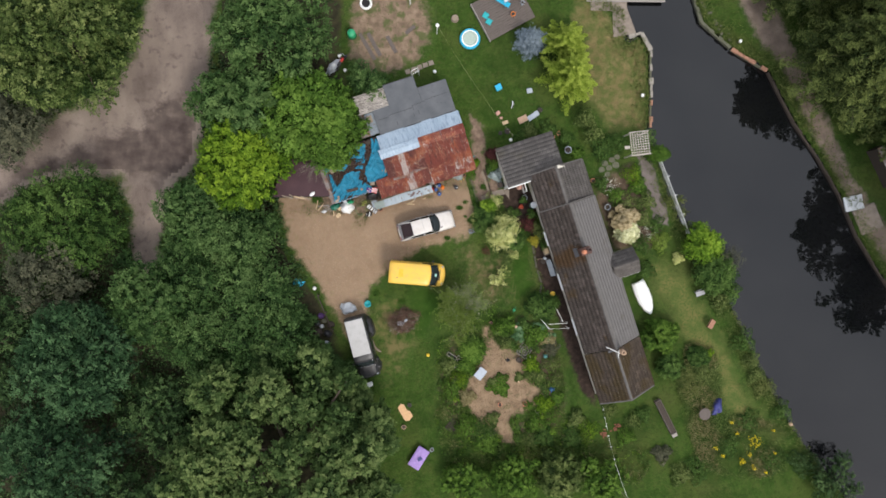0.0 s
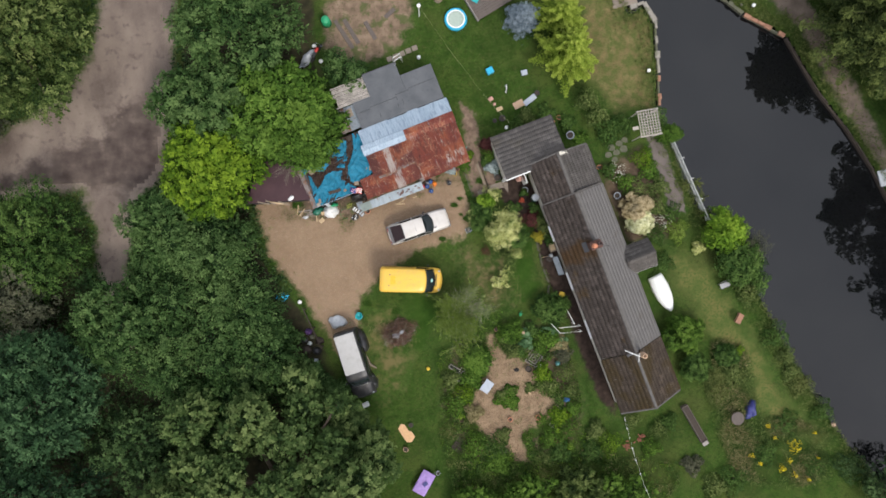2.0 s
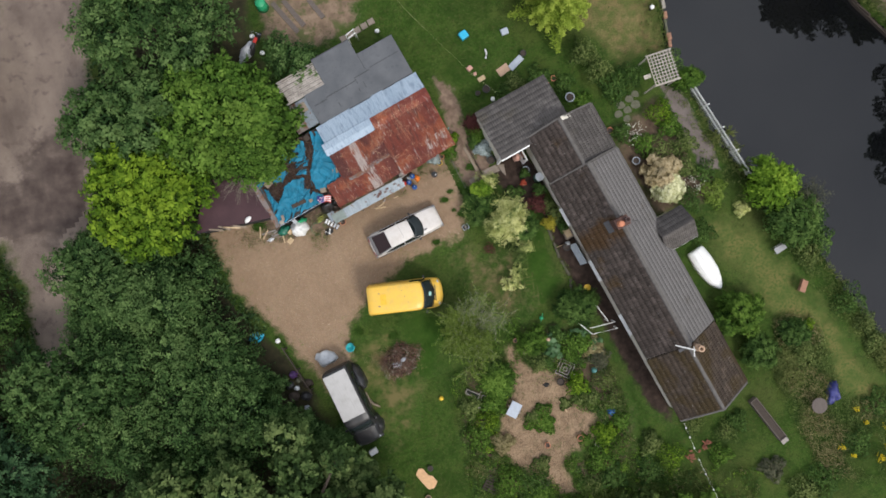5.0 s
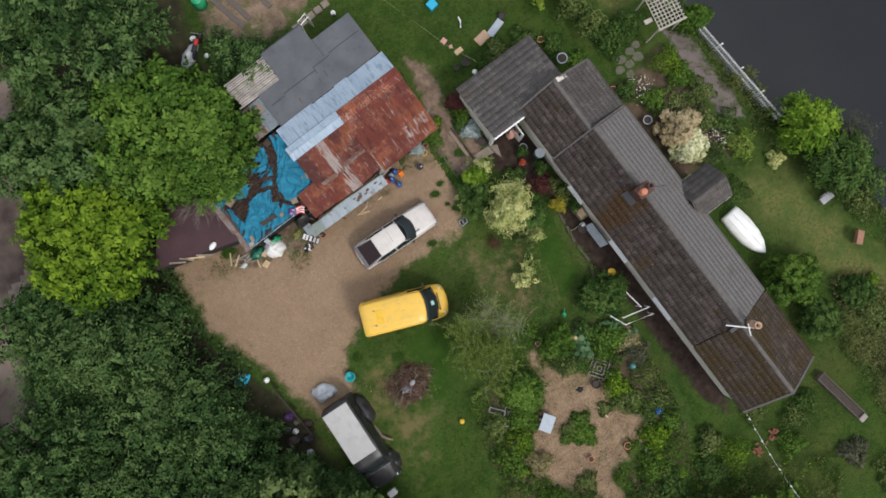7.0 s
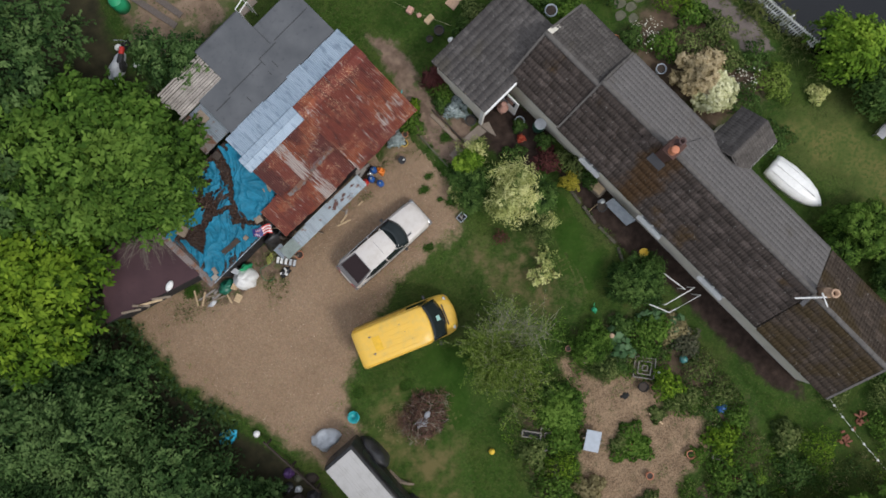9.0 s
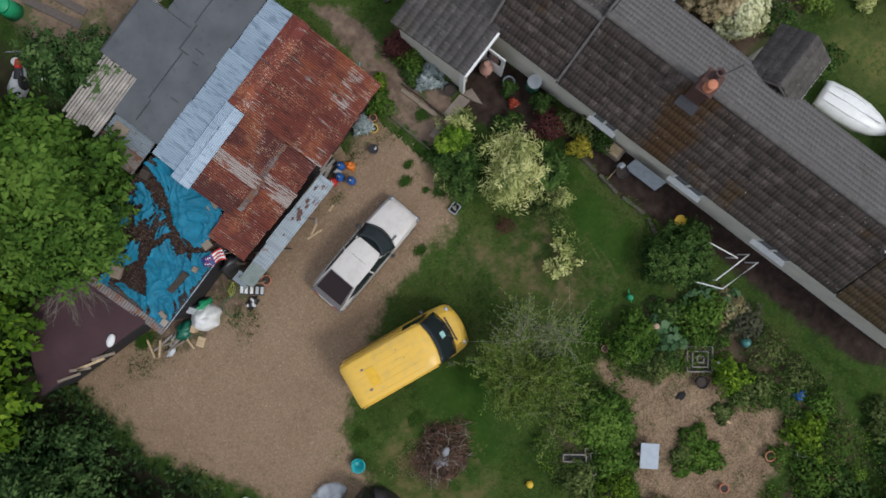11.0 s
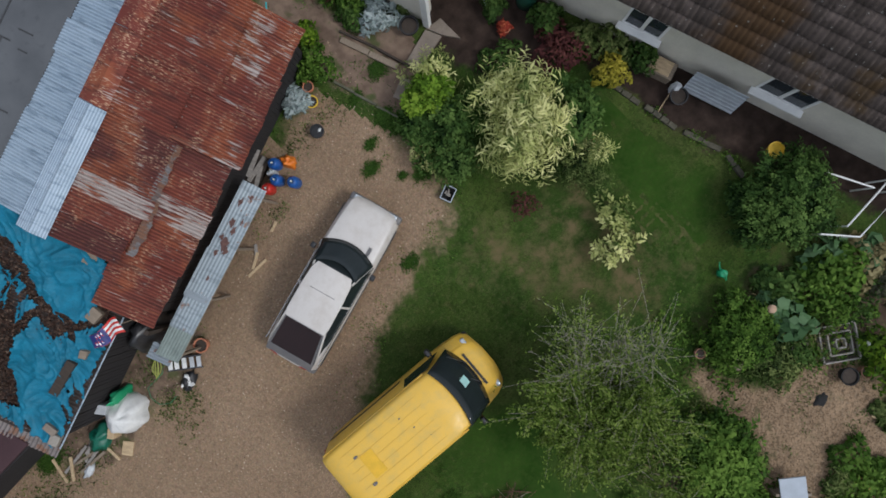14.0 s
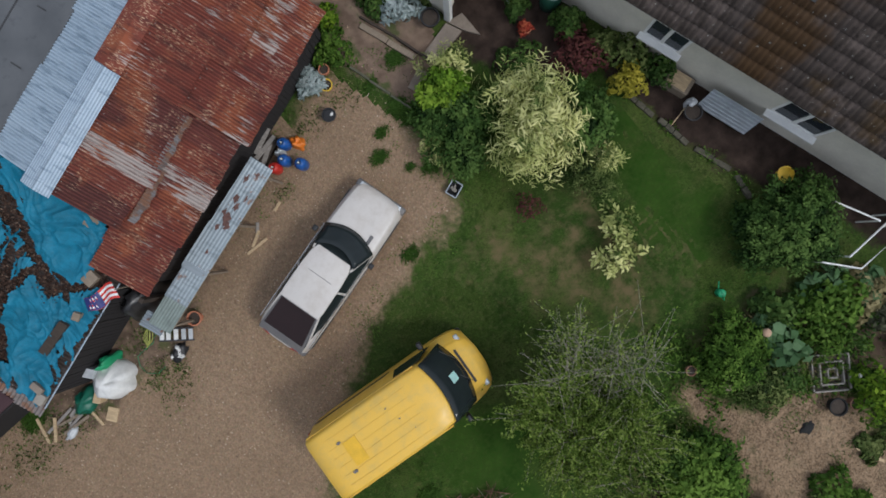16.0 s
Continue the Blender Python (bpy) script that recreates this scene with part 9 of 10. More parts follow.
part("bowl", lathe([(0.08, 0.6), (0.24, 0.7), (0.26, 0.74), (0.22, 0.73), (0.05, 0.67)], 18), M["greytarp"], bowl, smooth=True)

# ---- the yard ----
def at_shed(a, b, z=0.0, turn=0.0):
    p = SHED @ Vector((a, b, 0))
    return pose(p.x, p.y, gz(p.x, p.y) + 0.01 + z, 0, 0, 18.55 + turn)
def gas(a, b, mat, label, h=0.55):
    t = thing("gas_cylinder", at_shed(a, b), label, "gas cylinder", "gas cylinders by the workshop")
    part("bottle", lathe([(0.15, 0), (0.165, 0.05), (0.165, h - 0.14), (0.12, h - 0.04), (0.05, h)], 18), mat, t, smooth=True)
    part("collar", lathe([(0.075, h - 0.04), (0.08, h + 0.08), (0.065, h + 0.08), (0.06, h)], 14), mat, t)
    part("valve", cyl(0.03, 0.025, h, h + 0.07, 8), M["bagwhite"], t)
gas(2.55, 3.85, M["blue"], "blue gas cylinder beside the workshop wall")
gas(2.17, 3.6, M["blue"], "blue gas cylinder beside the workshop wall")
gas(2.33, 3.15, M["blue"], "blue gas cylinder standing on the gravel")
gas(1.85, 3.72, M["red"], "red gas cylinder beside the lean-to", 0.5)
crumple("orange_sack", at_shed(2.78, 3.6), 0.16, 0.24, 0.3, M["orange"], "crumpled orange sack among the gas cylinders", "sack", 2.0, 0.5)
crumple("green_bag", at_shed(2.28, 3.86), 0.16, 0.14, 0.35, M["lamp"], "pale green and white bag", "bag", 5.0, 0.5)
for a, b, t in ((2.2, 4.25, -8), (2.3, 4.4, 5), (1.95, 4.12, 12)):
    single("plank", box(-0.4, 0.4, -0.06, 0.06, 0, 0.05, 0.005), M["timber_grey"], at_shed(a, b, 0.2 + 0.05 * (t % 3), t), "weathered plank stacked by the workshop", "plank")
single("timber_baulk", box(-0.5, 0.45, -0.2, 0.2, -0.02, 0.21, 0.01), M["timber_dark"], at_shed(2.15, 4.25), "thick dark timber baulk by the workshop", "timber")
pot(0, 0, 0.19, 0.28, M["black"], "dark pot with black and white clutter", soil=False, m=at_shed(3.88, 3.22))
crumple("rag", at_shed(3.95, 3.18, 0.2), 0.07, 0.04, 0.06, M["bagwhite"], "white rag lying in the pot", "rag", 9.0, 0.5)
pot(0, 0, 0.15, 0.28, M["terracotta"], "terracotta pot by the workshop corner", m=at_shed(4.88, 4.0))
pot(0, 0, 0.17, 0.26, M["yellow"], "yellow-rimmed pot by the workshop corner", m=at_shed(4.55, 3.72))
pot(0, 0, 0.2, 0.32, M["terracotta"], "large terracotta pot beside the lean-to", m=at_shed(-2.9, 3.5))
for a, b, L, t, m in ((-0.15, 3.25, 0.5, 10, "timber_pale"), (-0.3, 3.1, 0.7, -20, "timber_pale"), (0.1, 3.35, 0.4, 30, "timber_grey"), (0.95, 3.2, 0.3, 0, "timber_pale")):
    single("offcut", box(-L / 2, L / 2, -0.04, 0.04, 0, 0.06, 0.005), M[m], at_shed(a, b, 0.0, t), "sawn timber offcut lying under the lean-to", "timber offcut", "timber offcuts in the yard")
sl_ = thing("folding_steps", at_shed(-3.6, 3.74, 0, -56), "grey aluminium folding steps lying by the lean-to", "steps")
for y in (-0.17, 0.17):
    part("stile", box(-0.52, 0.5, y - 0.02, y + 0.02, 0.1, 0.15, 0.005), M["lead"], sl_)
    part("leg", box(-0.52, 0.42, y - 0.015, y + 0.015, 0.0, 0.04, 0.005), M["rim"], sl_)
for x in (-0.42, -0.24, -0.02, 0.2, 0.4):
    part("tread", box(x - 0.06, x + 0.06, -0.148, 0.148, 0.105, 0.145, 0.005), M["bagwhite"] if x < 0 else M["greytarp"], sl_)
crumple("black_sack", at_shed(-4.03, 3.42), 0.27, 0.2, 0.22, M["black"], "black sack with shiny white scraps", "sack", 4.0, 0.5)
for k, (a, b) in enumerate(((-4.15, 3.5), (-3.98, 3.4), (-3.9, 3.5), (-4.05, 3.3))):
    crumple("rag", at_shed(a, b, 0.15, 40 * k), 0.1, 0.05, 0.07, M["bagwhite"], "crumpled white scrap on the sack", "rag", 6.0 + k, 0.6, 12)
hose = thing("garden_hose", at_shed(-4.1, 4.42), "coiled yellow-green garden hose on the ground", "hose")
M["hose_green"] = plain("faded_green_hose", (0.05, 0.2, 0.09), 0.5)
M["hose_yellow"] = plain("yellow_green_hose", (0.33, 0.36, 0.07), 0.5)
part("coil", tube([(0.2 * math.cos(i * 0.5) * (1 + 0.012 * i), 0.15 * math.sin(i * 0.5 + 0.05 * i), 0.03 + 0.002 * i) for i in range(44)], 0.013, 6), M["hose_yellow"], hose, "yellow-green coil")
part("tail", tube([(0.15, -0.12, 0.02), (-0.1, -0.2, 0.02), (-0.38, -0.1, 0.02), (-0.66, -0.02, 0.02), (-0.86, -0.22, 0.02), (-0.92, -0.52, 0.02), (-0.75, -0.78, 0.02), (-0.5, -0.85, 0.02)], 0.012, 6), M["hose_green"], hose, "green end trailing over the ground")
crumple("bulk_bag", at_shed(-5.6, 4.56), 0.58, 0.53, 0.85, M["bagwhite"], "large full white builder's bag in the yard", "bag", 1.0, 0.16, 40)
M["green_dark"] = plain("dark_green_plastic_sheet", (0.01, 0.12, 0.075), 0.4)
crumple("green_sheet", at_shed(-6.5, 4.95), 0.45, 0.32, 0.4, M["green_dark"], "crumpled green plastic sheet beside the bag", "sheet", 7.0, 0.4)
crumple("green_sheet", at_shed(-5.2, 4.9), 0.34, 0.16, 0.8, M["green"], "green plastic sheet behind the builder's bag", "sheet", 12.0, 0.3)
for a, b, w, l, z, m, lab in ((-6.55, 4.16, 0.2, 0.16, 0.05, "timber_pale", "pale board leaning in the yard"), (-5.55, 5.05, 0.13, 0.15, 0.8, "greytarp", "pale board behind the builder's bag"), (-6.2, 4.65, 0.16, 0.1, 0.4, "timber_pale", "pale timber block against the wall")):
    single("board", box(-w, w, -l, l, 0, z, 0.01), M[m], at_shed(a, b, 0, 20), lab, "board")
for a, b, L, t in ((-6.95, 4.9, 1.2, -8), (-7.3, 5.1, 1.1, -30), (-6.85, 4.5, 0.6, 75), (-7.5, 5.35, 1.0, -12), (-7.0, 5.15, 0.9, 12), (-8.0, 5.6, 0.8, 60), (-7.3, 4.85, 0.9, -22), (-6.7, 5.1, 1.0, -4), (-7.75, 5.3, 0.7, 35)):
    single("scrap_timber", box(-L / 2, L / 2, -0.04, 0.04, 0, 0.05, 0.006), M["timber_pale" if t > 30 else "timber_grey" if t % 4 == 0 else "timber"], at_shed(a, b, 0.02 + 0.03 * (t % 3), t), "scrap timber lying at the shed foot", "timber offcut", "scrap timber by the sheds")
crumple("blue_bag", at_shed(-7.6, 4.85), 0.24, 0.12, 0.15, M["greytarp"], "blue and white plastic bag on the gravel", "bag", 3.3, 0.4)
crumple("black_sheet", at_shed(-3.0, 4.78), 0.75, 0.4, 1.3, M["black_sheet"], "black polythene sheet hanging between the sheds", "sheet", 4.4, 0.25, 20)
for a, b, L, t, m in ((-8.4, 6.1, 0.9, 36, "timber"), (-8.9, 6.3, 1.1, 30, "timber_pale"), (-9.3, 6.5, 0.8, 44, "timber"), (-9.8, 6.65, 0.9, 33, "timber")):
    single("scrap_timber", box(-L / 2, L / 2, -0.05, 0.05, 0, 0.05, 0.006), M[m], SHED @ pose(a, b + 0.12, 2.11, 0, 0, -t), "scrap timber lying along the edge of the felt roof", "timber offcut", "scrap timber by the sheds")
single("cloth_roll", ball(1.0, None, Matrix.Diagonal((0.26, 0.15, 0.1, 1)), 14, 9), M["bagwhite"], SHED @ pose(-7.75, 6.35, 2.16, 0, 0, 20), "white cloth bundle lying on the felt roof", "bundle", smooth=True)
# flag and weights on the tarpaulin roof
fl = thing("flag", SHED @ pose(-2.64, 4.88, 0, 0, 0, -31), "striped red and white flag with a dark blue corner", "flag")
part("pole", tube([(0.42, 0.0, 0.9), (0.2, 0.0, 1.8), (0.05, 0, 2.42)], 0.014, 6), M["timber"], fl)
FW, FH = 0.9, 0.45
def flag_pt(u, v):
    return (-u * FW + 0.05, (v - 0.5) * FH * (1 - 0.25 * u) + 0.05 * math.sin(u * 7), 2.36 + 0.05 * math.sin(u * 9 + v * 2) - 0.08 * u)
for k in range(7):
    part("stripe", strip(None, [[flag_pt(i / 10, (k + e) / 7) for i in range(11)] for e in (0, 1)], 0.004), M["red"] if k % 2 == 0 else M["bagwhite"], fl)
part("canton", strip(None, [[tuple(c + (0.006 if j == 2 else 0) for j, c in enumerate(flag_pt(0.5 + 0.5 * i / 6, v))) for i in range(7)] for v in (0.02, 0.5, 0.98)], 0.004), M["violet"], fl, "dark blue corner of the flag")
for a, b, w, l, t, m in ((-1.5, 6.25, 0.22, 0.2, 5, "timber"), (-2.75, 5.6, 0.2, 0.17, -15, "timber"), (-3.75, 5.42, 0.12, 0.11, 10, "timber"), (-4.5, 5.62, 0.55, 0.14, -4, "timber_dark"), (-5.8, 5.35, 0.2, 0.1, 80, "concrete"), (-5.5, 7.6, 0.28, 0.22, 20, "timber"), (-2.0, 8.85, 0.2, 0.2, 10, "timber_dark"), (-6.0, 5.15, 0.16, 0.14, 0, "stone")):
    z = tz(b) + 0.18
    single("weight_block", box(-w * 0.85, w * 0.85, -l * 0.85, l * 0.85, -0.12, 0.05, 0.012), M[m], SHED @ pose(a, b, z, 5.8, 0, t), "block laid on the tarpaulin to hold it down", "block", "weights on the tarpaulin roof")
rt2 = thing("garden_tool", SHED @ pose(5.75, 5.0, 0, 0, 0, 0), "teal handled tool hooked on the workshop corner", "tool")
part("handle", tube([(0, 0, 1.0), (0.05, 0, 2.3), (0.25, 0.1, 2.35)], 0.02, 6), M["teal"], rt2)

# crate, path kerbs and slabs between yard and cottage
cr = thing("crate", pose(4.0, 0.5, gz(4, 0.5), 0, 0, 20), "small dark crate of pale stones by the bush", "crate")
for s in (-1, 1):
    part("side", box(-0.2, 0.2, s * 0.16 - 0.012, s * 0.16 + 0.012, -0.01, 0.2), M["slate"], cr)
    part("end", box(s * 0.2 - 0.012, s * 0.2 + 0.012, -0.148, 0.148, -0.01, 0.2), M["slate"], cr)
part("base", box(-0.185, 0.185, -0.145, 0.145, 0, 0.04), M["flat_black"], cr)
for k in range(9):
    part("stone", ball(0.05, None, pose(random.uniform(-0.12, 0.12), random.uniform(-0.09, 0.09), 0.08 + 0.02 * (k % 3), 20 * k, 0, 40 * k) @ Matrix.Diagonal((1.3, 0.9, 0.5, 1)), 7, 5), M["stone"] if k % 3 else M["flat_black"], cr)
for poly, m in (([(5.73, 3.92), (6.78, 4.18), (6.98, 3.72), (5.84, 3.5)], "concrete"), ([(6.82, 4.18), (7.3, 4.1), (7.3, 3.3), (7.02, 3.7)], "concrete"), ([(4.82, 3.5), (5.38, 3.72), (5.6, 3.3), (5.06, 2.98)], "concrete")):
    single("paving_slab", prism(poly, -0.02, 0.075, None, None, 0.012), M[m], pose(0, 0, 0.02), "grey-brown paving slab on the path", "slab", "slabs by the back door")
def kerb(p0, p1, n, mat, label, h=0.14, w=0.16):
    for i in range(n):
        t = (i + 0.5) / n
        x, y = p0[0] + (p1[0] - p0[0]) * t, p0[1] + (p1[1] - p0[1]) * t
        L = math.hypot(p1[0] - p0[0], p1[1] - p0[1]) / n
        single("kerb_stone", box(-L / 2 + 0.01, L / 2 - 0.01, -w / 2, w / 2, -0.05, h + random.uniform(-0.03, 0.03), 0.02), mat, pose(x, y, 0.02, random.uniform(-3, 3), random.uniform(-2, 2), math.degrees(math.atan2(p1[1] - p0[1], p1[0] - p0[0])) + random.uniform(-3, 3)), label, "kerb", label)
kerb((4.94, 5.7), (5.5, 3.97), 2, M["timber"], "old timber edging of the trodden path", 0.12, 0.17)
kerb((5.1, 5.9), (5.8, 3.62), 2, M["timber_dark"], "dark rotten board along the trodden path", 0.1, 0.07)
kerb((3.96, 5.05), (4.52, 2.99), 3, M["mossy"], "low mossy edging of the trodden path", 0.05, 0.07)
M["mossy_dark"] = plain("damp_mossy_stone", (0.085, 0.078, 0.055), 0.95, 0, 0.6, 7, 0.6)
for x0, y0, x1, y1, n in ((9.35, -0.6, 9.5, -1.5, 3), (9.55, -1.65, 9.72, -2.7, 4), (9.8, -2.9, 10.15, -4.0, 2), (10.17, -4.2, 10.05, -4.95, 2)):
    kerb((x0, y0), (x1, y1), n, M["mossy_dark"], "broken mossy stone edging beside the lawn", 0.06, 0.15)
# by the back door
wb = thing("water_butt", pose(9.3, 2.75, gz(9.3, 2.75), 0, 0, 18), "dark green water butt with a white bucket on top", "water butt")
part("butt", lathe([(0.26, -0.02), (0.3, 0.45), (0.27, 0.9), (0.25, 0.92)], 18), plain("dark_green_plastic", (0.02, 0.09, 0.06), 0.45), wb, smooth=True)
part("lid", lathe([(0.285, 0.921), (0.28, 0.96), (0.05, 0.985)], 18), M["greytarp"], wb)
ch = thing("clay_chiminea", pose(8.15, 4.35, gz(8.1, 4.3)), "pale pink clay chiminea by the open door", "chiminea")
part("bowl", lathe([(0.16, 0.15), (0.26, 0.3), (0.28, 0.5), (0.2, 0.7), (0.12, 0.85), (0.11, 1.05), (0.14, 1.08), (0.09, 1.08)], 18), M["pink"], ch, smooth=True)
for k in range(3):
    part("leg", tube([(0.12 * math.cos(k * 2.1), 0.12 * math.sin(k * 2.1), 0.22), (0.25 * math.cos(k * 2.1), 0.25 * math.sin(k * 2.1), -0.02)], 0.025, 6), M["pink"], ch)
pot(8.6, 3.4, 0.24, 0.4, M["slate"], "dark glazed pot beside the door")
pot(6.5, 4.5, 0.26, 0.35, M["black"], "black wire basket pot beside the path")
pot(8.35, 2.6, 0.14, 0.22, M["terracotta"], "terracotta pot beside the wall")
hp = pose(13.87, -3.86, 0, 0, 0, 18.05)
def at_house(d, s, z=0.0, rx=0, ry=0, rz=0):
    p = hp @ Vector((D(d), S(s), 0))
    return pose(p.x, p.y, gz(p.x, p.y) + z, rx, ry, 18.05 + rz)
ps = part_me("plastic_sheet", corrugated(-0.75, 0.75, -0.15, 0.15, 0.2, 1.0, 0.045, 0.024, "x"), M["poly"], None)
ps.matrix_world = at_house(9.5, 5.95, 0.0, 0, 0, -90)
tagged(ps, "clear corrugated plastic sheet propped against the wall", "plastic sheet")
for dx in (-0.6, 0.6):
    single("prop", box(-0.03, 0.03, -0.03, 0.03, -0.05, 0.62), M["timber"], at_house(9.55, 6.0 + dx), "short timber prop under the plastic sheet", "prop")
wbx = thing("box", at_house(9.62, 4.45), "weathered wooden box against the wall with a tan lid", "box")
part("side", box(-0.24, 0.24, -0.36, 0.36, -0.02, 0.4, 0.02), M["timber"], wbx)
part("lid", box(-0.2, 0.22, -0.25, 0.33, 0.404, 0.43, 0.01), M["timber_pale"], wbx, "tan board laid on top")
pot(10.3, -2.1, 0.24, 0.3, M["black"], "wide black pot standing on the bare soil")
single("stick", tube([(-0.3, 0, 0.03), (0.3, 0, 0.2)], 0.014, 6), M["timber_pale"], pose(9.95, -1.95, gz(9.95, -1.95), 0, 0, 15), "thin pale stick leaning on the black pot", "stick")
crumple("sack", at_house(9.35, 5.05), 0.16, 0.14, 0.45, M["greytarp"], "pale sack standing by the wall", "sack", 2.2, 0.3)
pot(11.1, -5.0, 0.22, 0.3, M["yellow"], "yellow bucket standing by the cottage", soil=False)
# white tubular frame beside the round bush
fr_ = thing("goal_frame", pose(0, 0, 0), "white tubular frame leaning on the lawn by the cottage", "frame")
for pts in ([(11.3, -6.2, 0.95), (11.85, -7.3, 0.95)], [(12.3, -7.45, 0.9), (10.68, -7.55, 0.9)], [(12.4, -7.88, 0.95), (10.7, -7.95, 0.95), (10.05, -7.2, 0.95)], [(10.05, -7.2, 0.95), (10.05, -7.2, 0.0)], [(10.7, -7.95, 0.95), (10.7, -7.95, 0.0)], [(12.35, -7.87, 0.95), (12.35, -7.87, 0.0)], [(11.3, -6.2, 0.95), (11.3, -6.2, 0.0)], [(11.85, -7.3, 0.95), (11.85, -7.3, 0.0)], [(12.3, -7.45, 0.9), (12.3, -7.45, 0.0)], [(10.7, -7.55, 0.9), (10.7, -7.55, 0)]):
    part("tube", tube(pts, 0.024, 7), M["white"], fr_)

# ---- lawn and kitchen garden ----
wc = thing("watering_can", pose(7.75, -6.4, gz(7.7, -6.4), 0, 0, 70), "green plastic watering can on the lawn", "watering can")
part("can", lathe([(0.11, 0), (0.12, 0.02), (0.11, 0.24), (0.07, 0.26)], 14), M["green"], wc, smooth=True)
part("spout", tube([(0.08, 0, 0.08), (0.25, 0, 0.2), (0.34, 0, 0.3)], 0.02, 6), M["green"], wc)
part("handle", tube([(-0.1, 0, 0.05), (-0.2, 0, 0.2), (-0.05, 0, 0.33), (0.06, 0, 0.25)], 0.014, 6), M["green"], wc)
def raised_bed(cx, cy, w, turn, label, inner=True):
    t = thing("seed_frame", pose(cx, cy, gz(cx, cy), 0, 0, turn), label, "cold frame")
    for k, s in enumerate((1.0, 0.62, 0.25) if inner else (1.0, 0.5)):
        h = w * s
        for sg in (-1, 1):
            part("board", box(-h, h, sg * h - 0.02, sg * h + 0.02, -0.03, 0.16 + 0.03 * k, 0.004), M["timber_grey"], t)
            part("board", box(sg * h - 0.02, sg * h + 0.02, -h + 0.022, h - 0.022, -0.03, 0.16 + 0.03 * k, 0.004), M["timber_grey"], t)
    part("soil", box(-w + 0.03, w - 0.03, -w + 0.03, w - 0.03, -0.02, 0.08), M["timber_dark"], t)
raised_bed(8.65, -10.0, 0.5, -35, "nested square timber frames over dark soil")
raised_bed(10.1, -15.25, 0.36, -35, "small square timber frame over soil", False)
raised_bed(3.0, -10.9, 0.4, -30, "low timber frame in the kitchen garden", False)
single("grey_board", box(-0.36, 0.36, -0.5, 0.5, 0.42, 0.47, 0.01), M["slate"], pose(4.78, -11.9, 0, 0, 0, -38), "pale grey board laid across trestles", "board")
for x, y in ((4.6, -11.7), (4.98, -12.1)):
    single("trestle", box(-0.2, 0.2, -0.04, 0.04, -0.03, 0.42), M["timber"], pose(x, y, 0, 0, 0, -38), "short timber trestle under the grey board", "trestle")
bx = thing("planter", pose(2.3, -10.4, gz(2.3, -10.4), 0, 0, -35), "dark trough planter with pale rim", "planter")
for s in (-1, 1):
    part("side", box(-0.45, 0.45, s * 0.14 - 0.02, s * 0.14 + 0.02, -0.02, 0.25), M["timber_grey"], bx)
    part("end", box(s * 0.45 - 0.02, s * 0.45 + 0.02, -0.118, 0.118, -0.02, 0.25), M["timber_grey"], bx)
part("soil", box(-0.43, 0.43, -0.12, 0.12, 0, 0.18), M["flat_black"], bx)
pot(2.6, -11.2, 0.18, 0.3, M["timber_grey"], "square pale tub in the kitchen garden")
single("glass_ball", ball(0.2), plain("dull_teal_glaze", (0.05, 0.17, 0.16), 0.3), pose(10.5, -10.45, 0.2), "shiny teal ball in the kitchen garden", "ball", smooth=True)
crumple("blue_bag", pose(11.1, -13.4, 0), 0.3, 0.24, 0.25, M["blue"], "crumpled blue plastic bag in the bed", "bag", 8.1, 0.4)
pot(8.15, -10.75, 0.24, 0.3, M["flat_black"], "wide black pot on the sandy path")
pot(8.57, -11.0, 0.16, 0.28, M["brick_edge"], "dark red pot on the sandy path")
pot(8.72, -14.65, 0.2, 0.3, M["terracotta"], "empty terracotta pot on the sandy path")
pot(6.5, -14.7, 0.18, 0.28, M["terracotta"], "terracotta pot beside the island bed")
pot(6.45, -13.15, 0.2, 0.2, M["terracotta"], "terracotta pot in the island bed")
crumple("soil_heap", pose(7.21, -10.81, 0), 0.26, 0.17, 0.08, M["flat_black"], "small dark heap of soil on the path", "soil heap", 4.7, 0.3)
single("log", lathe([(0.17, -0.05), (0.17, 0.5), (0.15, 0.52), (0.02, 0.525)], 16), M["timber"], pose(6.22, -8.3, gz(6.2, -8.3)), "sawn log standing on end beside the path", "log")
pot(5.75, -7.5, 0.14, 0.25, M["brick_edge"], "terracotta pot at the end of the path")
single("pumpkin", ball(0.12, None, Matrix.Diagonal((1, 1, 0.75, 1))), M["terracotta_pale"], pose(7.82, -7.75, 0.8), "orange squash among the leaves", "squash", smooth=True)
single("marker_ball", ball(0.07), M["bagwhite"], pose(9.15, -10.5, 0.2), "small white marker in the bed", "marker", smooth=True)
single("plank", box(-0.42, 0.42, -0.04, 0.04, 0, 0.05, 0.006), M["timber_pale"], pose(8.05, -12.45, 0.02, 0, 0, -66), "pale lath lying on the sandy path", "plank")
single("edging_hoop", tube([(10.2, -13.0, 0.1), (10.35, -13.9, 0.2), (10.0, -14.6, 0.2), (9.45, -15.2, 0.1)], 0.02, 6), M["timber_dark"], pose(0, 0, 0), "dark bent edging hose round the bed", "hose")
single("yellow_ball", ball(0.15), M["yellow"], pose(0.22, -10.3, 0.14), "yellow ball lying on the lawn", "ball", smooth=True)
pal = thing("pallet", pose(2.4, -16.6, gz(2.4, -16.6), 0, 0, -38), "dark slatted timber pallet on the ground", "pallet")
for k in range(6):
    part("slat", box(-0.5, 0.5, -0.5 + k * 0.19, -0.4 + k * 0.19, 0.1, 0.13), M["timber_dark"], pal)
for x in (-0.45, 0, 0.45):
    part("bearer", box(x - 0.04, x + 0.04, -0.5, 0.55, -0.02, 0.098), M["timber_dark"], pal)
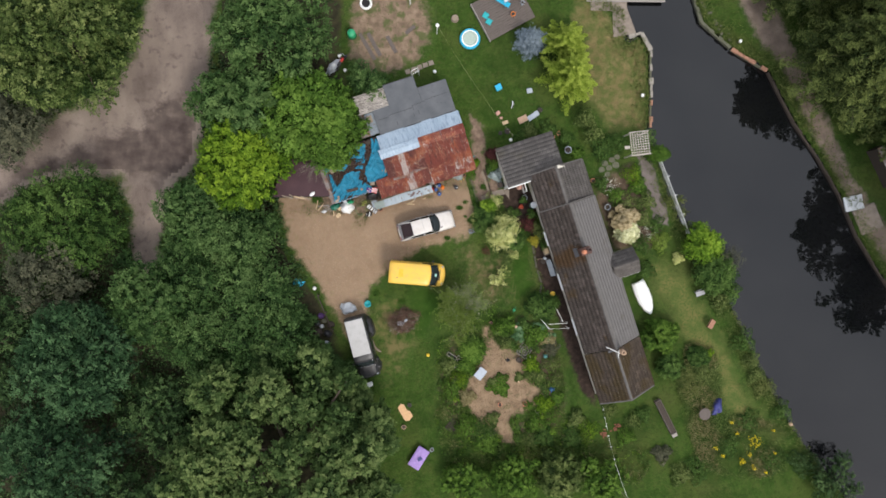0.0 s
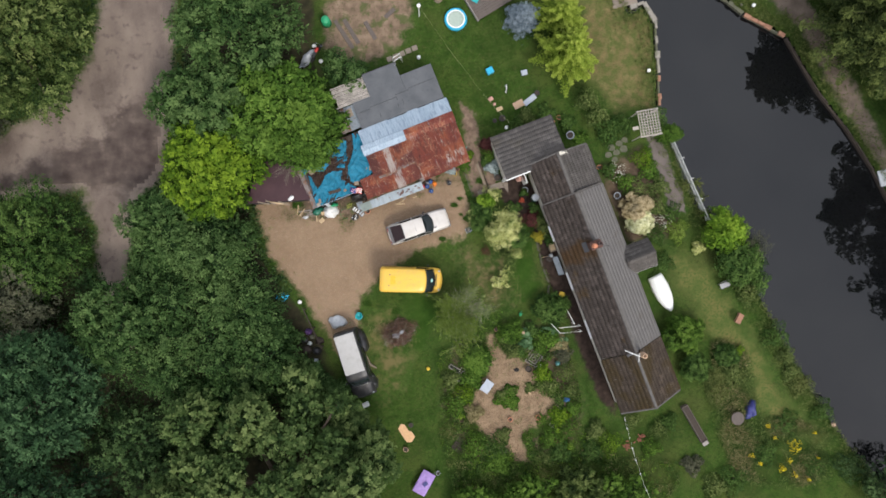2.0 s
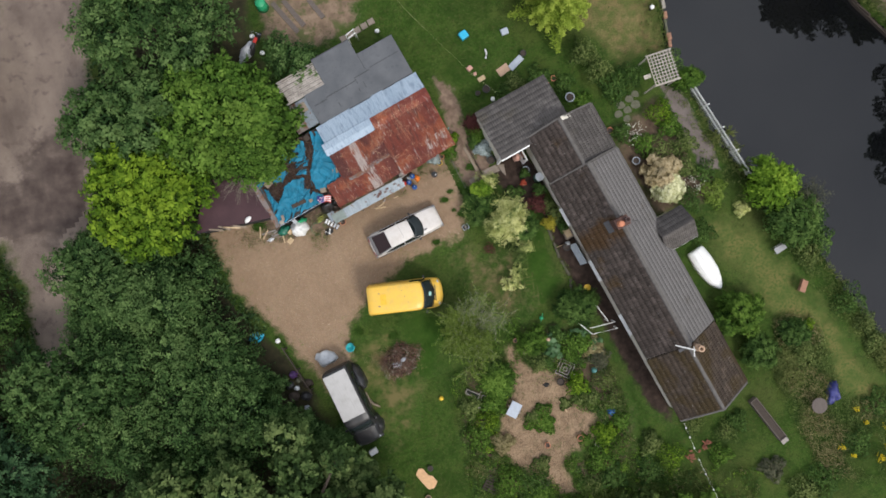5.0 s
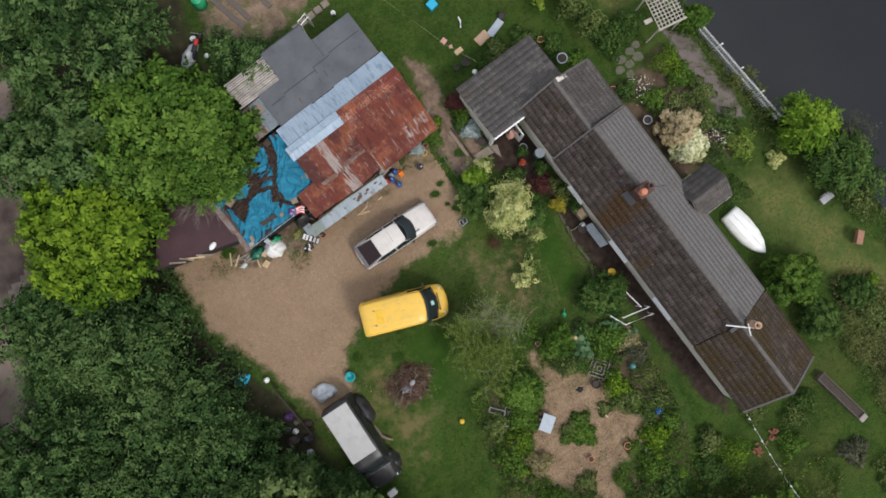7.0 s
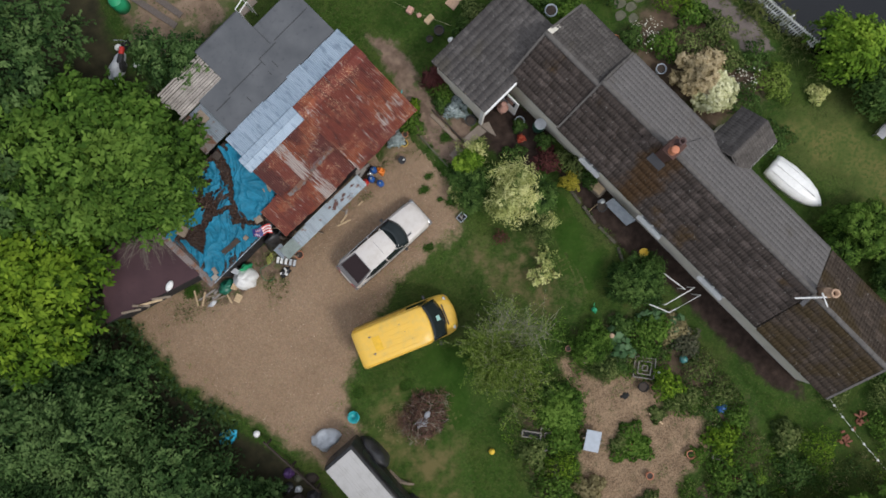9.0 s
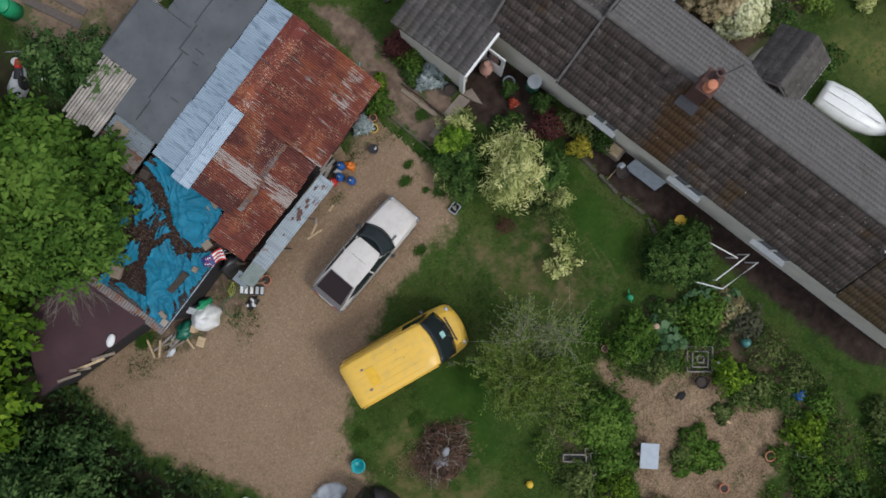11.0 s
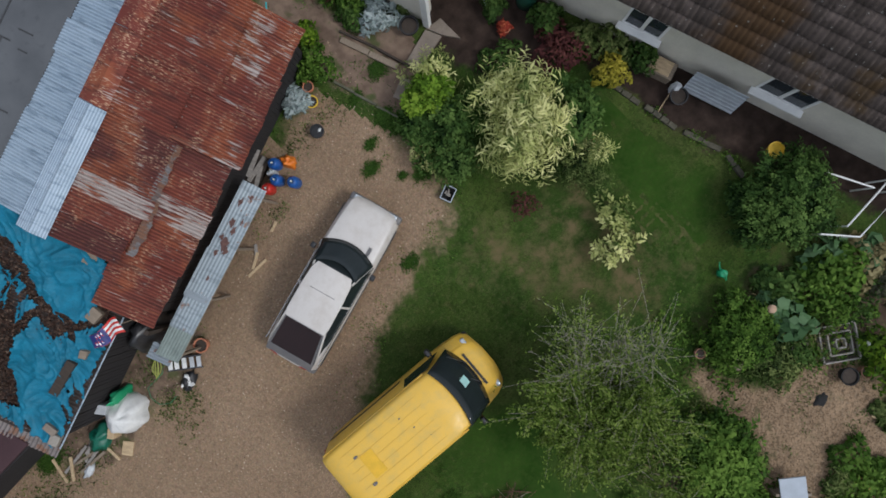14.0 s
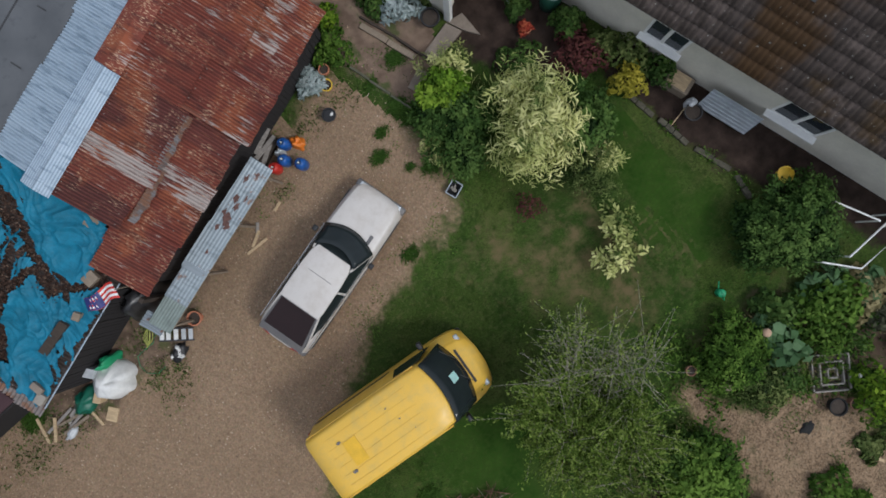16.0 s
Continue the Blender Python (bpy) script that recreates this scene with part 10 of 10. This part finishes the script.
ply = thing("plywood_sheet", pose(-1.75, -15.4, gz(-1.7, -15.4), 0, 0, -55), "broken pale plywood sheet lying on the lawn", "plywood")
part("sheet", prism([(-0.75, -0.3), (-0.2, -0.38), (0.55, -0.42), (0.75, -0.1), (0.6, 0.35), (0.1, 0.4), (-0.1, 0.25), (-0.7, 0.3), (-0.9, 0.1)], 0.02, 0.05), plain("pale_plywood", (0.62, 0.38, 0.2), 0.8, 0, 0.2, 6), ply)
pot(-1.9, -16.6, 0.2, 0.2, M["terracotta_pale"], "round pale pot on the lawn")
pot(-1.4, -14.7, 0.18, 0.2, M["black"], "black pot beside the plywood")
tbp = thing("covered_table", pose(-0.6, -19.25, gz(-0.6, -19.2), 0, 0, 58), "low table under a lilac cloth", "table")
part("cloth", box(-0.95, 0.95, -0.55, 0.55, 0.36, 0.5, 0.05), M["purple"], tbp, smooth=True)
for a in (-0.8, 0.8):
    for b in (-0.45, 0.45):
        part("leg", box(a - 0.03, a + 0.03, b - 0.03, b + 0.03, -0.03, 0.36), M["timber"], tbp)
single("folded_cloth", box(-0.2, 0.2, -0.15, 0.15, 0, 0.06, 0.02), M["violet"], pose(-0.5, -19.3, 0.5, 0, 0, 30), "folded cloth on the lilac table", "cloth")
pot(0.55, -18.6, 0.16, 0.25, M["slate"], "grey pot beside the lilac table")
# edge of the drive by the wood
single("white_ball", ball(0.17), M["white"], pose(-9.6, -4.45, 0.17), "white ball at the edge of the gravel", "ball", smooth=True)
crumple("blue_sheet", pose(-11.0, -3.95, 0), 0.45, 0.35, 0.2, M["sky_blue"], "crumpled blue plastic sheet under the trees", "sheet", 5.5, 0.4)
crumple("grey_sheet", pose(-6.75, -6.2, 0), 0.7, 0.5, 0.4, M["greytarp"], "crumpled pale grey sheet behind the black van", "sheet", 1.6, 0.35, 24)
tubm = thing("bucket", pose(-5.0, -5.8, gz(-5, -5.8)), "round teal plastic bucket at the edge of the gravel", "bucket")
part("pail", lathe([(0.2, 0), (0.27, 0.3), (0.3, 0.31), (0.3, 0.34), (0.25, 0.34), (0.18, 0.05)], 20), M["teal"], tubm, smooth=True)
part("handle", tube([(-0.29, 0, 0.33), (-0.2, 0.2, 0.36), (0.2, 0.2, 0.36), (0.29, 0, 0.33)], 0.012, 5), M["black"], tubm)
rail = thing("fence_rail", pose(-8.65, -6.55, 0, 0, 0, -68), "dark timber rail fence at the edge of the wood", "fence")
part("rail", box(-1.8, 1.8, -0.04, 0.04, 0.5, 0.62, 0.01), M["timber_dark"], rail)
for x in (-1.6, 0, 1.6):
    part("post", box(x - 0.05, x + 0.05, 0.042, 0.14, -0.15, 0.75), M["timber_dark"], rail)
crumple("purple_bag", pose(-9.05, -6.85, 0), 0.3, 0.25, 0.35, plain("purple_plastic", (0.07, 0.03, 0.12), 0.5), "purple plastic bag among junk", "bag", 9.5, 0.4)
for x, y, m, s in ((-9.0, -7.8, "greytarp", 0.2), (-8.8, -7.3, "mossy", 0.2), (-9.4, -7.5, "black", 0.3), (-8.5, -8.4, "black", 0.35), (-9.3, -8.3, "timber_dark", 0.4), (-8.6, -9.2, "slate", 0.22), (-8.2, -7.6, "timber_dark", 0.35)):
    crumple("junk_bag", pose(x, y, 0), s, s * 0.8, s * 0.9, M[m], "discarded bag in the junk heap under the trees", "bag", x * 3.1, 0.4, 12)
# clutter along the black van
crumple("black_sheet", pose(-4.85, -7.75, 0.0, 0, 0, -72), 1.0, 0.42, 0.95, M["black_sheet"], "black plastic sheet over goods beside the van", "sheet", 2.7, 0.2, 24)
crumple("black_sheet", pose(-4.15, -11.0, 0.0, 0, 0, -72), 0.7, 0.35, 0.8, M["black_sheet"], "black plastic sheet over goods beside the van", "sheet", 6.2, 0.25, 20)
for k in range(5):
    single("scrap_timber", box(-0.5, 0.5, -0.04, 0.04, 0, 0.05), M["timber"], pose(-4.45 + 0.05 * k, -9.4 - 0.08 * k, 0.05 * k, 0, 0, -70 + 9 * k), "scrap timber stacked beside the van", "timber offcut", "scrap timber beside the van")
crumple("grey_bundle", pose(-2.15, -7.5, 0.3), 0.3, 0.2, 0.3, M["slate"], "grey metal scrap on the brush heap", "scrap", 7.7, 0.5)
single("box", box(-0.25, 0.25, -0.18, 0.18, -0.02, 0.3, 0.02), M["bagwhite"], pose(-4.85, -12.85, 0, 0, 0, 20), "small white box in front of the van", "box")

# ---- roof tiles of the cottage ----
def tile_arrays(w=0.3, l=0.4, roll=1.0, lip=0.05):
    """One double-roll tile: verts and quads, lying along +y up the slope."""
    xs = [0, 0.05, 0.085, 0.12, 0.15, 0.2, 0.235, 0.27, 0.3]
    zs = [0.0, 0.003, 0.02, 0.022, 0.003, 0.003, 0.02, 0.022, 0.002]
    v, q = [], []
    n = len(xs)
    for y, lift in ((0.0, lip), (l, 0.004)):
        v += [((x / 0.3 - 0.5) * w * 1.02, y, z * roll + lift) for x, z in zip(xs, zs)]
    v += [((x / 0.3 - 0.5) * w * 1.02, 0.0, z * roll + 0.006) for x, z in zip(xs, zs)]
    for i in range(n - 1):
        q += [(i, i + 1, n + i + 1, n + i), (2 * n + i, 2 * n + i + 1, i + 1, i)]
    return np.array(v), np.array(q)


def slope(d_eave, d_ridge, z_eave, z_ridge, s0, s1, gauge=0.33, w=0.3):
    """Places of the tiles over one slope: matrices in the frame of the house."""
    run, rise = abs(d_ridge - d_eave), z_ridge - z_eave
    ang, L = math.atan2(rise, run), math.hypot(run, rise)
    rows, cols = max(1, round(L / gauge)), max(1, round((s1 - s0) / w))
    g, cw = L / rows, (s1 - s0) / cols
    left = d_eave < d_ridge
    for r in range(rows):
        for c in range(cols):
            t = (g * r - 0.03) / L
            d, z = d_eave + (d_ridge - d_eave) * t, z_eave + rise * t
            s = s0 + cw * (c + 0.5)
            turn = Matrix.Rotation(radians(-90 if left else 90), 4, "Z")
            yield r, c, Matrix.Translation((D(d), S(s), z - 0.035)) @ turn @ Matrix.Rotation(ang + random.uniform(-0.012, 0.012), 4, "X") @ Matrix.Rotation(random.uniform(-0.012, 0.012), 4, "Z")


TV, TQ = tile_arrays()
TV_FLAT, _ = tile_arrays(roll=0.55, lip=0.026)
tile_me = arrays_mesh("roof_tile", TV, TQ)
tile_me.materials.append(M["tile_left"])


def tile_field(mats, material, parent, label, tv=None):
    vs, qs = [], []
    tv = TV if tv is None else tv
    h = np.concatenate([tv, np.ones((len(tv), 1))], 1)
    for i, m in enumerate(mats):
        vs.append((h @ np.array(m).T)[:, :3])
        qs.append(TQ + i * len(TV))
    ob = part_me("roof_tiling", arrays_mesh("roof_tiling", np.concatenate(vs), np.concatenate(qs)), material, parent, label)
    return tagged(ob, kind="stuff")


singles, rest = 0, []
for r, c, m in slope(9.64, 11.82, EL, 4.26, 1.12, 13.46):
    if singles < 300:
        part_me("roof_tile", tile_me, None, house).matrix_local = m
        singles += 1
    else:
        rest.append(m)
tile_field(rest + [m for _, _, m in slope(9.72, 11.67, EL, 4.06, -2.06, 0.98)], M["tile_left_all"], house, "brown concrete tiles")
tile_field([m for _, _, m in slope(14.52, 11.98, 2.5, 4.26, 1.12, 13.46)], M["tile_right"], house, "smoother grey tiles on the canal side", TV_FLAT)
tile_field([m for _, _, m in slope(14.44, 11.83, 2.5, 4.06, -2.06, 0.98)], M["tile_annexe"], house, "grey-brown tiles on the canal side")
tile_field([m for _, _, m in slope(9.6, 11.77, EL, 4.12, 13.54, 17.82)] + [m for _, _, m in slope(14.47, 11.93, 2.5, 4.12, 13.54, 17.82)], M["tile_end"], house, "mossy brown tiles of the end bay")
# annexe tiles: courses across the house, falling to the north-west
am = []
run, rise = 3.37, 0.36
ang, L = math.atan2(rise, run), math.hypot(3.37, 0.36)
for r in range(10):
    for c in range(16):
        t = (r * L / 10 - 0.02) / L
        am.append(Matrix.Translation((D(7.78 + 4.95 * (c + 0.5) / 16), S(-5.08 + run * t), 2.43 + rise * t)) @ Matrix.Rotation(math.pi, 4, "Z") @ Matrix.Rotation(ang + random.uniform(-0.01, 0.01), 4, "X"))
tile_field(am, M["tile_annexe"], an, "grey concrete tiles of the annexe")
# porch tiles on both slopes
pm = []
for s0, s1 in ((6.22, 7.28), (8.33, 7.32)):
    run, rise = abs(s1 - s0), pz - pe
    for r in range(4):
        for c in range(8):
            t = r / 4 - 0.02
            turn = Matrix.Rotation(math.pi if s1 > s0 else 0.0, 4, "Z")
            pm.append(Matrix.Translation((D(14.1 + 2.12 * (c + 0.5) / 8), S(s0 + (s1 - s0) * t), pe + rise * t + 0.005)) @ turn @ Matrix.Rotation(math.atan2(rise, run), 4, "X"))
tile_field(pm, M["tile_annexe"], house, "grey tiles of the porch")
